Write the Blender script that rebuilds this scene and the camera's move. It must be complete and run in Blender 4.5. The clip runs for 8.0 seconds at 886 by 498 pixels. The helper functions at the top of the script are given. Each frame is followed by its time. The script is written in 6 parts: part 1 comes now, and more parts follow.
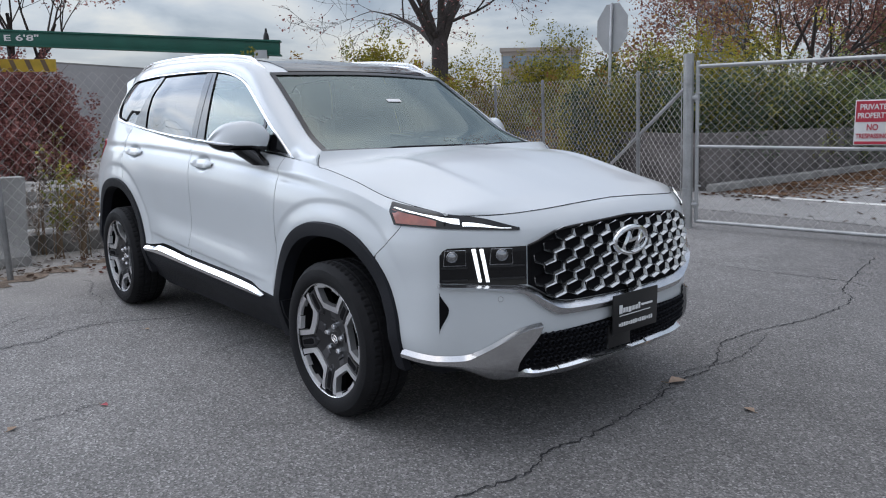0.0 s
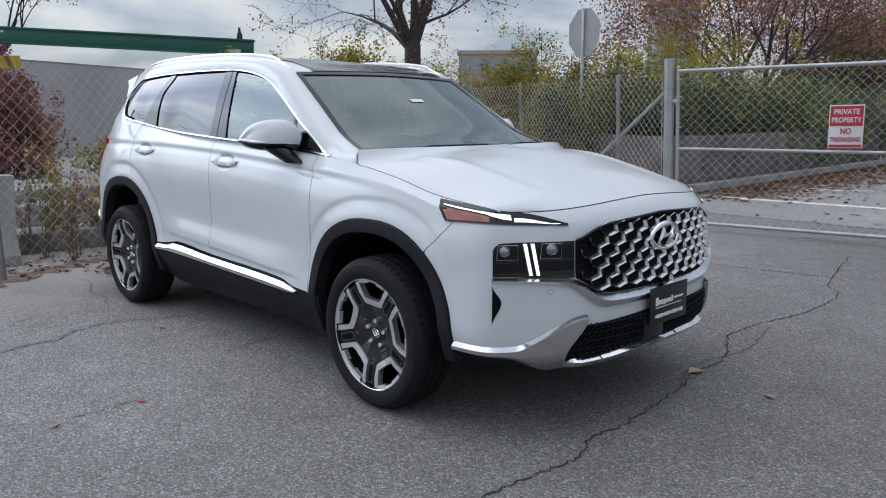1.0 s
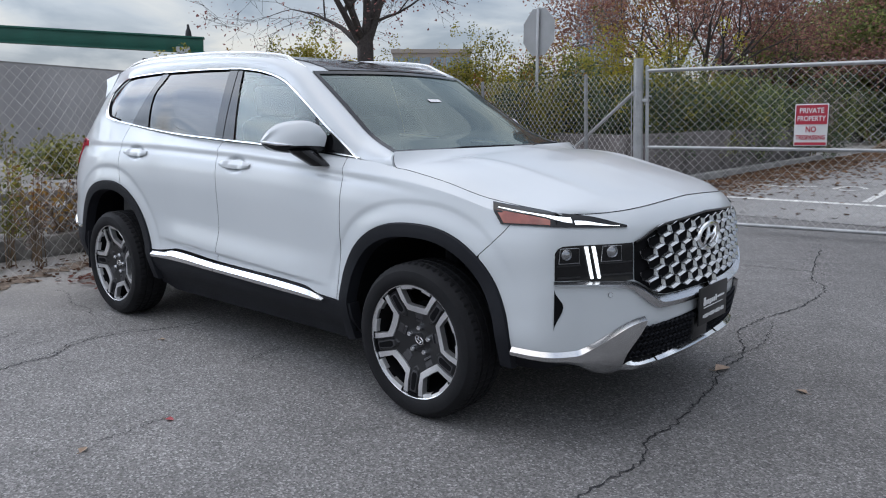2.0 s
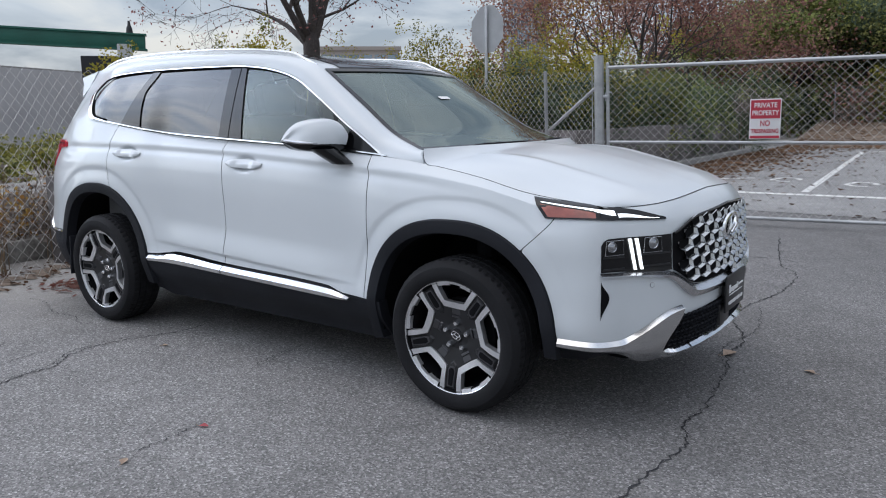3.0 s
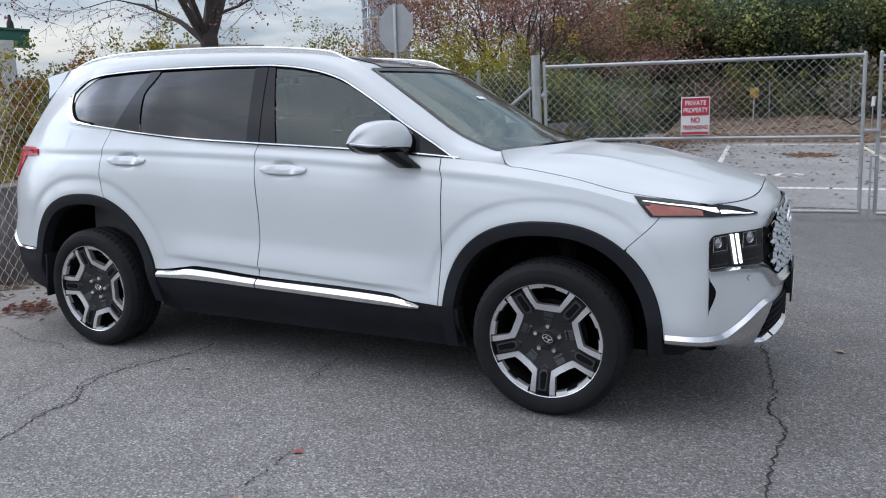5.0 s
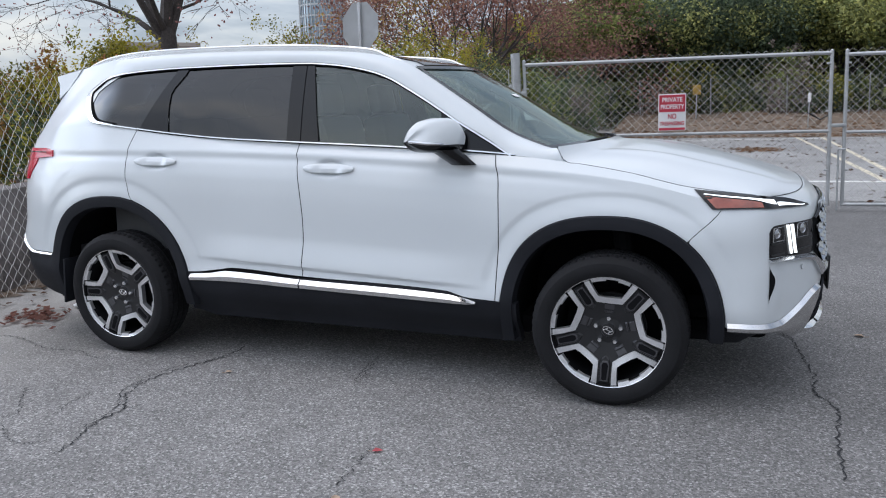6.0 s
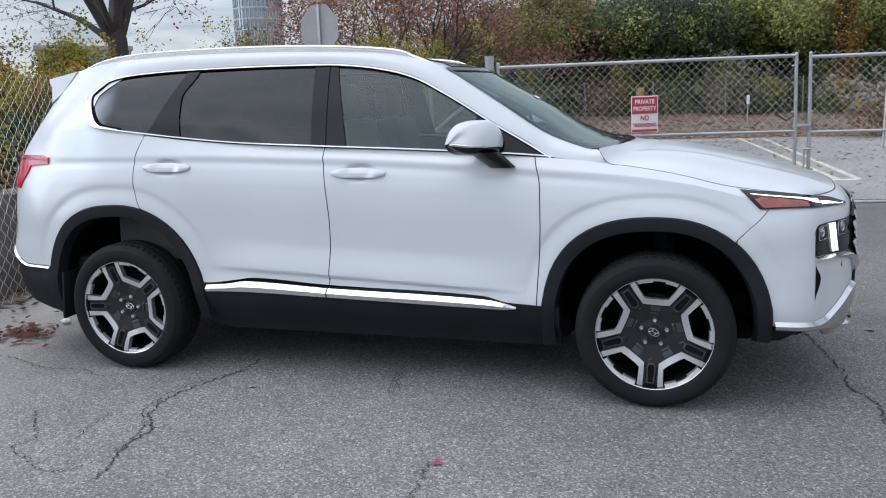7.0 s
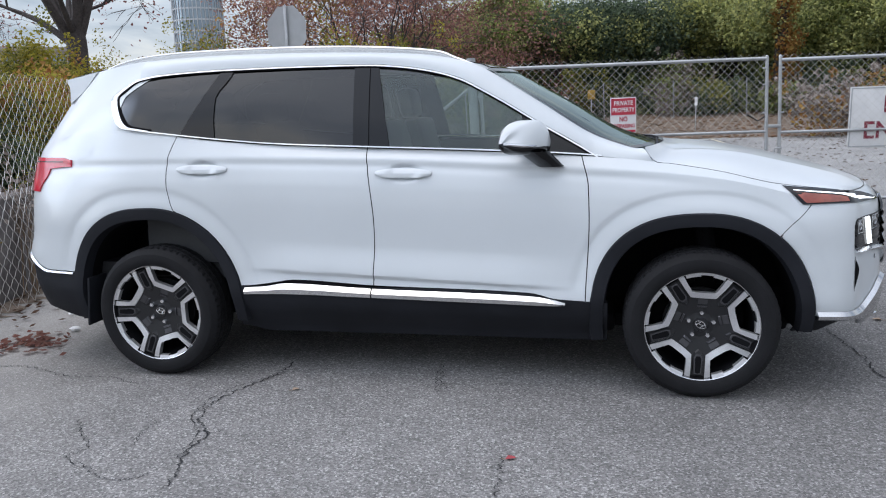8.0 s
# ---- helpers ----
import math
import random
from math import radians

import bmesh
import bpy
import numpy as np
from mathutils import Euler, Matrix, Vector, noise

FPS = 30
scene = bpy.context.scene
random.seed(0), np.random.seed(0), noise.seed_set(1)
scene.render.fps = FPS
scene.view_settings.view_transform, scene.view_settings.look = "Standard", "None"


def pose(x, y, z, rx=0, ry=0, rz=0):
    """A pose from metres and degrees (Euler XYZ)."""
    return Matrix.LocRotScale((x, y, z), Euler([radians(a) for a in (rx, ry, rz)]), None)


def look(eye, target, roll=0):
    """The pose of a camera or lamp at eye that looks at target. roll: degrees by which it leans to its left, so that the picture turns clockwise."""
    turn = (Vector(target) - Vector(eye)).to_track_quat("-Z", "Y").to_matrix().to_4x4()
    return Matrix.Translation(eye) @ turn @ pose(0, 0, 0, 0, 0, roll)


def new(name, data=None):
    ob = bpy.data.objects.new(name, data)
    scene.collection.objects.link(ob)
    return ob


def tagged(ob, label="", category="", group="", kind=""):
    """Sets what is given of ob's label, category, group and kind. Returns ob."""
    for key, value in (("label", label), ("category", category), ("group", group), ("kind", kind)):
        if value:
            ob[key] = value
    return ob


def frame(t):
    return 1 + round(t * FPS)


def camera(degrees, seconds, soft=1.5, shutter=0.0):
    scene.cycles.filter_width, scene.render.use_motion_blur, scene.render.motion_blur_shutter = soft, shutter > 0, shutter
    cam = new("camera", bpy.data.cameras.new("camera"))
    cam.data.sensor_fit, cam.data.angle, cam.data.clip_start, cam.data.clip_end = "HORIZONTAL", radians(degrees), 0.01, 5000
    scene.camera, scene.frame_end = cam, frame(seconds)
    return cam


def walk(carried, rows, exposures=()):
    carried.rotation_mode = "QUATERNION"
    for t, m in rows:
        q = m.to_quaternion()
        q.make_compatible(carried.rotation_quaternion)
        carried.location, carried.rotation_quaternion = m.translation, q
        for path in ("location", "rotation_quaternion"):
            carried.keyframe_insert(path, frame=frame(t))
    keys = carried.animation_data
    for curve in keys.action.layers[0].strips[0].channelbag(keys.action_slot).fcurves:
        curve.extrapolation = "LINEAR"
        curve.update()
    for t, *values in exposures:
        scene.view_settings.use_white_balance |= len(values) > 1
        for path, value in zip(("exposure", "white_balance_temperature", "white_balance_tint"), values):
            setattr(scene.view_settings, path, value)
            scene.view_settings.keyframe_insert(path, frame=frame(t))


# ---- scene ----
cam = camera(61.0, 8.0, soft=1.1)
PATH = [
    (0, (4.168, -2.633, 1.336), (2.675, -1.351, 0.984), -0.5),
    (0.5, (4.115, -2.867, 1.331), (2.654, -1.547, 0.98), -0.2),
    (1, (3.988, -2.985, 1.329), (2.574, -1.614, 0.981), 0.0),
    (1.5, (3.764, -3.093, 1.338), (2.411, -1.662, 0.99), 0.0),
    (3, (3.22, -3.566, 1.339), (2.081, -1.962, 0.98), -0.6),
    (3.5, (2.986, -3.628, 1.361), (1.924, -1.971, 1.002), -0.8),
    (4, (2.773, -3.79, 1.356), (1.787, -2.087, 0.999), -0.9),
    (5.5, (2.088, -4.074, 1.365), (1.327, -2.263, 0.993), -1.2),
    (6, (1.844, -4.215, 1.369), (1.154, -2.376, 0.995), -1.4),
    (6.5, (1.633, -4.289, 1.362), (1.019, -2.422, 0.99), -1.6),
    (7, (1.379, -4.28, 1.373), (0.838, -2.39, 1.004), -1.7),
    (7.5, (1.155, -4.33, 1.37), (0.687, -2.421, 1.003), -1.8),
    (8, (0.91, -4.433, 1.378), (0.509, -2.509, 1.011), -1.8),
]
SKY_BLUE, SKY_CLOUD, SUN, LOW_GLARE, EXPOSURE = 0.05, 0.80, 0.60, 4.0, 0.0
walk(cam, [(t, look(eye, target, roll)) for t, eye, target, roll in PATH], [(0, EXPOSURE - .08), (3.5, EXPOSURE + .04), (5.5, EXPOSURE + .14), (8, EXPOSURE + .26)])

# ---- daylight: a bright overcast sky with broken cloud ----
world = bpy.data.worlds.new("overcast_sky")
scene.world = world
world.use_nodes = True
wn, wl = world.node_tree.nodes, world.node_tree.links
wn.clear()
sky = wn.new("ShaderNodeTexSky")
sky.sky_type, sky.sun_disc = "NISHITA", False
sky.sun_elevation, sky.sun_rotation = radians(73), radians(243)
sky.dust_density, sky.air_density = 2.0, 1.2
way = wn.new("ShaderNodeTexCoord")
split = wn.new("ShaderNodeSeparateXYZ")
wl.new(way.outputs["Generated"], split.inputs[0])
lift = wn.new("ShaderNodeMath")
lift.operation, lift.inputs[1].default_value = "ADD", 0.22
wl.new(split.outputs[2], lift.inputs[0])
flat_x, flat_y = wn.new("ShaderNodeMath"), wn.new("ShaderNodeMath")
for node, axis in ((flat_x, 0), (flat_y, 1)):
    node.operation = "DIVIDE"
    wl.new(split.outputs[axis], node.inputs[0])
    wl.new(lift.outputs[0], node.inputs[1])
layer = wn.new("ShaderNodeCombineXYZ")
wl.new(flat_x.outputs[0], layer.inputs[0])
wl.new(flat_y.outputs[0], layer.inputs[1])
clouds = wn.new("ShaderNodeTexNoise")
clouds.inputs["Scale"].default_value, clouds.inputs["Detail"].default_value = 1.7, 7.0
clouds.inputs["Roughness"].default_value, clouds.inputs["Distortion"].default_value = 0.52, 0.35
wl.new(layer.outputs[0], clouds.inputs["Vector"])
tone = wn.new("ShaderNodeValToRGB")
tone.color_ramp.elements[0].position, tone.color_ramp.elements[0].color = 0.37, (0.38, 0.45, 0.58, 1)
tone.color_ramp.elements[1].position, tone.color_ramp.elements[1].color = 0.66, (1.02, 1.01, 1.00, 1)
mid = tone.color_ramp.elements.new(0.5)
mid.color = (0.66, 0.72, 0.83, 1)
wl.new(clouds.outputs["Fac"], tone.inputs[0])
dim = wn.new("ShaderNodeVectorMath")
dim.operation, dim.inputs["Scale"].default_value = "SCALE", SKY_BLUE
wl.new(sky.outputs[0], dim.inputs[0])
cover = wn.new("ShaderNodeVectorMath")
cover.operation, cover.inputs["Scale"].default_value = "SCALE", SKY_CLOUD
wl.new(tone.outputs[0], cover.inputs[0])
total = wn.new("ShaderNodeVectorMath")
total.operation = "ADD"
wl.new(dim.outputs[0], total.inputs[0])
wl.new(cover.outputs[0], total.inputs[1])
# cloud lit through by the sun behind it
toward = wn.new("ShaderNodeVectorMath")
toward.operation = "DOT_PRODUCT"
toward.inputs[1].default_value = Vector((-1.6, -.8, 6.0)).normalized()
wl.new(way.outputs["Generated"], toward.inputs[0])
halo = wn.new("ShaderNodeMapRange")
halo.interpolation_type = "SMOOTHSTEP"
halo.inputs[1].default_value, halo.inputs[2].default_value, halo.inputs[3].default_value, halo.inputs[4].default_value = 0.20, 1.0, 0.76, 1.48
wl.new(toward.outputs["Value"], halo.inputs[0])
low_toward = wn.new("ShaderNodeVectorMath")
low_toward.operation = "DOT_PRODUCT"
low_toward.inputs[1].default_value = Vector((-.89, -.30, .33)).normalized()
wl.new(way.outputs["Generated"], low_toward.inputs[0])
low_halo = wn.new("ShaderNodeMapRange")
low_halo.interpolation_type = "SMOOTHSTEP"
low_halo.inputs[1].default_value, low_halo.inputs[2].default_value, low_halo.inputs[3].default_value, low_halo.inputs[4].default_value = 0.90, 0.995, 1.0, LOW_GLARE
wl.new(low_toward.outputs["Value"], low_halo.inputs[0])
glare = wn.new("ShaderNodeMath")
glare.operation = "MULTIPLY"
wl.new(halo.outputs[0], glare.inputs[0])
wl.new(low_halo.outputs[0], glare.inputs[1])
lit = wn.new("ShaderNodeVectorMath")
lit.operation = "SCALE"
wl.new(total.outputs[0], lit.inputs[0])
wl.new(glare.outputs[0], lit.inputs["Scale"])
total = lit
back = wn.new("ShaderNodeBackground")
wl.new(total.outputs[0], back.inputs["Color"])
out = wn.new("ShaderNodeOutputWorld")
wl.new(back.outputs[0], out.inputs[0])

sun_lamp = bpy.data.lights.new("sun", "SUN")
sun_lamp.energy, sun_lamp.angle, sun_lamp.color = SUN, radians(120), (1.0, 0.96, 0.9)
sun = new("sun", sun_lamp)
sun.matrix_world = look((-1.6, -.8, 6.0), (0, 0, 0))

# ---- materials ----
def material(name, colour, rough=0.5, metal=0.0, grain=0.0, grain_scale=60.0, stain=0.0, stain_scale=1.5, bump=0.0, bump_scale=200.0, coat=0.0, vary=0.0, island=False, spec=0.5, second=None):
    """A surface: colour with grain, stains and a fine relief; vary: how far alike pieces differ."""
    m = bpy.data.materials.new(name)
    m.use_nodes = True
    n, l = m.node_tree.nodes, m.node_tree.links
    b = n["Principled BSDF"]
    b.inputs["Roughness"].default_value, b.inputs["Metallic"].default_value = rough, metal
    b.inputs["Coat Weight"].default_value, b.inputs["Coat Roughness"].default_value = coat, 0.03
    b.inputs["Specular IOR Level"].default_value = spec
    place = n.new("ShaderNodeTexCoord")
    last = n.new("ShaderNodeRGB")
    last.outputs[0].default_value = (*colour, 1)
    last = last.outputs[0]
    if second:
        pick = n.new("ShaderNodeMix")
        pick.data_type = "RGBA"
        pick.inputs[7].default_value = (*second, 1)
        l.new(last, pick.inputs[6])
        if island:
            g = n.new("ShaderNodeNewGeometry")
            l.new(g.outputs["Random Per Island"], pick.inputs[0])
        else:
            g = n.new("ShaderNodeTexNoise")
            g.inputs["Scale"].default_value = stain_scale
            l.new(place.outputs["Object"], g.inputs["Vector"])
            l.new(g.outputs["Fac"], pick.inputs[0])
        last = pick.outputs[2]
    for amount, scale, detail in ((grain, grain_scale, 3.0), (stain, stain_scale, 5.0)):
        if amount:
            t = n.new("ShaderNodeTexNoise")
            t.inputs["Scale"].default_value, t.inputs["Detail"].default_value = scale, detail
            l.new(place.outputs["Object"], t.inputs["Vector"])
            r = n.new("ShaderNodeMapRange")
            r.inputs[1].default_value, r.inputs[2].default_value = 0.3, 0.7
            r.inputs[3].default_value, r.inputs[4].default_value = 1 - amount, 1 + amount
            l.new(t.outputs["Fac"], r.inputs[0])
            v = n.new("ShaderNodeVectorMath")
            v.operation = "SCALE"
            l.new(last, v.inputs[0])
            l.new(r.outputs[0], v.inputs["Scale"])
            last = v.outputs[0]
    if vary:
        g = n.new("ShaderNodeNewGeometry") if island else n.new("ShaderNodeObjectInfo")
        r = n.new("ShaderNodeMapRange")
        r.inputs[3].default_value, r.inputs[4].default_value = 1 - vary, 1 + vary
        l.new(g.outputs["Random Per Island" if island else "Random"], r.inputs[0])
        v = n.new("ShaderNodeVectorMath")
        v.operation = "SCALE"
        l.new(last, v.inputs[0])
        l.new(r.outputs[0], v.inputs["Scale"])
        last = v.outputs[0]
    l.new(last, b.inputs["Base Color"])
    if bump:
        t = n.new("ShaderNodeTexNoise")
        t.inputs["Scale"].default_value, t.inputs["Detail"].default_value = bump_scale, 4.0
        l.new(place.outputs["Object"], t.inputs["Vector"])
        k = n.new("ShaderNodeBump")
        k.inputs["Strength"].default_value, k.inputs["Distance"].default_value = bump, 0.01
        l.new(t.outputs["Fac"], k.inputs["Height"])
        l.new(k.outputs[0], b.inputs["Normal"])
    return m


def pane_material(name, tint, gloss=1.5, sheen=(1, 1, 1)):
    """A thin pane of tinted glass."""
    m = bpy.data.materials.new(name)
    m.use_nodes = True
    n, l = m.node_tree.nodes, m.node_tree.links
    n.clear()
    clear, shine, mix = n.new("ShaderNodeBsdfTransparent"), n.new("ShaderNodeBsdfGlossy"), n.new("ShaderNodeMixShader")
    clear.inputs[0].default_value, shine.inputs["Roughness"].default_value = (*tint, 1), 0.01
    shine.inputs["Color"].default_value = (*sheen, 1)
    f = n.new("ShaderNodeFresnel")
    f.inputs[0].default_value = gloss
    l.new(f.outputs[0], mix.inputs[0])
    l.new(clear.outputs[0], mix.inputs[1])
    l.new(shine.outputs[0], mix.inputs[2])
    o = n.new("ShaderNodeOutputMaterial")
    l.new(mix.outputs[0], o.inputs[0])
    return m


def glow_material(name, colour, strength):
    m = material(name, colour, 0.3)
    b = m.node_tree.nodes["Principled BSDF"]
    b.inputs["Emission Color"].default_value, b.inputs["Emission Strength"].default_value = (*colour, 1), strength
    return m


PAINT = material("white_car_paint", (0.615, 0.645, 0.665), 0.30, coat=.6, spec=.3, grain=0.012, grain_scale=900, stain=0.015, stain_scale=2.5)
CLAD = material("black_textured_plastic", (0.013, 0.014, 0.018), 0.62, spec=.2, bump=0.12, bump_scale=900, stain=0.2, stain_scale=4)
GLOSSBLACK = material("gloss_black_trim", (0.006, 0.006, 0.007), 0.10, spec=.4, grain=0.05)
DARK = material("underbody_black", (0.006, 0.006, 0.007), 0.85, spec=.1, stain=0.3, stain_scale=5)
CHROME = material("chrome", (0.82, 0.825, 0.83), 0.14, 1.0, grain=0.03, grain_scale=30)
GUARD = material("silver_guard_paint", (0.60, 0.60, 0.605), 0.13, 1.0, grain=0.05, grain_scale=300, stain=0.06, stain_scale=6)
CELLMETAL = material("dark_chrome", (0.50, 0.505, 0.51), 0.20, 1.0, grain=0.04, grain_scale=120)
SATIN = material("satin_silver", (0.74, 0.745, 0.76), 0.24, 1.0, grain=0.04, grain_scale=120, stain=0.06, stain_scale=6)
MACHINED = material("machined_alloy", (0.70, 0.70, 0.715), 0.34, 0.8, grain=0.06, grain_scale=160, stain=0.1, stain_scale=12)
GUNMETAL = material("dark_grey_alloy", (0.024, 0.024, 0.026), 0.32, 0.35, grain=0.06, grain_scale=300, stain=0.15, stain_scale=9)
RUBBER = material("tyre_rubber", (0.010, 0.010, 0.0115), 0.74, spec=.25, grain=0.15, grain_scale=150, stain=0.25, stain_scale=7, bump=0.15, bump_scale=500)
TINT = pane_material("privacy_glass", (0.04, 0.044, 0.047), 1.66)
CLEAR = pane_material("window_glass", (0.62, 0.70, 0.67), 1.85, (.93, 1, .96))
SHIELD = pane_material("windscreen_glass", (0.38, 0.46, 0.435), 2.15, (.88, 1, .95))
REDLENS = material("red_lamp_lens", (0.50, 0.012, 0.035), 0.14, coat=.2, stain=0.2, stain_scale=14)
AMBER = material("amber_reflector", (0.27, 0.058, 0.034), 0.2, coat=1.0, stain=0.35, stain_scale=22)
LED = glow_material("lit_led_strip", (0.92, 0.96, 1.0), 1.15)
LAMPGLASS = material("dark_lamp_glass", (0.34, 0.345, 0.36), 0.06, 0.75, coat=1.0, grain=.1)
SEAT = material("grey_leather", (0.055, 0.056, 0.06), 0.55, grain=0.1, bump=0.1, bump_scale=300)
DASH = material("dashboard_plastic", (0.02, 0.021, 0.023), 0.6, grain=0.1, bump=0.1, bump_scale=400)
WHITE = material("white_print", (0.8, 0.8, 0.8), 0.5, stain=0.04, stain_scale=9)
PLATE = material("black_plate_plastic", (0.012, 0.012, 0.013), 0.35, grain=0.08)

# ---- building tools ----
class Build:
    """Vertices and faces of one mesh."""

    def __init__(self):
        self.v, self.f = [], []

    def add(self, verts, faces):
        k = len(self.v)
        self.v += [tuple(p) for p in verts]
        self.f += [tuple(i + k for i in face) for face in faces]
        return self

    def grid(self, fn, nu, nv, rim=0.0, toward=None):
        """A sheet fn(u, v), u and v from 0 to 1; rim: its edges turn back that far, toward the way given."""
        pts = [Vector(fn(i / nu, j / nv)) for j in range(nv + 1) for i in range(nu + 1)]
        w = nu + 1
        faces = [(j * w + i, j * w + i + 1, (j + 1) * w + i + 1, (j + 1) * w + i) for j in range(nv) for i in range(nu)]
        if rim:
            loop = [i for i in range(w)] + [j * w + nu for j in range(1, nv + 1)] + [nv * w + i for i in range(nu - 1, -1, -1)] + [j * w for j in range(nv - 1, 0, -1)]
            k = len(pts)
            for i in loop:
                p = pts[i]
                away = toward(p) if toward else Vector((0, 1, 0))
                pts.append(p + away * rim)
            n = len(loop)
            faces += [(loop[a], loop[(a + 1) % n], k + (a + 1) % n, k + a) for a in range(n)]
        return self.add(pts, faces)

    def box(self, centre, size, turn=None, bevel=0.0):
        x, y, z = (s / 2 for s in size)
        c = Vector(centre)
        m = turn or Matrix.Identity(3)
        if not bevel:
            pts = [c + m @ Vector((a * x, b * y, d * z)) for a in (-1, 1) for b in (-1, 1) for d in (-1, 1)]
            return self.add(pts, [(0, 1, 3, 2), (4, 6, 7, 5), (0, 4, 5, 1), (2, 3, 7, 6), (0, 2, 6, 4), (1, 5, 7, 3)])
        b = bmesh.new()
        bmesh.ops.create_cube(b, size=1.0)
        for v in b.verts:
            v.co = Vector((v.co.x * size[0], v.co.y * size[1], v.co.z * size[2]))
        bmesh.ops.bevel(b, geom=b.edges[:], offset=bevel, segments=2, affect="EDGES", profile=0.5)
        b.verts.index_update()
        self.add([c + m @ v.co for v in b.verts], [[v.index for v in f.verts] for f in b.faces])
        b.free()
        return self

    def tube(self, path, radius, sides=8, caps=True):
        """A round bar along a path; radius: a number or one for each point."""
        path = [Vector(p) for p in path]
        rs = radius if hasattr(radius, "__len__") else [radius] * len(path)
        pts, faces, side = [], [], None
        for i, p in enumerate(path):
            d = (path[min(i + 1, len(path) - 1)] - path[max(i - 1, 0)]).normalized()
            ref = side if side is not None and abs(side.dot(d)) < .95 else (Vector((0, 0, 1)) if abs(d.z) < .9 else Vector((1, 0, 0)))
            side = (ref - d * ref.dot(d)).normalized()
            up = d.cross(side)
            pts += [p + (side * math.cos(2 * math.pi * k / sides) + up * math.sin(2 * math.pi * k / sides)) * rs[i] for k in range(sides)]
        for i in range(len(path) - 1):
            for k in range(sides):
                faces.append((i * sides + k, i * sides + (k + 1) % sides, (i + 1) * sides + (k + 1) % sides, (i + 1) * sides + k))
        if caps:
            faces += [tuple(range(sides))[::-1], tuple((len(path) - 1) * sides + k for k in range(sides))]
        return self.add(pts, faces)

    def lathe(self, profile, n, axis="y", wave=None):
        """Turns (radius, along) round an axis; wave(k, i): a factor on the radius of step k at profile point i."""
        pts, faces, m = [], [], len(profile)
        for k in range(n):
            a = 2 * math.pi * k / n
            for i, (r, h) in enumerate(profile):
                q = r * (wave(k, i) if wave else 1)
                c, s = q * math.cos(a), q * math.sin(a)
                pts.append((c, h, s) if axis == "y" else (c, s, h))
        for k in range(n):
            for i in range(m - 1):
                a, b = k * m + i, ((k + 1) % n) * m + i
                faces.append((a, b, b + 1, a + 1))
        return self.add(pts, faces)

    def prism(self, outline, depth, place):
        """A flat outline of (a, b) points made solid; place(a, b, d) gives the point at the depth d."""
        n = len(outline)
        pts = [place(a, b, 0) for a, b in outline] + [place(a, b, depth) for a, b in outline]
        return self.add(pts, [tuple(range(n)), tuple(range(2 * n - 1, n - 1, -1))] + [(i, i + n, (i + 1) % n + n, (i + 1) % n) for i in range(n)])

    def mirrored(self):
        b = Build()
        b.v, b.f = [(x, -y, z) for x, y, z in self.v], [f[::-1] for f in self.f]
        return b

    def mesh(self, name, mat, sharp=35, smooth=True):
        me = bpy.data.meshes.new(name)
        me.from_pydata(self.v, [], self.f)
        if smooth:
            b = bmesh.new()
            b.from_mesh(me)
            bmesh.ops.recalc_face_normals(b, faces=b.faces)
            b.to_mesh(me)
            b.free()
            me.shade_smooth()
            me.set_sharp_from_angle(angle=radians(sharp))
        if mat:
            me.materials.append(mat)
        return me


def thing(name, label, category, at=(0, 0, 0), group="", kind="", mesh=None):
    ob = new(name, mesh)
    ob.location = at
    return tagged(ob, label, category, group, kind)


def part(name, built, mat, parent, label="", sharp=35, smooth=True):
    """A mesh of its own under a thing or a part, built in the world's place."""
    ob = new(name, built.mesh(name, mat, sharp, smooth) if isinstance(built, Build) else built)
    ob.parent = parent
    if label:
        ob["label"] = label
    return ob


def coons(c0, c1, d0, d1):
    """The sheet between curves c0, c1 (u at v = 0 and 1) and d0, d1 (v at u = 0 and 1)."""
    def fn(u, v):
        a = c0(u) * (1 - v) + c1(u) * v + d0(v) * (1 - u) + d1(v) * u
        return a - (c0(0) * (1 - u) * (1 - v) + c0(1) * u * (1 - v) + c1(0) * (1 - u) * v + c1(1) * u * v)
    return fn


def along(pts, n=12):
    """A smooth 3D curve of t from 0 to 1 through points."""
    q = spline(pts, n)
    w = np.r_[0, np.cumsum(np.linalg.norm(np.diff(q, axis=0), axis=1))]
    w = w / w[-1]
    return lambda t: Vector([float(np.interp(t, w, q[:, k])) for k in range(3)])


def mix(a, b, t):
    return a + (b - a) * t
# ---- the shape of the car's body ----
def curve1(*knots):
    """A smooth curve through (a, b) knots, with no overshoot."""
    xs = np.array([k[0] for k in knots], float)
    ys = np.array([k[1] for k in knots], float)
    h, d = np.diff(xs), np.diff(ys) / np.diff(xs)
    m = np.zeros(len(xs))
    for i in range(1, len(xs) - 1):
        if d[i - 1] * d[i] > 0:
            w1, w2 = 2 * h[i] + h[i - 1], h[i] + 2 * h[i - 1]
            m[i] = (w1 + w2) / (w1 / d[i - 1] + w2 / d[i])
    m[0], m[-1] = d[0], d[-1]

    def value(x):
        if x <= xs[0]:
            return float(ys[0])
        if x >= xs[-1]:
            return float(ys[-1])
        i = int(np.searchsorted(xs, x) - 1)
        t = (x - xs[i]) / h[i]
        return float((1 + 2 * t) * (1 - t) ** 2 * ys[i] + t * (1 - t) ** 2 * h[i] * m[i] + t * t * (3 - 2 * t) * ys[i + 1] + t * t * (t - 1) * h[i] * m[i + 1])
    return value


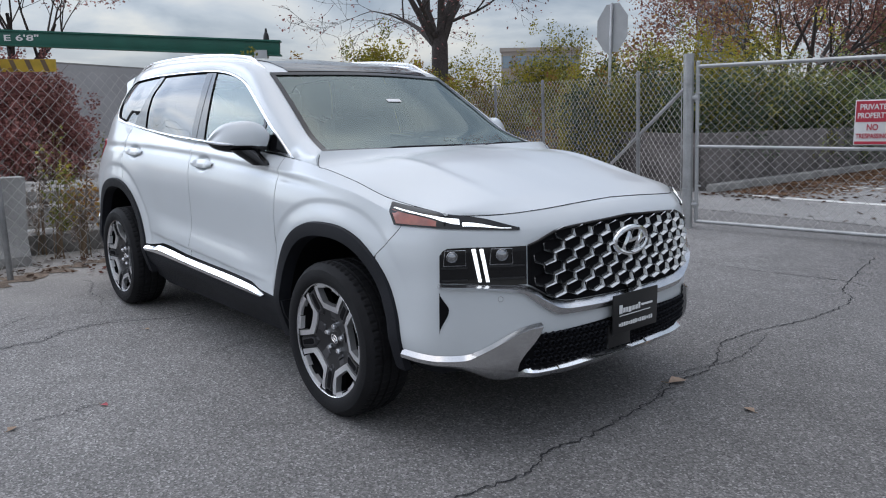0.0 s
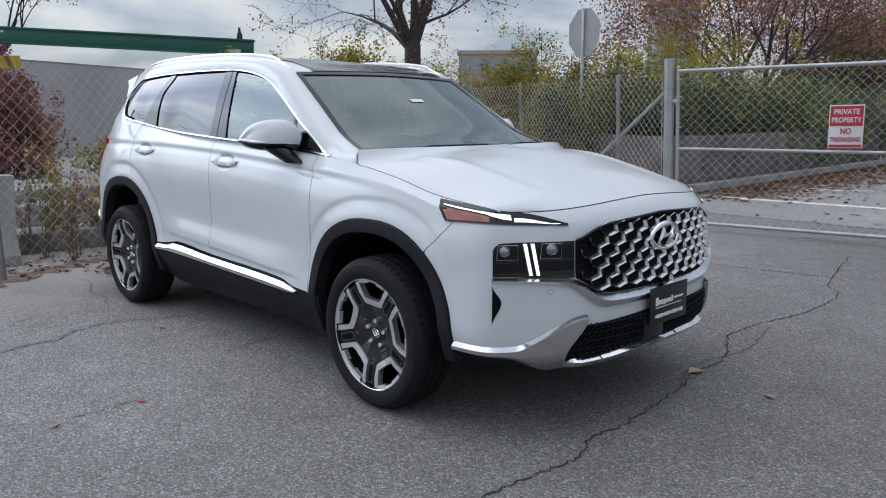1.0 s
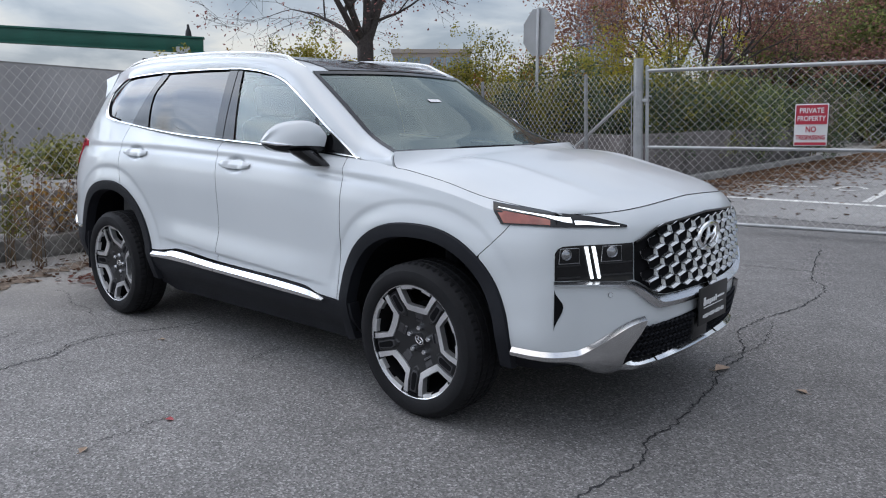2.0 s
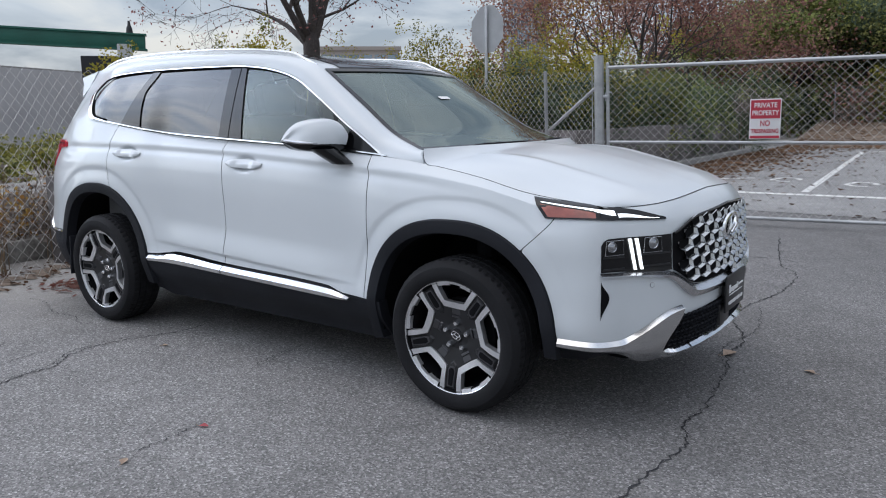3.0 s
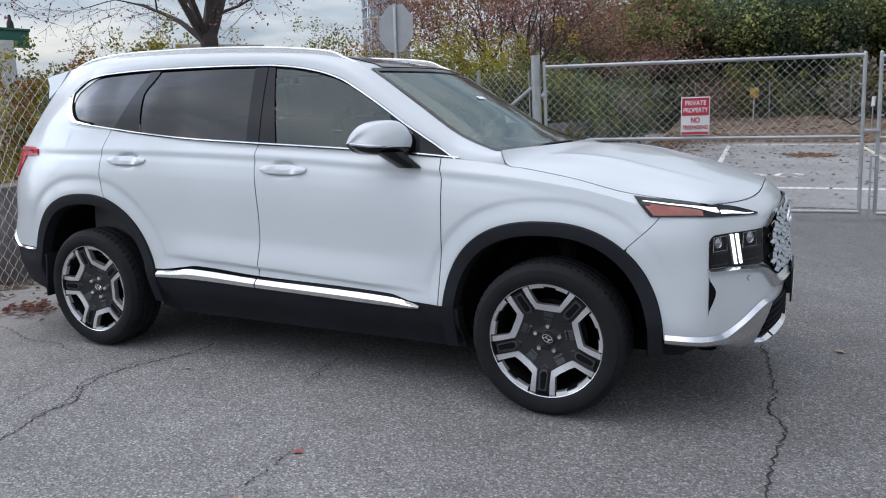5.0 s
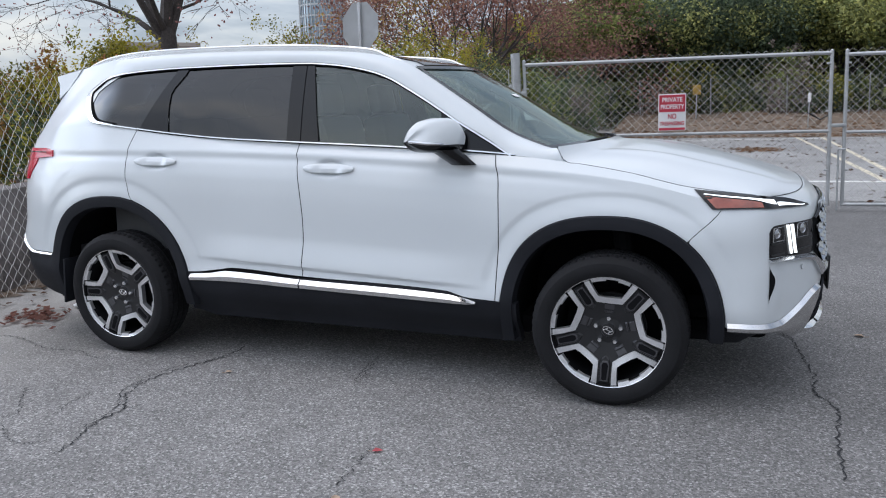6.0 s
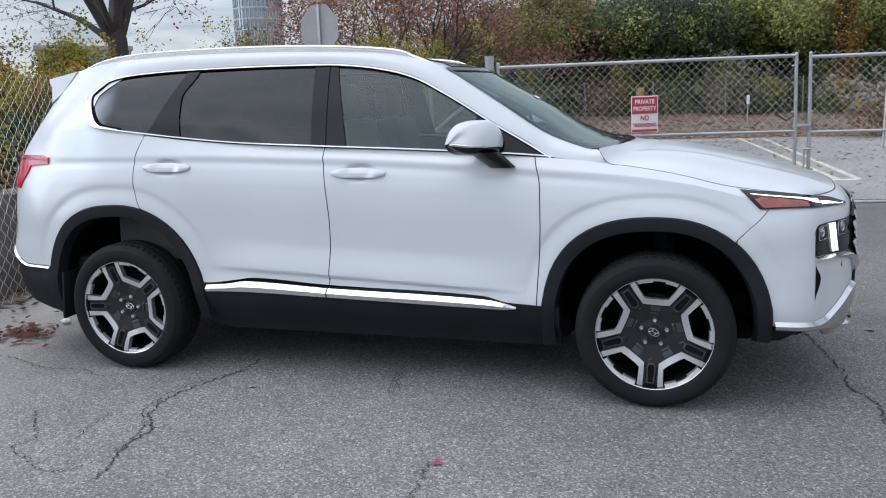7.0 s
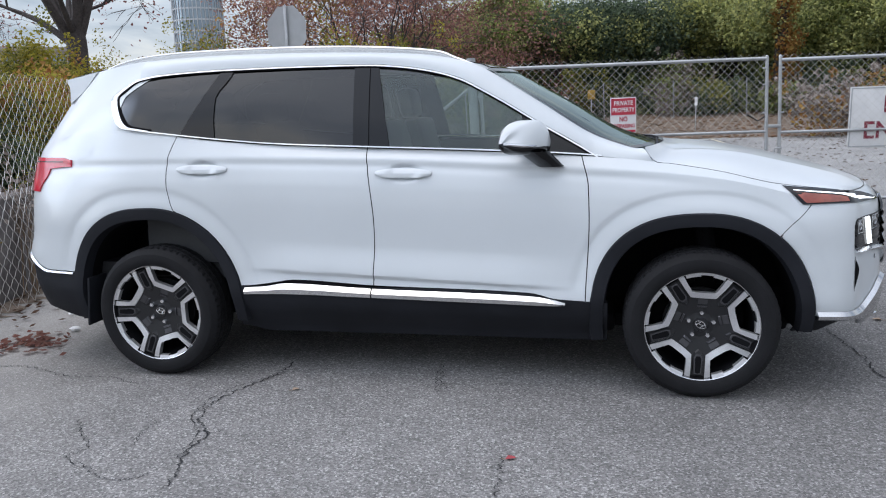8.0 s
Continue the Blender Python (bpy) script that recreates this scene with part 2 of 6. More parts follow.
def ramp(a, b, x):
    t = min(1.0, max(0.0, (x - a) / (b - a)))
    return t * t * (3 - 2 * t)


def spline(pts, n=16):
    """A Catmull-Rom curve through 2D or 3D points."""
    p = [np.array(q, float) for q in pts]
    p = [2 * p[0] - p[1]] + p + [2 * p[-1] - p[-2]]
    out = []
    for i in range(1, len(p) - 2):
        for k in range(n):
            t = k / n
            out.append(0.5 * (2 * p[i] + (p[i + 1] - p[i - 1]) * t + (2 * p[i - 1] - 5 * p[i] + 4 * p[i + 1] - p[i + 2]) * t * t + (3 * p[i] - p[i - 1] - 3 * p[i + 1] + p[i + 2]) * t ** 3))
    return np.array(out + [p[-2]])


# plan of the widest line, from the middle of the tail round the side to the middle of the nose
PLAN = spline([(-2.44, 0), (-2.42, .40), (-2.35, .64), (-2.22, .79), (-2.0, .875), (-1.75, .905), (-1.38, .915), (-.9, .908), (0, .905), (.9, .91), (1.38, .915), (1.7, .903), (1.9, .887),
               (2.035, .845), (2.12, .73), (2.20, .62), (2.265, .48), (2.31, .25), (2.325, 0)], 24)
STEP = np.r_[0, np.cumsum(np.hypot(*np.diff(PLAN, axis=0).T))]
ZERO = float(STEP[int(np.argmin(np.abs(PLAN[:, 0]) + (PLAN[:, 1] < .8) * 9))])
STEP = STEP - ZERO
NOSE, TAIL = float(STEP[-1]), float(STEP[0])


def plan(s):
    x, y = float(np.interp(s, STEP, PLAN[:, 0])), float(np.interp(s, STEP, PLAN[:, 1]))
    a, b = s - .02, s + .02
    if b > NOSE:
        return x, y, 1.0, 0.0
    if a < TAIL:
        return x, y, -1.0, 0.0
    tx = float(np.interp(b, STEP, PLAN[:, 0]) - np.interp(a, STEP, PLAN[:, 0]))
    ty = float(np.interp(b, STEP, PLAN[:, 1]) - np.interp(a, STEP, PLAN[:, 1]))
    n = math.hypot(tx, ty)
    return x, y, -ty / n, tx / n


def fold(s):
    return 2 * NOSE - s if s > NOSE else s


def at_y(y):
    """The way along the plan to the nose's point at that half width."""
    half = len(PLAN) // 2
    return float(STEP[half + int(np.argmin(np.abs(PLAN[half:, 1] - y)))])


HUB_X, HUB_Z = 1.385, .357
# hub, reach behind and ahead, rise, fullness behind and ahead
FRONT_ARCH = (1.389, .512, .494, .520, 2.5, 2.2)
REAR_ARCH = (-1.391, .515, .500, .556, 2.6, 2.05)


def arch_way(spec, s, z):
    """1 on the edge of the wheel arch, more outside it."""
    hub, behind, ahead, az, pb, pa = spec
    a, p = (behind, pb) if s < hub else (ahead, pa)
    return (abs((s - hub) / a) ** p + abs((z - HUB_Z) / az) ** p) ** (1 / p)


top = curve1((-2.35, 1.22), (-2.1, 1.27), (-1.8, 1.32), (-1.56, 1.325), (-1.25, 1.278), (-1.04, 1.252), (-.71, 1.222), (-.26, 1.199), (.40, 1.168), (.84, 1.140), (1.0, 1.128), (1.17, 1.108),
             (1.45, 1.062), (1.73, .997), (2.0, .968), (2.21, .953), (2.5, .965), (2.75, .978), (2.96, .984))
crease = curve1((-2.2, 1.165), (-1.3, 1.17), (-.2, 1.145), (.5, 1.11), (.85, 1.085), (1.2, 1.06), (1.5, 1.02), (1.75, .96))
belt = top
SIDE = curve1((.2, .075), (.3, .045), (.40, .012), (.46, 0), (.56, .014), (.70, .02), (.90, .016), (1.0, .022), (1.08, .04), (1.145, .058))
FRONT = curve1((.2, .15), (.30, .052), (.36, .018), (.45, .005), (.55, 0), (.62, 0), (.72, .012), (.83, .02), (.89, .03), (.93, .055), (.97, .10), (1.02, .2))
REAR = curve1((.2, .15), (.35, .05), (.5, .01), (.62, .0), (.75, .03), (1.0, .06), (1.2, .12), (1.5, .36))


def inset(s, z):
    front, rear = ramp(1.72, 2.22, s), ramp(-1.95, -2.45, s)
    c = crease(s)
    d = SIDE(z + (1.145 - c) * ramp(.55, .9, z)) if z <= c else .058 + .052 * (z - c) / (top(s) - c)
    d += .012 * ramp(-1.0, -.75, s) * ramp(1.0, .75, s) * ramp(.3, .5, z)
    for hx, hz in ((-.022, 1.072), (-1.09, 1.107)):
        d += .017 * ramp(1.0, .5, math.hypot((s - hx) / .098, (z - hz) / .050))
    d += .0075 * math.exp(-((z - c + .036) / .020) ** 2) * ramp(-2.15, -1.8, s) * ramp(1.55, .9, s)
    ridge = .558 - .045 * s
    d -= .020 * (ramp(ridge + .15, ridge, z) if z > ridge else ramp(ridge - .024, ridge, z)) * ramp(-.92, -.55, s) * ramp(.85, .45, s)
    d += .055 * ramp(-1.45, -2.15, s) * ramp(.8, 1.15, z)
    for spec in (FRONT_ARCH, REAR_ARCH):
        r = arch_way(spec, s, z)
        d += (.005 * ramp(1.205, 1.145, r) - .011 * ramp(1.16, 1.0, r) - .002 * ramp(1.5, 1.2, r)) * ramp(.42, .60, z) * (1 - front) * (1 - rear)
    return d * (1 - front) * (1 - rear) + FRONT(z) * front + REAR(z) * rear


def shell(s, z, out=0.0):
    """A point of the lower body's skin, on the car's right: s metres along the plan, at the height z."""
    if s > NOSE:
        p = shell(2 * NOSE - s, z, out)
        return Vector((p[0], -p[1], p[2]))
    x, y, nx, ny = plan(s)
    d = inset(s, z) - out
    return Vector((x - nx * d, -max(0.0, y - ny * d), z))


# the roof's edge, from the foot of the windscreen pillar to the tail
CREST = spline([(1.088, -.743, 1.164), (1.03, -.722, 1.180), (.866, -.690, 1.245), (.64, -.655, 1.390), (.36, -.614, 1.566), (.24, -.604, 1.612), (.1, -.598, 1.644), (-.1, -.602, 1.664), (-.5, -.608, 1.683), (-1.0, -.604, 1.693), (-1.35, -.592, 1.688), (-1.6, -.572, 1.676), (-1.75, -.560, 1.656), (-1.87, -.550, 1.634), (-2.0, -.540, 1.606)], 14)


def crest(x):
    return Vector((x, float(np.interp(-x, -CREST[:, 0], CREST[:, 1])), float(np.interp(-x, -CREST[:, 0], CREST[:, 2]))))


def upper(s, f, out=0.0):
    """The side above the belt, behind the front doors: f from the lower skin to the roof's edge."""
    a, b = shell(s, top(s)), crest(s if s > -1.25 else -1.25 + (s + 1.25) * .62 / 1.245)
    k = .034 * (1 - .62 * ramp(-1.55, -1.95, s)) * math.sin(math.pi * f) + out
    return Vector((a[0] + (b[0] - a[0]) * f - k * ramp(-1.9, -2.4, s), a[1] + (b[1] - a[1]) * f - k, a[2] + (b[2] - a[2]) * f))


def glass(x, z, out=0.0):
    """A point of the side glass's surface, on the car's right."""
    t = (z - belt(x)) / .385
    y = -(.80 - .012 * ramp(.4, .9, x) - .10 * t - .035 * t * abs(t) + out)
    w = ramp(-.3, -1.1, x)
    if w > 0:
        s, f = x, .5
        for _ in range(6):
            lo, hi = top(s), crest(max(s if s > -1.25 else -1.25 + (s + 1.25) * .62 / 1.245, -2.0))[2]
            f = (z - lo) / (hi - lo)
            s += x - upper(s, f)[0]
        y = y * (1 - w) + (upper(s, f)[1] - out) * w
    return Vector((x, y, z))

# ---- the car ----
suv = thing("suv", "white midsize suv with black cladding parked on cracked asphalt", "car")


def inward(p):
    return (Vector((min(1.5, max(-1.6, p.x)), 0, p.z)) - p).normalized()


def fun(a):
    return a if callable(a) else (lambda q: a)


def skin(sl, sr, zb, zt, nu, nv, out=0.0, rim=0.012, ease=None, surface=shell):
    """A panel on the body's skin between sl, sr (of the height) and zb, zt (of the way along)."""
    sl, sr, zb, zt = fun(sl), fun(sr), fun(zb), fun(zt)

    def fn(u, v):
        u = ease(u) if ease else u
        s = mix(sl(.7), sr(.7), u)
        z = .7
        for _ in range(14):
            z = .5 * z + .5 * mix(zb(fold(s)), zt(fold(s)), v)
            s = mix(sl(z), sr(z), u)
        return surface(s, mix(zb(fold(s)), zt(fold(s)), v), out(v) if callable(out) else out)
    return Build().grid(fn, nu, nv, rim, inward)


def pair(name, built, mat, label="", parents=None, sharp=35):
    """A part on the car's right and its mirror on the left."""
    r, l = parents or (suv, suv)
    return part(name, built, mat, r, label, sharp), part(name, built.mirrored(), mat, l, label, sharp)


def arch(hub, behind, ahead, az, p_behind, p_ahead):
    """The height of a wheel arch at s, and its edge ahead of or behind the hub at z: fuller than an ellipse."""
    def height(s):
        a, p = (behind, p_behind) if s < hub else (ahead, p_ahead)
        q = 1 - abs((s - hub) / a) ** p
        return HUB_Z + az * q ** (1 / p) if q > 0 else 0.0

    def edge(z, sign):
        a, p = (behind, p_behind) if sign < 0 else (ahead, p_ahead)
        q = 1 - abs((z - HUB_Z) / az) ** p
        return hub + sign * a * max(q, 0.0) ** (1 / p)
    return height, edge


front_arch, front_edge = arch(*FRONT_ARCH)
rear_arch, rear_edge = arch(*REAR_ARCH)
GAP = .0025
door_front = curve1((.4, .856), (.46, .857), (.83, .873), (1.0, .868), (1.133, .837), (1.2, .82))
door_mid = curve1((.4, -.199), (.81, -.179), (1.19, -.22))
door_rear_line = curve1((.80, -1.20), (.847, -1.227), (.93, -1.268), (1.01, -1.287), (1.127, -1.29), (1.27, -1.253), (1.3, -1.24))
seam_front = curve1((.74, 1.69), (.766, 1.711), (.913, 1.852), (.95, 1.87))
door_foot = curve1((-1.0, .505), (-.87, .505), (-.72, .522), (-.62, .535), (-.2, .513), (.6, .489), (.72, .462), (.86, .455))
strip_top = curve1((-.89, .494), (-.78, .500), (-.66, .517), (-.2, .497), (.62, .473), (.775, .444))
strip_foot = curve1((-.89, .462), (-.66, .465), (-.2, .454), (.60, .433), (.70, .431), (.775, .436))


def rear_door_back(z):
    return max(door_rear_line(z), rear_edge(z, 1)) if z < .9 else door_rear_line(z)


# doors, fenders, quarter panels
front_doors = pair("front_door", skin(lambda z: door_mid(z) + GAP, lambda z: door_front(z) - GAP, lambda s: door_foot(s), lambda s: top(s) - .004, 64, 90), PAINT)
rear_doors = pair("rear_door", skin(lambda z: rear_door_back(z) + GAP, lambda z: door_mid(z) - GAP, lambda s: door_foot(s), lambda s: top(s) - .004, 64, 90), PAINT)
pair("front_fender", skin(lambda z: door_front(z) + GAP, lambda z: seam_front(z) - GAP, lambda s: max(front_arch(s), .455), lambda s: top(s) - .003, 70, 56, ease=lambda u: u * (.35 + .65 * u)), PAINT)
pair("panel_backing", skin(-1.85, 1.80, lambda s: max(front_arch(s) - .03, rear_arch(s) - .03, .47), lambda s: top(s) - .012, 100, 10, out=-.014, rim=0), DARK)

def shut_line(fn, z0, z1, name="shut_line"):
    pair(name, Build().grid(lambda u, v: shell(fn(mix(z0, z1, v)) + mix(-.0035, .0035, u), mix(z0, z1, v), -.0015), 1, 40), DARK, "thin dark door gap")


shut_line(door_front, .46, 1.136)
shut_line(door_mid, .515, 1.195)
shut_line(door_rear_line, .875, 1.272)
shut_line(seam_front, .75, .905)
# nose: bumper cover from wheel to wheel
def bumper_side(z):
    return (front_edge(z, 1) if z < .766 else seam_front(z)) + GAP


part("front_bumper", skin(bumper_side, lambda z: 2 * NOSE - bumper_side(z), lambda s: .402, lambda s: top(s) - .004, 150, 44), PAINT, suv)
part("lower_bumper", skin(lambda z: 1.83, lambda z: 2 * NOSE - 1.83, lambda s: mix(.288, .318, ramp(2.0, 2.4, s)), lambda s: mix(.392, .335, ramp(2.1, 2.35, s)), 80, 8, out=lambda v: mix(-.11, -.010, v)), CLAD, suv, "black textured plastic lower bumper")

# arch cladding, liners, rocker
def bow(spec, a, shrink=0.0):
    """The point of a wheel arch's edge at the angle a, drawn in by shrink."""
    hub, behind, ahead, az, pb, pa = spec
    c, q = math.cos(a), math.sin(a)
    r, p = (behind, pb) if c < 0 else (ahead, pa)
    return hub + math.copysign((r - shrink) * abs(c) ** (2 / p), c), HUB_Z + math.copysign((az - shrink) * abs(q) ** (2 / p), q)


def arch_ring(spec, a0, a1, wide):
    def fn(u, v):
        a = radians(mix(a0, a1, u))
        k = (0, .12, .5, .88, 1)[int(round(v * 4))]
        rise = (-.02, .012, .014, .010, -.05)[int(round(v * 4))]
        return shell(*bow(spec, a, wide * k - .004), rise)
    return Build().grid(fn, 72, 4)


pair("front_arch_cladding", arch_ring(FRONT_ARCH, -3, 188, .074), CLAD, "black textured wheel arch cladding")
pair("rear_arch_cladding", arch_ring(REAR_ARCH, -5, 184, .074), CLAD, "black textured wheel arch cladding")
for hub, spec in ((HUB_X, FRONT_ARCH), (-HUB_X, REAR_ARCH)):
    def liner(u, v):
        x, z = bow(spec, radians(mix(-4, 184, u)), .066)
        return Vector((x, mix(-.865, -.40, v), z))
    b = Build().grid(liner, 40, 2)
    b.add([Vector((x, -.41, z)) for x, z in [bow(spec, radians(a), .05) for a in range(0, 181, 9)]], [tuple(range(21))])
    pair("wheel_liner", b, DARK)
    stub = Build().tube([(hub + .05, -.70, .62), (hub + .02, -.66, .82)], .045, 10).box((hub - .06, -.72, .60), (.09, .1, .16), bevel=.01).box((hub + .10, -.74, .58), (.06, .08, .12), bevel=.01)
    pair("suspension_strut", stub, DARK, "dark grey suspension strut in the wheel arch")
pair("rocker_cladding", skin(-.96, .96, lambda s: .235 + .03 * ramp(-.8, -.95, s), lambda s: min(door_foot(s), .505) - .004, 60, 10, out=lambda v: mix(-.045, .004, ramp(0, .7, v)), rim=.06), CLAD, "black textured rocker cladding")
pair("rear_sill_strip", skin(-.885, -.205, strip_foot, strip_top, 30, 8, out=lambda v: mix(.020, .027, v / .5) if v < .5 else mix(.027, .008, (v - .5) / .5), rim=.02), CHROME, "polished chrome sill strip")
pair("front_sill_strip", skin(-.198, .762, strip_foot, strip_top, 40, 8, out=lambda v: mix(.020, .027, v / .5) if v < .5 else mix(.027, .008, (v - .5) / .5), rim=.02), CHROME, "polished chrome sill strip")
part("floor_pan", Build().box((0, 0, .30), (2.0, 1.44, .10), bevel=.03).box((0, 0, .33), (3.9, .80, .10), bevel=.03).box((1.9, 0, .40), (.4, 1.1, .12), bevel=.03).box((-2.1, 0, .42), (.4, 1.3, .2), bevel=.03).box((1.86, 0, .300), (.42, 1.10, .08), bevel=.035).box((1.4, 0, .27), (.9, 1.10, .08), bevel=.03).box((-1.4, 0, .28), (.9, 1.05, .08), bevel=.03).tube([(-1.385, -.7, .33), (-1.385, .7, .33)], .04, 8).tube([(1.385, -.7, .33), (1.385, .7, .33)], .04, 8), DARK, suv)

pair("mud_flap", Build().box((-1.822, -.80, .395), (.016, .20, .27), Euler((0, radians(6), 0)).to_matrix(), .006), CLAD, "black rubber mud flap")
# rear bumper, chrome line, tail lamps, tailgate
kick = lambda s: .085 * ramp(-2.10, -2.36, s)
pair("rear_bumper", skin(TAIL + .01, lambda z: rear_edge(max(z, HUB_Z), -1) - .005, lambda s: mix(.33, .285, ramp(-2.2, -1.85, s)), lambda s: .548 + kick(s), 50, 10, out=-.004, rim=.03), CLAD, "black textured rear bumper")
pair("rear_chrome_line", skin(TAIL + .3, -1.905, lambda s: .548 + kick(s), lambda s: .557 + kick(s), 30, 3, out=lambda v: mix(.012, .004, v), rim=.02), CHROME, "thin chrome strip above the rear bumper")
part("tailgate", skin(TAIL, -2.50, .655, lambda s: top(s), 20, 20), PAINT, suv)
part("tailgate", skin(TAIL, -2.50, .655, lambda s: top(s), 20, 20).mirrored(), PAINT, suv)
tails = pair("tail_lamp", skin(-2.40, -1.915, lambda s: mix(1.112, 1.128, ramp(-2.2, -1.92, s)), lambda s: 1.176 - .012 * ramp(-2.0, -1.915, s), 26, 6, out=.010, rim=.03), REDLENS, "red L-shaped tail lamp")
pair("tail_lamp_foot", skin(-2.40, lambda z: mix(-2.17, -2.10, ramp(.99, 1.115, z)), .992, 1.116, 14, 8, out=.008, rim=.03), REDLENS, "red lower arm of the tail lamp", tails)
pair("tail_lamp_line", skin(-2.30, -1.98, 1.152, 1.157, 20, 1, out=.0125, rim=.002), GLOSSBLACK, "", tails)

# bonnet
hood_side = along([(1.128, -.766, 1.172), (1.140, -.783, 1.142), (1.160, -.799, 1.116), (1.185, -.808, 1.102)] + [tuple(shell(q, top(q) - .002, -.004)) for q in np.linspace(1.24, 2.21, 12)])
hood_nose_q = along([tuple(shell(q, top(q) - .0005, -.004)) for q in np.linspace(NOSE, 2.21, 16)] )
hood_nose = lambda t: mix(hood_nose_q(t), hood_side(1), ramp(.9, 1, t))
hood_back = along([(1.268, 0, 1.178), (1.242, -.35, 1.178), (1.185, -.62, 1.176), (1.128, -.766, 1.172)])
hood_mid = along([(1.268, 0, 1.178), (1.5, 0, 1.158), (1.8, 0, 1.100), (2.05, 0, 1.030), tuple(hood_nose(0))])
hood_fn = coons(lambda u: hood_back(u), lambda u: hood_nose(u), lambda v: hood_mid(v), lambda v: hood_side(v))


def bonnet(u, v):
    side = -1 if u < .5 else 1
    q = abs(u - .5) * 2
    p = hood_fn(q, v)
    p.z += .076 * math.sin(math.pi * v) * (1 - q ** 6) * q * (1 - .3 * q) + .010 * math.exp(-((q - .66) / .05) ** 2) * math.sin(math.pi * min(1, v * 1.08))
    return Vector((p.x, p.y * -side if side > 0 else p.y, p.z))


pair("bonnet_gap", Build().tube([hood_side(t) + Vector((0, -.002, .000)) for t in np.linspace(.02, 1, 40)], .0012, 6).tube([hood_nose(t) + Vector((.002, 0, -.001)) for t in np.linspace(0, 1, 30)], .0015, 6), DARK, "thin dark gap round the bonnet")
part("bonnet", Build().grid(bonnet, 72, 40, .012, lambda p: Vector((0, 0, -1))), PAINT, suv)
part("bonnet_backing", Build().grid(lambda u, v: bonnet(mix(.004, .996, u), mix(.004, .996, v)) + Vector((0, 0, -.02)), 20, 16), DARK, suv)

# greenhouse: windscreen, roof, pillars
dlo_top = curve1((-1.688, 1.488), (-1.675, 1.505), (-1.615, 1.547), (-1.543, 1.583), (-1.45, 1.597), (-1.25, 1.611), (-1.046, 1.617), (-.746, 1.618), (-.243, 1.611), (-.049, 1.594), (.193, 1.543), (.434, 1.424), (.661, 1.286), (.825, 1.192), (.905, 1.136))
dlo_foot = curve1((-1.688, 1.488), (-1.665, 1.425), (-1.617, 1.345), (-1.575, 1.325), (-1.49, 1.311), (-1.251, 1.280), (-1.039, 1.255), (-.712, 1.224), (-.258, 1.201), (.404, 1.170), (.838, 1.142), (.905, 1.134))


def flip(p):
    return Vector((p.x, -p.y, p.z))


screen_foot = along([(1.075, -.728, 1.160), (1.155, -.58, 1.163), (1.222, -.3, 1.166), (1.245, 0, 1.167), (1.222, .3, 1.166), (1.155, .58, 1.163), (1.075, .728, 1.160)])
screen_head = along([(.362, -.604, 1.566), (.402, -.40, 1.571), (.432, -.2, 1.575), (.442, 0, 1.577), (.432, .2, 1.575), (.402, .40, 1.571), (.362, .604, 1.566)])
screen_r = along([tuple(screen_foot(0)), (1.02, -.712, 1.178), (.86, -.682, 1.243), (.64, -.645, 1.388), tuple(screen_head(0))])
screen_fn = coons(screen_foot, screen_head, screen_r, lambda v: flip(screen_r(v)))
part("windscreen", Build().grid(lambda u, v: screen_fn(u, v) + Vector((.002, 0, .003)) * math.sin(math.pi * v) * math.sin(math.pi * u), 40, 24), SHIELD, suv, "clear green-tinted windscreen")
edge = Build().grid(lambda u, v: screen_fn(mix(.0, .020, u), v) + Vector((.004, 0, .005)), 2, 24).grid(lambda u, v: screen_fn(mix(.970, 1, u), v) + Vector((.004, 0, .005)), 2, 24)
edge.grid(lambda u, v: screen_fn(u, mix(.965, 1, v)) + Vector((.004, 0, .005)), 40, 2).grid(lambda u, v: screen_fn(u, mix(0, .04, v)) + Vector((.006, 0, .006)), 40, 2)
part("windscreen_border", edge, GLOSSBLACK, suv)
part("inspection_sticker", Build().grid(lambda u, v: screen_fn(mix(.435, .505, u), mix(.615, .648, v)) + Vector((.004, 0, .006)), 4, 2), WHITE, suv, "small white sticker on the windscreen")
part("cowl", Build().grid(lambda u, v: mix(screen_foot(u) + Vector((.0, 0, .0)), screen_foot(u) + Vector((.035, 0, -.014)), v), 30, 2).grid(lambda u, v: mix(screen_foot(u) + Vector((.035, 0, -.014)), screen_foot(u) + Vector((-.1, 0, -.2)), v), 30, 2), CLAD, suv)
for y0, y1 in ((-.58, .02), (.10, .62)):
    a, bb = screen_foot(.5 + y0 / 1.5) + Vector((.04, 0, -.002)), screen_fn(.5 + y1 / 1.5, .022) + Vector((.010, 0, .008))
    part("wiper", Build().tube([a, mix(a, bb, .35) + Vector((0, 0, .012)), bb], [.008, .006, .004], 8).box(mix(a, bb, .6) + Vector((-.006, 0, 0)), (.008, abs(y1 - y0) * .75, .010), bevel=.003), CLAD, suv, "black wiper arm and blade")

roof_back = along([(-1.87, -.538, 1.634), (-1.93, -.3, 1.648), (-1.95, 0, 1.652), (-1.93, .3, 1.648), (-1.87, .538, 1.634)])
roof_r = lambda t: crest(mix(.362, -1.87, t)) + Vector((0, .012, .000))
roof_fn = coons(screen_head, roof_back, roof_r, lambda v: flip(roof_r(v)))
roof_at = lambda u, v: roof_fn(u, v) + Vector((0, 0, .010 * math.sin(math.pi * u) ** .8 * math.sin(math.pi * min(1, v * 1.2 + .02)) - .026 * math.sin(math.pi * u) * ramp(0, .07, v) * ramp(.36, .10, v)))
part("roof", Build().grid(roof_at, 30, 40), PAINT, suv)
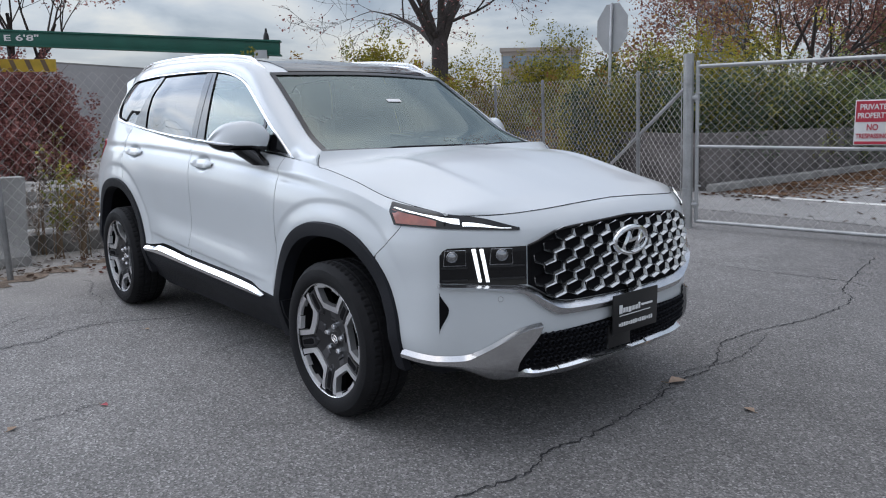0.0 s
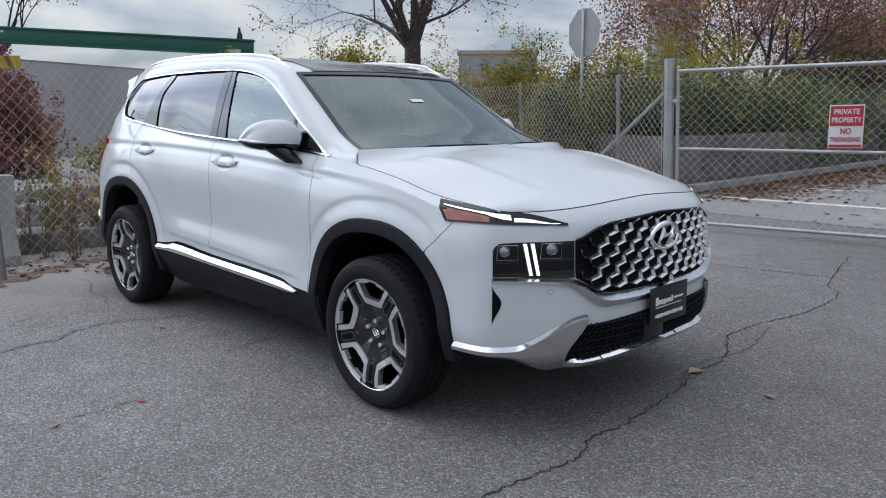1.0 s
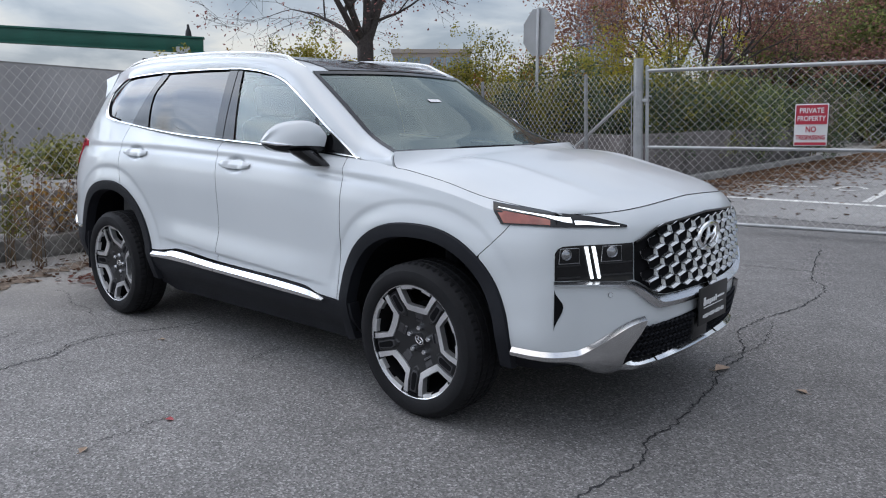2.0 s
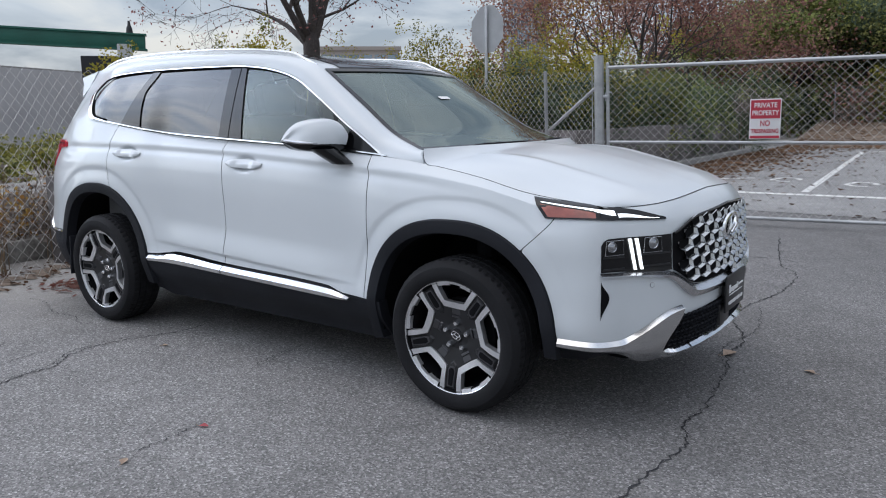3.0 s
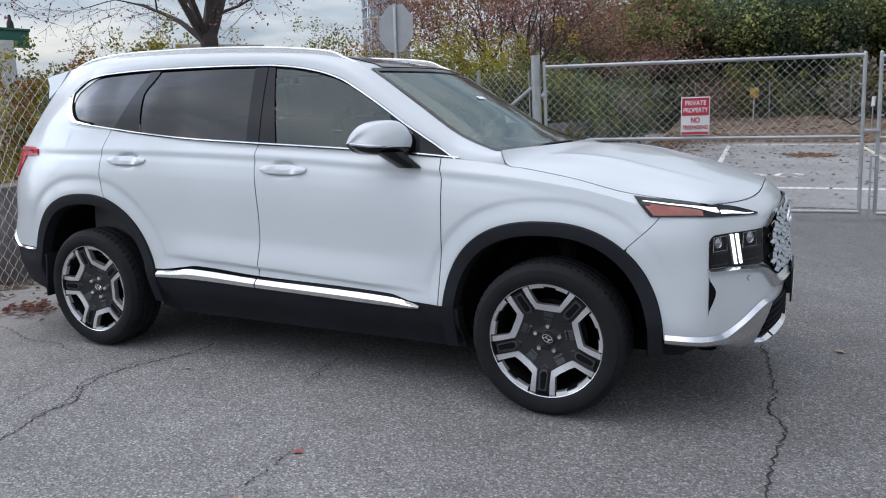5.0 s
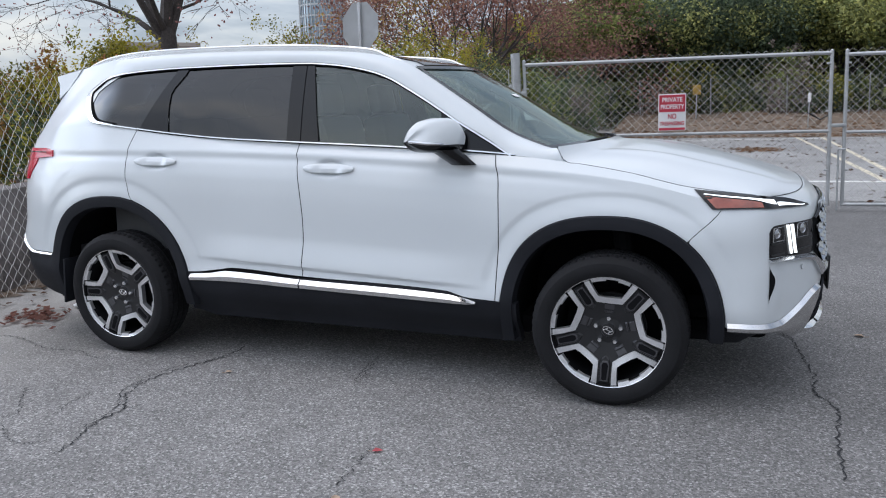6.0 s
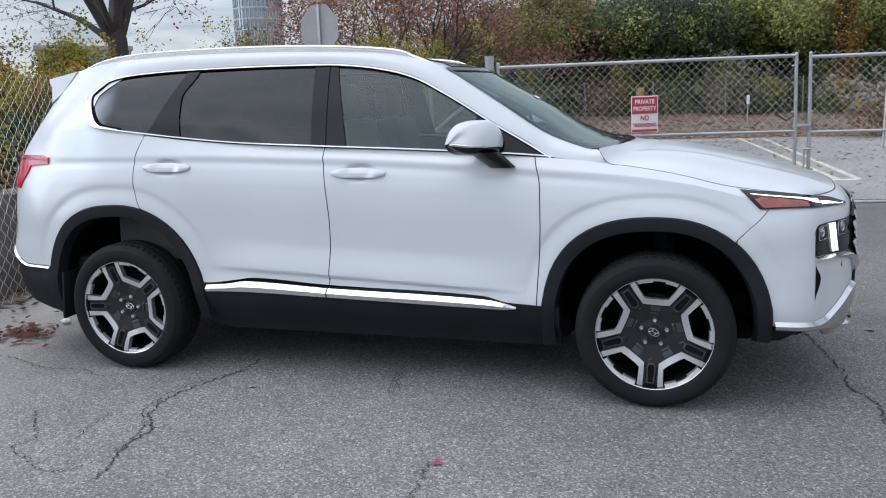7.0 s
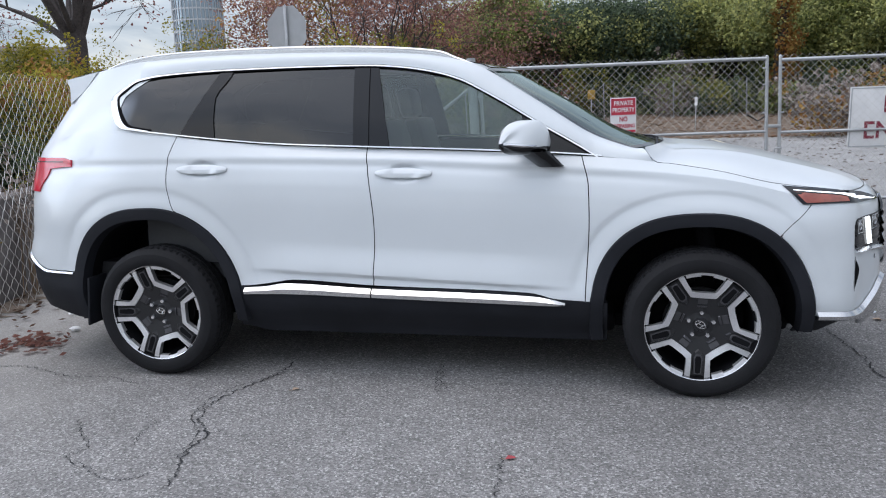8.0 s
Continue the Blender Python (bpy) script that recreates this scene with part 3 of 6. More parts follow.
part("sunroof", Build().grid(lambda u, v: roof_at(mix(.09, .91, u), mix(.006, .50, v)) + Vector((0, 0, .005)), 24, 24, .006, lambda p: Vector((0, 0, -1))), GLOSSBLACK, suv, "gloss black panoramic glass roof")
rail_path = [crest(x) + Vector((0, .016, h)) for x, h in [(.30, -.010), (.20, .002), (.08, .018), (-.3, .024), (-.8, .024), (-1.3, .024), (-1.55, .020), (-1.70, .010), (-1.80, -.006)]]
rq = spline([tuple(p) for p in rail_path], 6)
pair("roof_rail", Build().tube(rq, .011, 10).grid(lambda u, v: Vector(rq[int(u * (len(rq) - 1))]) + Vector((0, .006 * (2 * (v > .5) - 1), -.03 * abs(v - .5) * 2 + 0)), len(rq) - 1, 2), SATIN, "satin silver roof rail")


pillar_low = along([tuple(glass(x, dlo_top(x), .004)) for x in np.linspace(-1.52, .9, 40)] + [tuple(shell(1.0, top(1.0) - .002)), tuple(shell(1.155, top(1.155) - .002))], 4)
pillar_high = along([tuple(crest(x)) for x in np.linspace(-1.52, 1.08, 44)] + [(1.118, -.760, 1.166)], 4)


def pillar_fn(u, v):
    p = mix(pillar_low(u), pillar_high(u), v)
    return p + Vector((0, -.014, .010)) * math.sin(math.pi * v)


pair("roof_side", Build().grid(pillar_fn, 90, 8, .012, inward), PAINT)
dlo_rear = curve1((1.285, -1.35), (1.308, -1.48), (1.320, -1.572), (1.340, -1.618), (1.422, -1.668), (1.470, -1.686), (1.488, -1.692), (1.506, -1.680), (1.549, -1.620), (1.583, -1.548), (1.590, -1.515), (1.66, -1.515))


def rear_side(u, v):
    """The rear quarter from the arch to the roof: below and above its shoulder."""
    low = min(1.0, v / .55)
    f = max(0.0, (v - .55) / .45)
    s, z = mix(-2.495, -1.3, u), 1.0
    for _ in range(14):
        t = top(s)
        z = mix(max(rear_arch(s), .562 + kick(s)), t, low) if f == 0 else mix(t, upper(s, 1)[2], f)
        right = dlo_rear(z) if z > 1.2925 else (mix(door_rear_line(z) - GAP, -1.365, ramp(1.284, 1.2925, z)))
        s = .5 * s + .5 * mix(-2.495, right, u)
    return shell(s, min(z, top(s))) if f == 0 else upper(s, f)


pair("quarter_panel", Build().grid(rear_side, 64, 80, .012, inward), PAINT)
hatch_l = lambda v: upper(-2.505, v, -.03)
part("rear_screen", Build().grid(lambda u, v: mix(hatch_l(v), flip(hatch_l(v)), u) + Vector((-.10, 0, 0)) * math.sin(math.pi * u), 20, 12), TINT, suv)
spoiler_w = .55
crown = lambda u: .022 * math.sin(math.pi * u)
reach = lambda u: .05 * math.sin(math.pi * u) ** .7
section = [(-1.78, 1.655), (-1.90, 1.636), (-2.00, 1.616), (-2.052, 1.602), (-2.056, 1.592), (-2.04, 1.566), (-1.96, 1.545), (-1.88, 1.58)]
spoiler = Build().grid(lambda u, v: Vector((section[int(round(v * 7))][0] - reach(u) * (v < .8) * min(1, v * 3), mix(-spoiler_w, spoiler_w, u), section[int(round(v * 7))][1] + crown(u))), 28, 7)
for side in (-1, 1):
    fin = [(-1.85, 1.640), (-2.052, 1.602), (-2.050, 1.585), (-2.030, 1.555), (-2.018, 1.470), (-1.94, 1.53)]
    spoiler.prism(fin, .020, lambda a, b, d: Vector((a, side * (spoiler_w - .012 + d + .035 * ramp(1.60, 1.47, b)), b)))
part("rear_spoiler", spoiler, PAINT, suv, "white roof spoiler with side fins", 30)

# side windows
def sheet(xl, xr, zb, zt, nu, nv, out):
    return skin(xl, xr, zb, zt, nu, nv, out, 0, None, lambda s, z, o: glass(s, z, o))


line_b1, line_b2 = curve1((1.2, -.103), (1.6, -.178)), curve1((1.2, -.292), (1.6, -.305))
line_c1 = curve1((1.25, -1.043), (1.38, -1.052), (1.466, -1.05), (1.56, -.99), (1.6, -.967))
line_c2 = curve1((1.28, -1.243), (1.6, -1.045))
vent_line = curve1((1.15, .600), (1.37, .553))
pair("front_window", sheet(line_b1, .89, lambda x: dlo_foot(x) + .006, lambda x: max(dlo_top(x) - .012, dlo_foot(x) + .007), 30, 14, -.006), CLEAR, "lightly tinted front door glass", front_doors)
pair("rear_window", sheet(line_c1, line_b2, lambda x: dlo_foot(x) + .006, lambda x: dlo_top(x) - .012, 24, 14, -.006), TINT, "dark privacy glass", rear_doors)
pair("quarter_window", sheet(-1.70, line_c2, lambda x: dlo_foot(x) + .004, lambda x: max(dlo_top(x) - .01, dlo_foot(x) + .005), 30, 14, -.004), TINT, "dark privacy glass")
pair("middle_pillar", sheet(line_b2, line_b1, lambda x: dlo_foot(x) + .003, lambda x: dlo_top(x) - .004, 6, 10, .001), GLOSSBLACK, "gloss black door pillar")
pair("rear_door_pillar", sheet(lambda z: line_c2(z) + .004, line_c1, lambda x: dlo_foot(x) + .003, lambda x: dlo_top(x) - .004, 6, 10, .001), GLOSSBLACK, "gloss black door pillar")
pair("pillar_seam", Build().grid(lambda u, v: glass(mix(-.224, -.2195, u) + .012 * (1 - v), mix(1.205, 1.604, v), .0025), 1, 8), DARK)
pair("vent_pillar", sheet(lambda z: vent_line(z) - .012, lambda z: vent_line(z) + .012, lambda x: dlo_foot(x) + .004, lambda x: dlo_top(x) - .008, 2, 8, -.003), GLOSSBLACK)
pair("mirror_triangle", sheet(lambda z: max(.66, .612 - (z - 1.2)), .86, lambda x: dlo_foot(x) + .004, lambda x: max(dlo_foot(x) + .005, min(dlo_top(x) - .02, dlo_foot(x) + .16 * ramp(.63, .70, x))), 10, 6, -.002), GLOSSBLACK)


def band(edge_fn, wide, out0=.004):
    def fn(u, v):
        (x, z), (nx, nz) = edge_fn(u)
        k = (0, .25, .75, 1)[int(round(v * 3))]
        o = (-.006, .007, .007, -.006)[int(round(v * 3))]
        w = wide(u)
        return glass(x + nx * w * k, z + nz * w * k, out0 + o)
    return Build().grid(fn, 90, 3)


upper_q = spline([(x, dlo_top(x)) for x in np.linspace(.915, -1.40, 26)], 5)
frame_outer = [(-1.395, 1.6035), (-1.47, 1.595), (-1.545, 1.582), (-1.612, 1.548), (-1.662, 1.515), (-1.687, 1.488), (-1.678, 1.455), (-1.645, 1.392), (-1.615, 1.346), (-1.575, 1.323), (-1.50, 1.311), (-1.42, 1.301)]
frame_inner = [(-1.395, 1.5905), (-1.46, 1.581), (-1.532, 1.564), (-1.578, 1.535), (-1.610, 1.510), (-1.628, 1.488), (-1.620, 1.462), (-1.596, 1.414), (-1.568, 1.368), (-1.535, 1.338), (-1.48, 1.325), (-1.41, 1.313)]
frame_seal = [(x + .010 * (z < 1.56), z - .006 * (z > 1.5) + .004 * (z < 1.4)) for x, z in frame_inner]
lower_q = spline([(x, dlo_foot(x) + .010) for x in np.linspace(-1.50, .93, 24)], 5)


def rear_frame(outer, inner, out0):
    a, b = along([(x, 0, z) for x, z in outer]), along([(x, 0, z) for x, z in inner])

    def fn(u, v):
        k = (0, .2, .8, 1)[int(round(v * 3))]
        p = mix(a(u), b(u), k)
        return glass(p.x, p.z, out0 + (-.006, .007, .007, -.006)[int(round(v * 3))])
    return Build().grid(fn, 60, 3)


def edge_of(q):
    w = np.r_[0, np.cumsum(np.hypot(*np.diff(q, axis=0).T))]
    w = w / w[-1]

    def fn(u):
        x, z = np.interp(u, w, q[:, 0]), np.interp(u, w, q[:, 1])
        a, b = max(0, u - .008), min(1, u + .008)
        tx, tz = np.interp(b, w, q[:, 0]) - np.interp(a, w, q[:, 0]), np.interp(b, w, q[:, 1]) - np.interp(a, w, q[:, 1])
        n = math.hypot(tx, tz)
        return (float(x), float(z)), (float(-tz / n), float(tx / n))
    return fn


pair("quarter_frame", rear_frame(frame_outer, frame_inner, .004), CHROME, "broad chrome frame of the rear side window")
pair("quarter_seal", rear_frame(frame_outer, frame_seal, .0005), DARK, "black rubber window seal")
pair("window_seal", band(edge_of(upper_q), lambda u: .018, .0005), DARK, "black rubber window seal")
pair("window_chrome", band(edge_of(upper_q), lambda u: .012), CHROME, "chrome window surround")
pair("belt_chrome", band(edge_of(lower_q), lambda u: -.011), CHROME, "chrome beltline moulding")

# door handles and mirrors
def handle(x0, x1, zc, parents):
    c = shell((x0 + x1) / 2, zc)
    b = Build()

    def grip(u, v):
        x = mix(x0, x1, u)
        a = 2 * math.pi * v
        lift = .020 * math.sin(math.pi * u) ** .6
        h = .024 * (1 - .62 * abs(2 * u - 1) ** 3)
        return shell(x, zc + h * math.sin(a) - .002 * (2 * u - 1), lift + .010 * math.cos(a))
    b.grid(grip, 24, 12)
    pair("door_handle", b, PAINT, "white body-coloured pull handle", parents)


handle(-.165, .118, 1.072, front_doors)
handle(-1.227, -.952, 1.107, rear_doors)

# a swept pod from its root at the door to the outer tip: heights and depths along the way
pod_top = curve1((0, 1.262), (.12, 1.295), (.35, 1.313), (.6, 1.303), (.85, 1.262), (1, 1.212))
pod_foot = curve1((0, 1.160), (.2, 1.152), (.6, 1.156), (.85, 1.172), (1, 1.206))
pod_front = curve1((0, .690), (.25, .686), (.6, .642), (.85, .575), (1, .495))
pod_back = curve1((0, .560), (.4, .518), (.8, .476), (1, .472))
pod_out = curve1((0, -.800), (.5, -.915), (.85, -1.003), (1, -1.035))


def mirror_pod(t, a):
    c, q = math.cos(a), math.sin(a)
    c, q = math.copysign(abs(c) ** .55, c), math.copysign(abs(q) ** .75, q)
    if c < 0:
        c = -abs(c) ** .5
    lo, hi, x0, x1 = pod_foot(t), pod_top(t), pod_back(t), pod_front(t)
    return Vector(((x0 + x1) / 2 + (x1 - x0) / 2 * c * (1 - .22 * max(0, q) ** 2 * (c > 0)), pod_out(t) + .02 * max(0, c) * q, (lo + hi) / 2 + (hi - lo) / 2 * q))


mirrors = pair("mirror_cap", Build().grid(lambda u, v: mirror_pod(v, radians(mix(-24, 204, u))), 36, 20), PAINT, "white door mirror cap")
pair("mirror_shell", Build().grid(lambda u, v: mirror_pod(v, radians(mix(204, 336, u))) + Vector((0, 0, -.001)), 20, 20), GLOSSBLACK, "gloss black lower mirror shell", mirrors)
pair("mirror_glass", Build().grid(lambda u, v: Vector((mix(pod_back(v), pod_back(1), .0) - .001, mix(pod_out(v), pod_out(0), .0), mix(mix(pod_foot(v), pod_top(v), .14), mix(pod_foot(v), pod_top(v), .86), u))), 6, 12), CHROME, "mirror glass", mirrors)
pair("mirror_indicator", Build().tube([mirror_pod(.975, radians(-2)) + Vector((-.015, -.004, .002)), mirror_pod(.93, radians(-8)) + Vector((.0, -.003, 0)), mirror_pod(.85, radians(-14)) + Vector((.001, -.003, 0)), mirror_pod(.72, radians(-18)) + Vector((.002, -.002, 0)), mirror_pod(.62, radians(-19)) + Vector((.001, -.001, 0))], [.005, .009, .009, .007, .002], 8), SATIN, "clear side indicator strip", mirrors)
arm = Build().grid(lambda u, v: mix(Vector((.618 + .072 * math.cos(2 * math.pi * u), -.905 + .070 * math.sin(2 * math.pi * u), 1.170)), Vector((.695 + .062 * math.cos(2 * math.pi * u), -.845 + .045 * math.sin(2 * math.pi * u), 1.094)), v), 20, 6)
arm.add([(.695 + .062 * math.cos(2 * math.pi * k / 20), -.845 + .045 * math.sin(2 * math.pi * k / 20), 1.094) for k in range(20)], [tuple(range(20))])
pair("mirror_foot", arm, GLOSSBLACK, "black mirror foot", mirrors)

# upper lamps with lit strips
lamp_up = curve1((1.72, .992), (1.735, .990), (2.21, .947), (2.382, .908))
lamp_lo = curve1((1.80, .909), (2.0, .913), (2.2, .905), (2.382, .900))
lamp_l = curve1((.905, 1.816), (.992, 1.733))
lamps = pair("upper_lamp", skin(lamp_l, 2.380, lamp_lo, lambda s: max(lamp_up(s), lamp_lo(s) + .003), 40, 10, out=.008, rim=.03), GLOSSBLACK, "slim black upper lamp")
strip_w = curve1((1.77, .0025), (1.90, .004), (2.0, .007), (2.08, .014), (2.13, .019), (2.15, .019))
strip_lo = lambda s: lamp_up(s) - .012 - strip_w(s)
pair("light_strip", skin(1.775, 2.148, strip_lo, lambda s: lamp_up(s) - .012, 24, 3, out=.010, rim=.006), LED, "lit white running light", lamps)
pair("light_strip", skin(2.158, 2.345, lambda s: mix(.917, .907, ramp(2.16, 2.34, s)), lambda s: min(max(lamp_up(s) - .014, mix(.918, .909, ramp(2.16, 2.34, s))), mix(.931, .909, ramp(2.16, 2.34, s))), 14, 3, out=.010, rim=.006), LED, "lit white running light", lamps)
pair("side_reflector", skin(lambda z: lamp_l(z) + .018, 2.04, lambda s: lamp_lo(s) + .006, lambda s: strip_lo(s) - .006, 16, 4, out=.009, rim=.006), AMBER, "amber side reflector", lamps)

# headlamps in their dark boxes
box_top = curve1((2.06, .806), (2.075, .826), (2.10, .836), (2.40, .838))
boxes = pair("headlamp", skin(2.062, 2.404, lambda s: mix(.703, .690, ramp(2.06, 2.4, s)), box_top, 30, 12, out=.003, rim=.02), GLOSSBLACK, "dark headlamp box with lit twin strips")
for k in (0, 1):
    pair("light_bar", skin(lambda z, k=k: mix(2.212, 2.186, (z - .706) / .126) + k * .030, lambda z, k=k: mix(2.225, 2.201, (z - .706) / .126) + k * .030, .706, .832, 2, 10, out=.010, rim=.008), LED, "lit vertical light bar", boxes)
for s, z, r in ((2.112, .803, .022), (2.305, .808, .024)):
    c, n = shell(s, z, .002), shell(s, z, 1.0) - shell(s, z, 0)
    f = n.normalized()
    e1 = Vector((-f.y, f.x, 0)).normalized()
    e2 = f.cross(e1)
    prof = [(r, 0.0), (r, .005), (r * .92, .007), (r * .80, .003), (r * .45, .008), (0.001, .010)]
    m, w = 18, len(prof)
    ring = Build().add([c + (e1 * math.cos(2 * math.pi * k / m) + e2 * math.sin(2 * math.pi * k / m)) * q + f * h for k in range(m) for q, h in prof],
                       [(k * w + i, ((k + 1) % m) * w + i, ((k + 1) % m) * w + i + 1, k * w + i + 1) for k in range(m) for i in range(w - 1)])
    pair("projector_lens", ring, LAMPGLASS, "dark projector lens", boxes)
for z in (.715, .762):
    pair("lamp_fin", skin(2.25, 2.395, z, z + .006, 10, 1, out=.008, rim=.006), GUNMETAL, "", boxes)
    pair("lamp_fin", skin(2.07, 2.17, z - .004, z + .002, 8, 1, out=.008, rim=.006), GUNMETAL, "", boxes)

for s0, s1, z0, z1 in ((2.078, 2.165, .770, .828), (2.256, 2.345, .772, .832)):
    loop = [(s0, z0), (s1, z0), (s1, z1), (s0 + .006, z1), (s0, z0)]
    pair("lamp_bezel", Build().tube([shell(a, b, .009) for a, b in loop], .0016, 6), LAMPGLASS, "dark bright bezel inside the headlamp", boxes)
# chrome line under lamps and grille
chrome_up = curve1((2.055, .702), (2.38, .689), (2.41, .684), (2.44, .671), (2.53, .622), (2.56, .612), (2.60, .607), (NOSE, .603))
chrome_lo = curve1((2.055, .686), (2.37, .660), (2.40, .648), (2.425, .628), (2.515, .570), (2.54, .560), (2.60, .556), (NOSE, .553))
part("grille_chrome", skin(2.056, 2 * NOSE - 2.056, chrome_lo, chrome_up, 140, 6, out=lambda v: mix(.014, .027, v / .5) if v < .5 else mix(.027, 0, (v - .5) / .5), rim=.022), SATIN, suv, "satin chrome strip below lamps and grille")
pair("corner_vent", skin(2.061, lambda z: 2.062 + .036 * (ramp(.508, .60, z) if z < .60 else ramp(.668, .60, z)), .508, .668, 3, 16, out=.003, rim=0), DARK, "black triangular corner vent")
pair("parking_sensor", Build().add([shell(2.297 + .011 * math.cos(2 * math.pi * k / 16), .638 + .011 * math.sin(2 * math.pi * k / 16), .002) for k in range(16)], [tuple(range(16))]), SATIN)
pair("parking_sensor_disc", Build().add([shell(2.297 + .009 * math.cos(2 * math.pi * k / 16), .638 + .009 * math.sin(2 * math.pi * k / 16), .0035) for k in range(16)], [tuple(range(16))]), PAINT)

# lower silver guard, intake, lip
wedge_up = curve1((1.885, .423), (2.15, .416), (2.175, .419), (2.20, .428), (2.425, .530), (2.465, .534))
wedge_lo = curve1((1.885, .384), (2.10, .370), (2.16, .356), (2.27, .306), (2.32, .297), (2.39, .312))
guard_ridge = lambda s: wedge_up(s) - mix(.017, .013, ramp(2.15, 2.25, s))
guard_end = lambda z: mix(2.368, 2.464, ramp(.36, .53, z)) if z > .36 else mix(2.380, 2.368, ramp(.31, .36, z))
guard = skin(1.888, guard_end, wedge_lo, guard_ridge, 80, 8, out=lambda v: mix(.012, .027, min(1, v * 3)) - .003 * v, rim=.02)
ledge_top = skin(1.888, guard_end, guard_ridge, wedge_up, 80, 3, out=lambda v: mix(.024, .003, v), rim=0)
guard.add(ledge_top.v, ledge_top.f)
pair("silver_guard", guard, GUARD, "satin silver bumper guard with a bright upper ledge", sharp=24)
lip = curve1((2.33, .326), (2.42, .326), (2.60, .330), (2.70, .338), (NOSE, .344))
part("lower_intake", skin(lambda z: mix(2.36, 2.455, ramp(.345, .49, z)), lambda z: 2 * NOSE - mix(2.36, 2.455, ramp(.345, .49, z)), lambda s: lip(s) + .006, lambda s: mix(.486, .504, ramp(2.4, NOSE, s)), 60, 8, out=.004, rim=0), DARK, suv, "black lower air intake")


def lip_bar(s0, s1, n, grow):
    """A stretch of the lip: a ledge that faces up over an upright front."""
    way = lambda s, z, o: shell(s, z, mix(-.006, o + grow, ramp(2.36, 2.45, fold(s))))
    front = skin(s0, s1, lambda s: lip(s) - .022 - grow * .3, lambda s: lip(s) + .004 + grow * .5, n, 3, out=lambda v: mix(.026, .035, v), rim=.03, surface=way)
    upper_face = skin(s0, s1, lambda s: lip(s) + .004 + grow * .5, lambda s: lip(s) + .022 + grow * .5, n, 3, out=lambda v: mix(.035, .002, v), rim=0, surface=way)
    return front.add(upper_face.v, upper_face.f)


lower_lip = part("lower_lip", lip_bar(2.35, 2 * NOSE - 2.35, 90, 0), CHROME, suv, "chrome lower lip", 24)
block_ends = [at_y(y) for y in (.41, .12)]
pair("lip_block", lip_bar(*block_ends, 20, .004), CHROME, "raised chrome block on the lip", (lower_lip, lower_lip), 24)
intake = new("intake_mesh", None)
intake.parent = suv
for row in range(4):
    z = .375 + row * .034
    b = Build()
    lo = 2.40 + row * .018
    n = int((NOSE - lo) / .033)
    for k in range(n):
        s = lo + (k + .5 * (row % 2)) * .033 + .014
        ring = [(s + .0165 * math.cos(a), z + .0165 * math.sin(a)) for a in [math.pi / 6 + i * math.pi / 3 for i in range(6)]]
        b.add([shell(min(q, 2 * NOSE), w, .006) for q, w in ring] + [shell(s + (q - s) * .72, z + (w - z) * .72, .016) for q, w in ring] + [shell(s + (q - s) * .62, z + (w - z) * .62, .005) for q, w in ring],
              [(i, (i + 1) % 6, (i + 1) % 6 + 6, i + 6) for i in range(6)] + [(i + 6, (i + 1) % 6 + 6, (i + 1) % 6 + 12, i + 12) for i in range(6)])
    pair("mesh_strip", b, CLAD, "", (intake, intake))

# grille: staggered cells of bright rims round dark pockets
grille_up = curve1((2.405, .838), (2.43, .846), (2.545, .889), (2.60, .897), (NOSE, .916))
grille_lo = curve1((2.405, .690), (2.43, .678), (2.545, .618), (2.60, .610), (NOSE, .606))
grille = part("grille", skin(2.408, 2 * NOSE - 2.408, grille_lo, grille_up, 60, 10, out=.004, rim=0), DARK, suv, "dark grille with bright staggered chrome cells")
cell = Build()
hw, hh = .0485, .0290
outer = [(0, hh), (hw, hh * .5), (hw, -hh * .5), (0, -hh), (-hw, -hh * .5), (-hw, hh * .5)]
inner = [(0, hh * .95), (hw * .93, hh * .52), (hw * .86, -hh * .26), (0, -hh * .70), (-hw * .86, -hh * .26), (-hw * .93, hh * .52)]
deep = [(a * .88, b * .85 + .002) for a, b in inner]
cell.add([(.006 if b > 0 else .019, a, b) for a, b in outer] + [(.010 if b > 0 else .007, a, b) for a, b in inner] + [(-.004, a, b) for a, b in deep],
         [(i, (i + 1) % 6, (i + 1) % 6 + 6, i + 6) for i in range(6)] + [(i + 6, (i + 1) % 6 + 6, (i + 1) % 6 + 12, i + 12) for i in range(6)])
cell_mesh = cell.mesh("chrome_cell", CELLMETAL, 20)
pitch_z, pitch_y = .0432, .0965
for row in range(9):
    z = .616 + row * pitch_z
    for k in range(-8, 9):
        y = (k + .5 * (row % 2)) * pitch_y
        s = at_y(abs(y)) if abs(y) > .004 else NOSE
        if s < 2.408 + .03 or z - .010 < grille_lo(s) or z + .010 > grille_up(s):
            continue
        p = shell(s, z, .004)
        q = shell(s, z, .5) - p
        if y > 0:
            p.y, q.y = -p.y, -q.y
        f = q.normalized()
        e1 = Vector((-f.y, f.x, 0)).normalized()
        e2 = f.cross(e1)
        ob = part("chrome_cell", cell_mesh, None, grille)
        ob.matrix_local = Matrix.Translation(p) @ Matrix((f, e1, e2)).transposed().to_4x4()
ring_path = [Vector((2.318 - .5 * (math.cos(a) * .108) ** 2, .108 * math.cos(a), .812 + .054 * math.sin(a))) for a in [2 * math.pi * k / 40 for k in range(41)]]
badge = part("oval_badge", Build().tube(ring_path, .012, 8, False), CHROME, suv, "oval chrome badge")
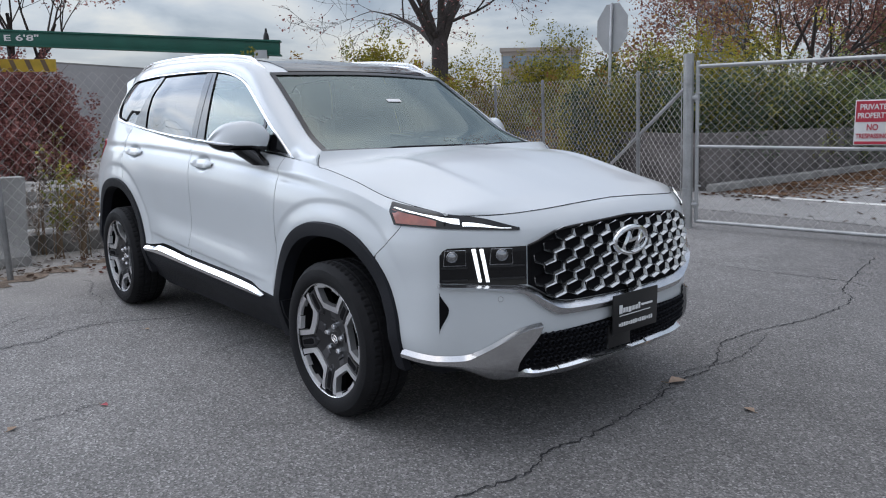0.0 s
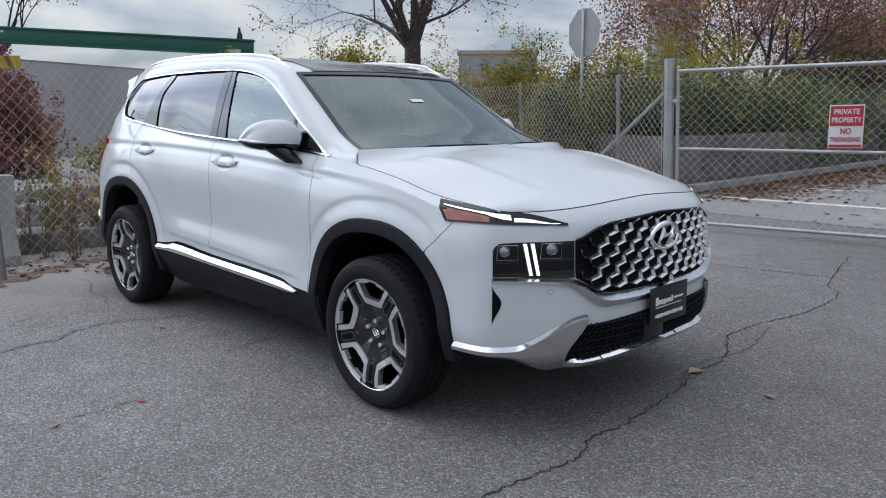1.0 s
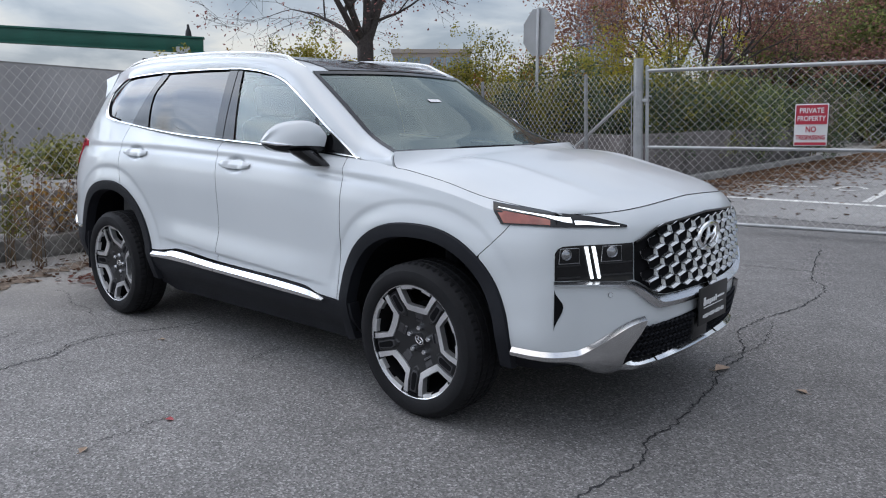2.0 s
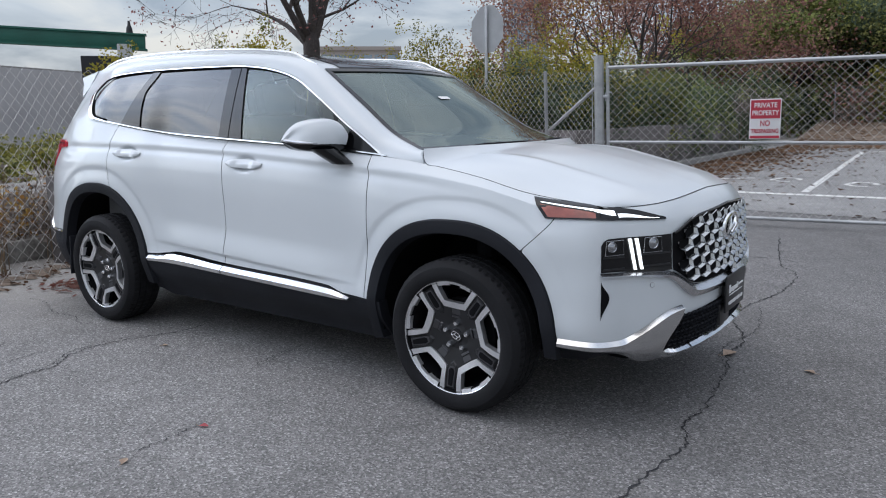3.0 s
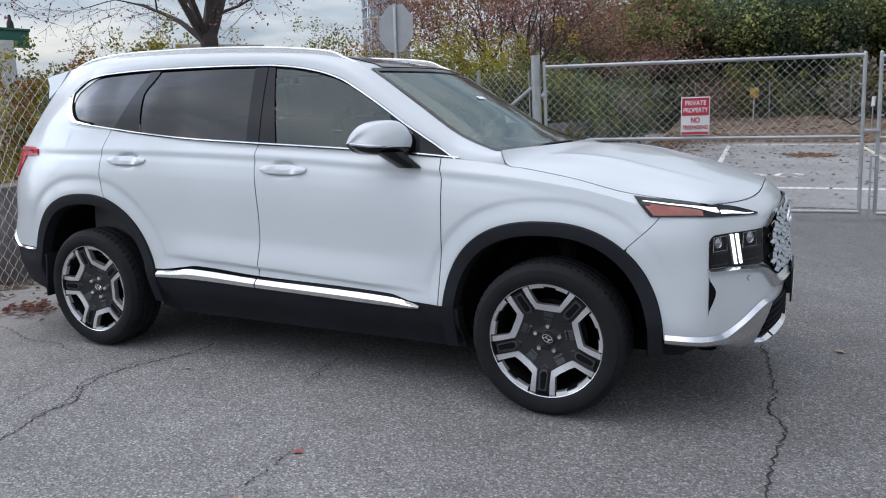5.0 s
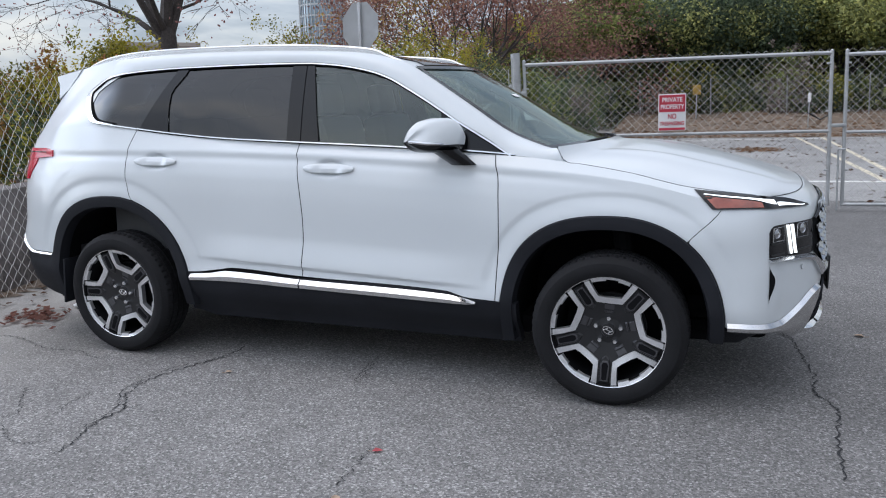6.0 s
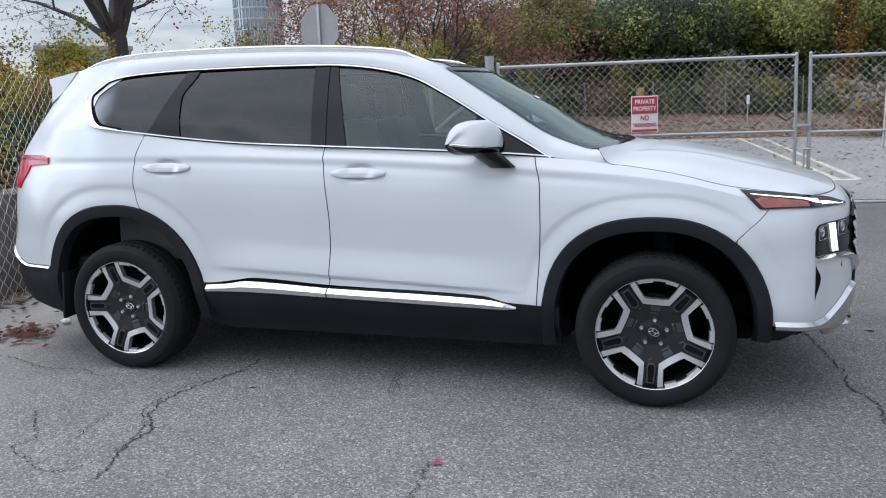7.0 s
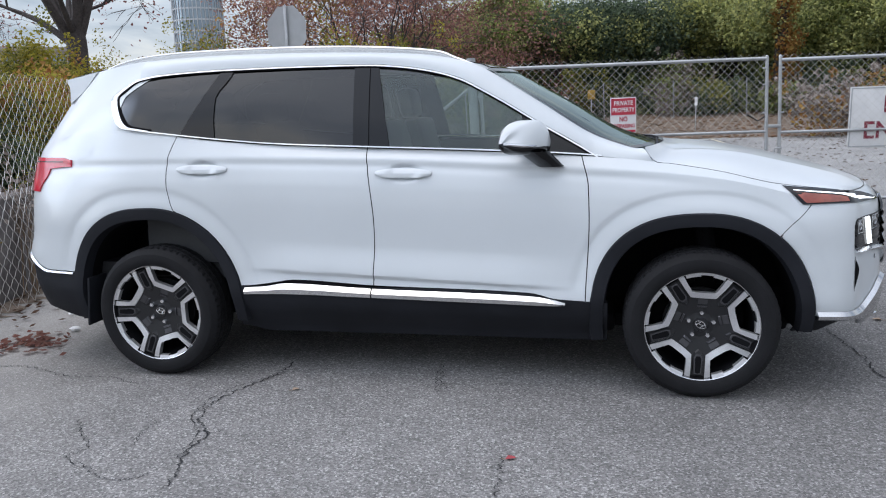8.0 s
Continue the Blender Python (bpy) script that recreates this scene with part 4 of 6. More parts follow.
part("badge_bar", Build().tube([(2.316, -.062, .778), (2.322, -.046, .815), (2.318, -.020, .848)], [.008, .015, .008], 6).tube([(2.316, .020, .776), (2.322, .046, .809), (2.318, .062, .846)], [.008, .015, .008], 6).tube([(2.321, -.044, .808), (2.323, 0, .812), (2.321, .044, .816)], .009, 6), CHROME, badge)
frame_path = [shell(s, grille_up(fold(s)), .012) for s in np.linspace(2.41, 2 * NOSE - 2.41, 60)]
part("grille_surround", Build().tube(frame_path, .006, 6), GLOSSBLACK, suv)

# dealer plate with print that is only bars
plate_thing = part("front_plate", Build().box((2.352, -.003, .515), (.010, .312, .168), bevel=.004).box((2.328, -.003, .50), (.045, .2, .08)), PLATE, suv, "black dealer plate with white lettering bars")
part("plate_bracket", Build().box((2.318, -.078, .418), (.030, .150, .10), bevel=.005), PLATE, plate_thing, "black plate bracket")
bars = Build()
for y0, y1, z, h in ((-.118, -.098, .536, .036), (-.092, -.078, .530, .020), (-.072, -.06, .530, .02), (-.054, -.036, .528, .022), (-.030, -.014, .530, .018), (-.008, .008, .530, .018), (.014, .026, .534, .026), (.036, .115, .534, .008), (-.115, .10, .508, .003)):
    bars.box((2.3595, (y0 + y1) / 2 - .006, z), (.003, y1 - y0, h))
part("script_bar", bars, WHITE, plate_thing)
for k in range(15):
    part("address_bar", Build().box((2.3595, -.118 + k * .016, .470), (.003, .0105, .016 if k % 4 else .011)), WHITE, plate_thing)

# wheels
R = .2565
tyre_prof = [(.245, -.085), (.2585, -.108), (.268, -.114), (.300, -.122), (.330, -.117), (.348, -.103), (.3595, -.090), (.3655, -.080), (.3665, -.062), (.3570, -.060), (.3570, -.050), (.3675, -.048), (.3685, -.018), (.3580, -.016), (.3580, -.006), (.3685, -.004),
             (.3685, .030), (.3580, .032), (.3580, .042), (.3675, .044), (.3660, .080), (.355, .098), (.33, .115), (.28, .115), (.235, .085)]


def tread(k, i):
    return .974 if i == 7 and k % 4 == 0 else (.992 if i in (11, 12, 15, 16, 19, 20) and k % 4 == 2 else 1.0)


tyre_prof = [(r if r < .2585 else .2585 + (r - .2585) * .855, h) for r, h in tyre_prof]
tyre_mesh = Build().lathe(tyre_prof, 240, "y", tread).mesh("tyre", RUBBER, 30)
rim_mesh = Build().lathe([(.2535, -.100), (.2545, -.1075), (.2575, -.109), (.2590, -.107), (.2590, -.10), (.2530, -.094), (.240, -.05), (.228, .08)], 90).mesh("rim", SATIN, 30)
barrel_mesh = Build().lathe([(.2505, -.100), (.240, -.085), (.232, -.02), (.214, .08), (.12, .08), (.11, .07), (.0, .07)], 60).mesh("barrel", DARK, 30)
disc_mesh = Build().lathe([(.06, -.005), (.165, -.005), (.165, .01), (.06, .01)], 48).mesh("brake_disc", GUNMETAL, 30)


def polar(r, deg, y):
    a = radians(deg)
    return Vector((r * R * math.cos(a), y, r * R * math.sin(a)))


SLOTEDGE = material("grey_alloy_edge", (.075, .074, .08), .3, .5, grain=.06)
depth_at = lambda r: mix(-.066, -.098, min(1, max(0, (r - .25) / .5)))


def plateau(ring, base, lift, shrink=(1.0, 0.0, 0.0)):
    """A raised or sunk field on the wheel's face: a ring of (radius, degrees), its top drawn in."""
    k, rc, ac = shrink
    n = len(ring)
    b = Build()
    b.add([polar(r, a, depth_at(r) + base) for r, a in ring] + [polar(mix(rc, r, k), mix(ac, a, k), depth_at(r) + base - lift) for r, a in ring],
          [(i, (i + 1) % n, (i + 1) % n + n, i + n) for i in range(n)] + [tuple(range(n, 2 * n))])
    return b


# one fifth of the wheel: a dark spoke, its bright edges, ribs and slot, the pocket and rim pieces beside it
face = [(.97, -8.4), (.80, -10.6), (.60, -15), (.56, -26), (.55, -36), (.24, -36), (.24, 0), (.24, 36), (.55, 36), (.56, 26), (.60, 15), (.80, 10.6), (.97, 8.4), (.985, 0)]
n = len(face)
spoke = Build().add([polar(r, a, depth_at(r) + .008) for r, a in face] + [polar(r, a, -.03) for r, a in face], [tuple(range(n))] + [(i, (i + 1) % n, (i + 1) % n + n, i + n) for i in range(n)])
bright = {}
for sgn in (-1, 1):
    a_pts = [polar(r, sgn * a, depth_at(r)) for r, a in ((.985, 13.4), (.86, 14.6), (.665, 18.0), (.628, 27), (.622, 36))]
    b_pts = [polar(r, sgn * a, depth_at(r)) for r, a in ((.990, 7.4), (.78, 9.2), (.565, 12.8), (.520, 26), (.510, 36))]
    c_pts = [p + Vector((0, .030, 0)) for p in a_pts]
    d_pts = [p + Vector((0, .010, 0)) for p in b_pts]
    bright[sgn] = Build().add(a_pts + b_pts + c_pts + d_pts, [(i, i + 1, i + 6, i + 5) for i in range(4)] + [(i, i + 1, i + 11, i + 10) for i in range(4)] + [(i + 5, i + 6, i + 16, i + 15) for i in range(4)])
rib = plateau([(.95, -5.8), (.95, 5.8), (.64, 9.0), (.50, 8), (.44, 0), (.50, -8), (.64, -9.0)], .0085, .010, (.84, .70, 0))
slot = plateau([(.875, -2.9), (.89, 0), (.875, 2.9), (.62, 5.2), (.575, 3.2), (.575, -3.2), (.62, -5.2)], -.0022, .0010, (.97, .73, 0))
slot_lip = plateau([(.91, -3.9), (.91, 3.9), (.61, 7.4), (.545, 4.4), (.545, -4.4), (.61, -7.4)], -.0010, .0012, (.97, .73, 0))
# hub recess: its lighter SLOTEDGE grey stands in for the ground's reflection
recess = plateau([(.395, 24), (.395, 48), (.495, 46), (.495, 26)], .0072, .0008, (.95, .445, 36))
ledge_m = plateau([(.335, 20), (.335, 52), (.375, 50), (.375, 22)], .0078, .0070, (.72, .355, 36))
arc = Build()
for a0, a1, r0 in ((15.5, 28, .925), (28, 31, .950), (31, 41, .950), (41, 44, .925), (44, 56.5, .925)):
    m = 5
    arc.add([polar(r, mix(a0, a1, i / m), y) for i in range(m + 1) for r, y in ((r0 - .012, -.080), (r0, -.1000), (.992, -.1045))], [(3 * i + q, 3 * i + q + 1, 3 * i + q + 4, 3 * i + q + 3) for i in range(m) for q in (0, 1)])
FACE_PARTS = [("spoke", spoke.mesh("spoke", GUNMETAL, 30)), ("spoke_edge", bright[-1].mesh("spoke_edge", MACHINED, 20)), ("spoke_edge", bright[1].mesh("spoke_edge", MACHINED, 20)),
              ("spoke_rib", rib.mesh("spoke_rib", GUNMETAL, 15)), ("slot", slot.mesh("slot", DARK, 30)), ("slot_lip", slot_lip.mesh("slot_lip", SLOTEDGE, 15)), ("hub_recess", recess.mesh("hub_recess", SLOTEDGE, 15)),
              ("hub_ledge", ledge_m.mesh("hub_ledge", SLOTEDGE, 15)), ("rim_segment", arc.mesh("rim_segment", MACHINED, 30))]
hub_mesh = Build().lathe([(.0, -.066), (.030, -.066), (.033, -.060), (.036, -.0585), (.062, -.0580), (.068, -.057), (.07, -.03)], 40).mesh("hub", GUNMETAL, 30)
nut_mesh = Build().lathe([(.0, -.017), (.009, -.018), (.0135, -.011), (.0150, .004)], 6).mesh("wheel_nut", SATIN, 30)
cap_mesh = Build().tube([(-.018, -.0680, -.010), (-.006, -.0680, .011)], .0032, 6).tube([(.006, -.0680, -.011), (.018, -.0680, .010)], .0032, 6).tube([(-.012, -.068, 0), (.012, -.068, .001)], .0026, 6).tube([(.025 * math.cos(2 * math.pi * k / 24), -.067, .0155 * math.sin(2 * math.pi * k / 24)) for k in range(25)], .0024, 6, False).mesh("cap_mark", CHROME, 30)


def wheel(x, y, turn, spin):
    w = new("wheel", None)
    w.parent = suv
    w.location = (x, y, .351)
    w.rotation_euler = (0, 0, radians(turn))
    w["label"] = "dark alloy wheel with machined five-spoke face"
    part("tyre", tyre_mesh, None, w, "black rubber tyre")
    for name, me in (("rim", rim_mesh), ("barrel", barrel_mesh), ("hub", hub_mesh), ("cap_mark", cap_mesh), ("brake_disc", disc_mesh)):
        piece = part(name, me, None, w)
        if name == "cap_mark":
            piece.rotation_euler = (0, radians(spin + 122), 0)
    for k in range(5):
        a = Euler((0, radians(-(spin + 72 * k)), 0)).to_matrix().to_4x4()
        for name, me in FACE_PARTS:
            part(name, me, None, w).matrix_local = a
        nut = part("wheel_nut", nut_mesh, None, w)
        b = radians(spin + 36 + 72 * k)
        nut.location = (.0585 * math.cos(b), -.060, .0585 * math.sin(b))


for x, spin in ((HUB_X, -93), (-HUB_X - .010, -108)):
    wheel(x, -.822, 0, spin)
    wheel(x, .822, 180, spin)

# cabin
def seat(x, y, mat=SEAT):
    b = Build().box((x, y, .72), (.52, .50, .16), bevel=.05)
    b.box((x - .30, y, 1.02), (.16, .48, .62), Euler((0, radians(-14), 0)).to_matrix(), bevel=.05)
    b.box((x - .40, y, 1.42), (.10, .27, .19), Euler((0, radians(-10), 0)).to_matrix(), bevel=.04)
    b.tube([(x - .39, y - .06, 1.3), (x - .39, y - .06, 1.38)], .007, 6).tube([(x - .39, y + .06, 1.3), (x - .39, y + .06, 1.38)], .007, 6)
    return b


for y in (-.37, .37):
    part("front_seat", seat(.12, y), SEAT, suv, "dark grey leather front seat")
    part("rear_seat", seat(-.82, y), SEAT, suv, "dark grey leather rear seat")
part("dashboard", Build().box((.86, 0, 1.0), (.42, 1.36, .20), bevel=.07).box((.70, 0, .75), (.30, .32, .5), bevel=.05).box((.72, .02, 1.14), (.03, .52, .13), Euler((0, radians(15), 0)).to_matrix(), bevel=.01), DASH, suv)
wheel_c, wheel_t = Vector((.47, .37, 1.06)), Euler((0, radians(-65), 0)).to_matrix()
part("steering_wheel", Build().tube([wheel_c + wheel_t @ Vector((.185 * math.cos(2 * math.pi * k / 32), .185 * math.sin(2 * math.pi * k / 32), 0)) for k in range(33)], .016, 8, False).box(wheel_c, (.10, .10, .04), wheel_t, .01).tube([wheel_c + wheel_t @ Vector((0, -.18, 0)), wheel_c + wheel_t @ Vector((0, .18, 0))], .014, 6).tube([wheel_c, wheel_c + Vector((.25, 0, -.10))], .03, 8), DASH, suv)
part("rear_view_mirror", Build().box((.55, 0, 1.405), (.05, .24, .065), bevel=.015).tube([(.55, 0, 1.43), (.52, 0, 1.49)], .012, 6).box((.50, 0, 1.495), (.14, .16, .05), Euler((0, radians(30), 0)).to_matrix(), .012), DASH, suv)
part("cabin_lining", Build().box((-.5, 0, .55), (2.9, 1.5, .08)).grid(lambda u, v: roof_at(mix(.03, .97, u), mix(.03, .97, v)) + Vector((0, 0, -.035)), 14, 14), DASH, suv)
for side in (-1, 1):
    part("door_lining", Build().grid(lambda u, v: Vector((mix(-1.5, .95, u), side * mix(.78, .735, v), mix(.6, top(mix(-1.5, .95, u)) - .02, v))), 20, 4), DASH, suv)

# ---- the ground ----
def asphalt_material(name, base, patch, speck, dust=0.0):
    m = bpy.data.materials.new(name)
    m.use_nodes = True
    n, l = m.node_tree.nodes, m.node_tree.links
    b = n["Principled BSDF"]
    b.inputs["Roughness"].default_value = 0.85
    place = n.new("ShaderNodeTexCoord")

    def noise_at(scale, detail, lo, hi, a, c):
        t = n.new("ShaderNodeTexNoise")
        t.inputs["Scale"].default_value, t.inputs["Detail"].default_value = scale, detail
        l.new(place.outputs["Object"], t.inputs["Vector"])
        r = n.new("ShaderNodeMapRange")
        r.inputs[1].default_value, r.inputs[2].default_value, r.inputs[3].default_value, r.inputs[4].default_value = lo, hi, a, c
        l.new(t.outputs["Fac"], r.inputs[0])
        return r.outputs[0], t.outputs["Fac"]
    wide, _ = noise_at(.35, 6, .35, .65, 1 - patch, 1 + patch)
    mid, _ = noise_at(3.5, 8, .3, .7, .90, 1.10)
    stones = n.new("ShaderNodeTexVoronoi")
    stones.inputs["Scale"].default_value = 132
    l.new(place.outputs["Object"], stones.inputs["Vector"])
    rs = n.new("ShaderNodeValToRGB")
    tones = ((0, 1 - .52 * speck), (.35, 1 - .20 * speck), (.72, 1 + .05 * speck), (.90, 1 + .42 * speck), (1, 1 + 1.05 * speck))
    rs.color_ramp.elements[1].position = 1.0
    for k, (at, tone_v) in enumerate(tones):
        e = rs.color_ramp.elements[0] if k == 0 else (rs.color_ramp.elements.new(at) if k < 4 else rs.color_ramp.elements[-1])
        e.color = (tone_v * .4, tone_v * .4, tone_v * .4, 1)
    sep = n.new("ShaderNodeSeparateColor")
    l.new(stones.outputs["Color"], sep.inputs[0])
    l.new(sep.outputs[0], rs.inputs[0])
    up = n.new("ShaderNodeMath")
    up.operation, up.inputs[1].default_value = "MULTIPLY", 2.5
    l.new(rs.outputs[0], up.inputs[0])
    grit, raw = noise_at(85, 3, .3, .7, .80, 1.20)
    last = n.new("ShaderNodeRGB")
    last.outputs[0].default_value = (*base, 1)
    last = last.outputs[0]
    for f in (wide, mid, up.outputs[0], grit):
        v = n.new("ShaderNodeVectorMath")
        v.operation = "SCALE"
        l.new(last, v.inputs[0])
        l.new(f, v.inputs["Scale"])
        last = v.outputs[0]
    if dust:
        spot = n.new("ShaderNodeSeparateXYZ")
        l.new(place.outputs["Object"], spot.inputs[0])
        edge_r = n.new("ShaderNodeMapRange")
        edge_r.interpolation_type = "SMOOTHSTEP"
        edge_r.inputs[1].default_value, edge_r.inputs[2].default_value, edge_r.inputs[3].default_value, edge_r.inputs[4].default_value = -.9, -3.2, 0, dust
        l.new(spot.outputs[0], edge_r.inputs[0])
        blotch, _ = noise_at(1.3, 6, .35, .65, .55, 1.3)
        amount = n.new("ShaderNodeMath")
        amount.operation = "MULTIPLY"
        l.new(edge_r.outputs[0], amount.inputs[0])
        l.new(blotch, amount.inputs[1])
        pale = n.new("ShaderNodeMix")
        pale.data_type = "RGBA"
        pale.inputs[7].default_value = (.42, .395, .365, 1)
        l.new(amount.outputs[0], pale.inputs[0])
        l.new(last, pale.inputs[6])
        last = pale.outputs[2]
        # soft shade put into the colour: asphalt darkens along x past the nose
        nose_shade = n.new("ShaderNodeMapRange")
        nose_shade.interpolation_type = "SMOOTHSTEP"
        nose_shade.inputs[1].default_value, nose_shade.inputs[2].default_value, nose_shade.inputs[3].default_value, nose_shade.inputs[4].default_value = -.6, 2.6, 1.02, .76
        l.new(spot.outputs[0], nose_shade.inputs[0])
        v = n.new("ShaderNodeVectorMath")
        v.operation = "SCALE"
        l.new(last, v.inputs[0])
        l.new(nose_shade.outputs[0], v.inputs["Scale"])
        last = v.outputs[0]
    l.new(last, b.inputs["Base Color"])
    k = n.new("ShaderNodeBump")
    k.inputs["Strength"].default_value, k.inputs["Distance"].default_value = 0.35, 0.006
    l.new(stones.outputs["Distance"], k.inputs["Height"])
    k2 = n.new("ShaderNodeBump")
    k2.inputs["Strength"].default_value, k2.inputs["Distance"].default_value = 0.5, 0.004
    l.new(raw, k2.inputs["Height"])
    l.new(k.outputs[0], k2.inputs["Normal"])
    l.new(k2.outputs[0], b.inputs["Normal"])
    return m


ASPHALT = asphalt_material("worn_asphalt", (.217, .209, .204), .12, 1.0, .62)
LOT = asphalt_material("pale_old_asphalt", (.29, .283, .276), .16, .5)
CONCRETE = material("weathered_concrete", (.26, .255, .245), .9, grain=.12, grain_scale=45, stain=.3, stain_scale=1.8, bump=.35, bump_scale=60)
WEATHERED = material("dirty_broken_concrete", (.22, .21, .195), .95, grain=.25, grain_scale=28, stain=.5, stain_scale=2.6, bump=.6, bump_scale=22)
GREYWALL = material("grey_block_wall", (.40, .395, .40), .9, grain=.05, grain_scale=20, stain=.12, stain_scale=.5)
LINE = material("worn_white_paint", (.68, .675, .65), .8, grain=.12, grain_scale=30, stain=.25, stain_scale=5)
CREAM = material("worn_pale_yellow_paint", (.60, .54, .42), .8, grain=.15, grain_scale=30, stain=.3, stain_scale=5)
CRACK = material("tar_crack", (.025, .025, .027), .9, grain=.2)
STEEL = material("galvanised_steel", (.45, .455, .46), .44, .7, grain=.08, grain_scale=60, stain=.15, stain_scale=5)
OLDSTEEL = material("dull_old_steel", (.30, .30, .30), .55, .6, grain=.1, grain_scale=50, stain=.25, stain_scale=4)
WIRE = material("galvanised_wire", (.62, .60, .57), .5, .4, grain=.1)
SIGNWHITE = material("sign_white", (.74, .73, .72), .5, stain=.06, stain_scale=6)
SIGNRED = material("sign_red", (.48, .035, .06), .5, stain=.08, stain_scale=6)
MAROON = material("maroon_print", (.22, .02, .04), .5, stain=.08, stain_scale=6)
SIGNBACK = material("sign_back_aluminium", (.42, .43, .44), .55, .3, stain=.08, stain_scale=4)
GREEN = material("green_painted_steel", (.012, .105, .075), .5, stain=.12, stain_scale=3)
YELLOW = material("yellow_paint", (.62, .42, .05), .6, stain=.15, stain_scale=5)
OCHRE = material("faded_ochre_paint", (.36, .23, .05), .7, stain=.3, stain_scale=9)
BARK = material("grey_bark", (.060, .050, .047), .9, grain=.3, grain_scale=30, stain=.2, stain_scale=3, bump=.6, bump_scale=40)
BRUSH = material("dry_brushwood", (.23, .19, .165), .9, vary=.35, island=True)
TWIG = material("dry_stems", (.20, .14, .09), .9, vary=.3, island=True)
DIRT = material("leaf_litter_soil", (.19, .145, .11), .95, grain=.35, grain_scale=40, stain=.35, stain_scale=2.5, bump=.6, bump_scale=50)


def leaf_material(name, a, b):
    # the broad stain tints whole clumps as lit and unlit, besides leaf-to-leaf variation
    m = material(name, a, .65, second=b, island=True, vary=.35, spec=.3, stain=.38, stain_scale=.85)
    n, l = m.node_tree.nodes, m.node_tree.links
    p = n["Principled BSDF"]
    t = n.new("ShaderNodeBsdfTranslucent")
    l.new(p.inputs["Base Color"].links[0].from_socket, t.inputs[0])
    s = n.new("ShaderNodeMixShader")
    s.inputs[0].default_value = .5
    l.new(p.outputs[0], s.inputs[1])
    l.new(t.outputs[0], s.inputs[2])
    l.new(s.outputs[0], n["Material Output"].inputs[0])
    return m


OLIVE = leaf_material("olive_leaves", (.11, .135, .032), (.30, .265, .05))
GOLD = leaf_material("yellow_leaves", (.50, .39, .045), (.24, .24, .04))
RUST = leaf_material("rust_leaves", (.36, .15, .05), (.28, .20, .055))
WINE = leaf_material("burgundy_leaves", (.35, .145, .14), (.46, .245, .215))
DEEP = leaf_material("dark_green_leaves", (.15, .19, .07), (.29, .32, .10))
MOSS = leaf_material("mid_green_leaves", (.20, .245, .10), (.42, .41, .15))
# blue-green foliage of the wood; in the hedge its dark colour stands for shade
SHADE = leaf_material("shaded_blue_green_leaves", (.062, .095, .062), (.125, .16, .09))
BURGUNDY = leaf_material("dull_burgundy_leaves", (.23, .10, .09), (.31, .17, .125))
PINK = leaf_material("pinkish_leaves", (.34, .15, .14), (.24, .10, .09))
REDBROWN = leaf_material("red_brown_litter", (.26, .10, .08), (.14, .07, .05))
FALLEN = leaf_material("fallen_leaves", (.13, .06, .03), (.05, .028, .018))
BROWN = leaf_material("brown_litter", (.30, .17, .09), (.16, .09, .055))
# stained concrete, its base darkened for the shade the lot's wall stands in
SHADEWALL = material("shaded_stained_wall", (.15, .135, .13), .9, grain=.25, grain_scale=25, stain=.35, stain_scale=2.2, bump=.3, bump_scale=40)

ground_mesh = Build().add([(-1500, -1500, 0), (1500, -1500, 0), (1500, 1500, 0), (-1500, 1500, 0)], [(0, 1, 2, 3)]).mesh("ground", ASPHALT, smooth=False)
thing("ground", "worn grey cracked asphalt yard", "ground", kind="structure", mesh=ground_mesh)


def tilted(x, y, z):
    """A point at the height z over (x, y): the yard slopes, so upright things lean to its plane."""
    return Vector((x - .035 * z, y - .012 * z, z))


lot = Build().grid(lambda u, v: Vector((mix(-2.9, 30, u), mix(6.9, 30, v), .006 + .0 * u)), 1, 1)
thing("rear_lot", "pale old asphalt of the lot behind the gate", "pavement", kind="structure", mesh=lot.mesh("rear_lot", LOT, smooth=False))


def ribbon(path, wide, z, jitter=0.0, seed=1):
    rnd = random.Random(seed)
    q = spline([(*p, 0) for p in path], 14)
    b, pts = Build(), []
    for i, p in enumerate(q):
        t = q[min(i + 1, len(q) - 1)] - q[max(i - 1, 0)]
        n = np.array([-t[1], t[0], 0]) / (np.linalg.norm(t) + 1e-9)
        off = rnd.uniform(-jitter, jitter)
        w = wide * rnd.uniform(.35, 1.4) if jitter else wide
        pts += [tuple(p + n * (off + w / 2) + [0, 0, z]), tuple(p + n * (off - w / 2) + [0, 0, z])]
    return b.add(pts, [(2 * i, 2 * i + 1, 2 * i + 3, 2 * i + 2) for i in range(len(q) - 1)])


def crack(path, wide, seed):
    thing("asphalt_crack", "dark irregular crack in the asphalt", "crack", kind="structure", mesh=ribbon(path, wide, .004, .013, seed).mesh("asphalt_crack", CRACK, smooth=False))


crack([(2.31, -1.36), (2.33, -0.99), (2.36, -0.66), (2.3, -0.48), (2.31, -0.22), (2.27, 0.14), (2.26, 0.33), (2.19, 0.6), (2.2, 0.91), (2.02, 1.36), (2.01, 1.64), (2.04, 1.86), (2.12, 2.28), (2.13, 2.72), (2.08, 3.07), (1.93, 3.27), (1.78, 3.91), (1.6, 4.81)], .0085, 0)
crack([(2.26, 0.33), (2.15, 0.6), (2.16, 0.88), (2.21, 1.09), (2.19, 1.34), (2.1, 1.74)], .0050, 1)
crack([(0.56, 3.43), (1.23, 3.5), (1.78, 3.6), (2.01, 3.52)], .0100, 2)
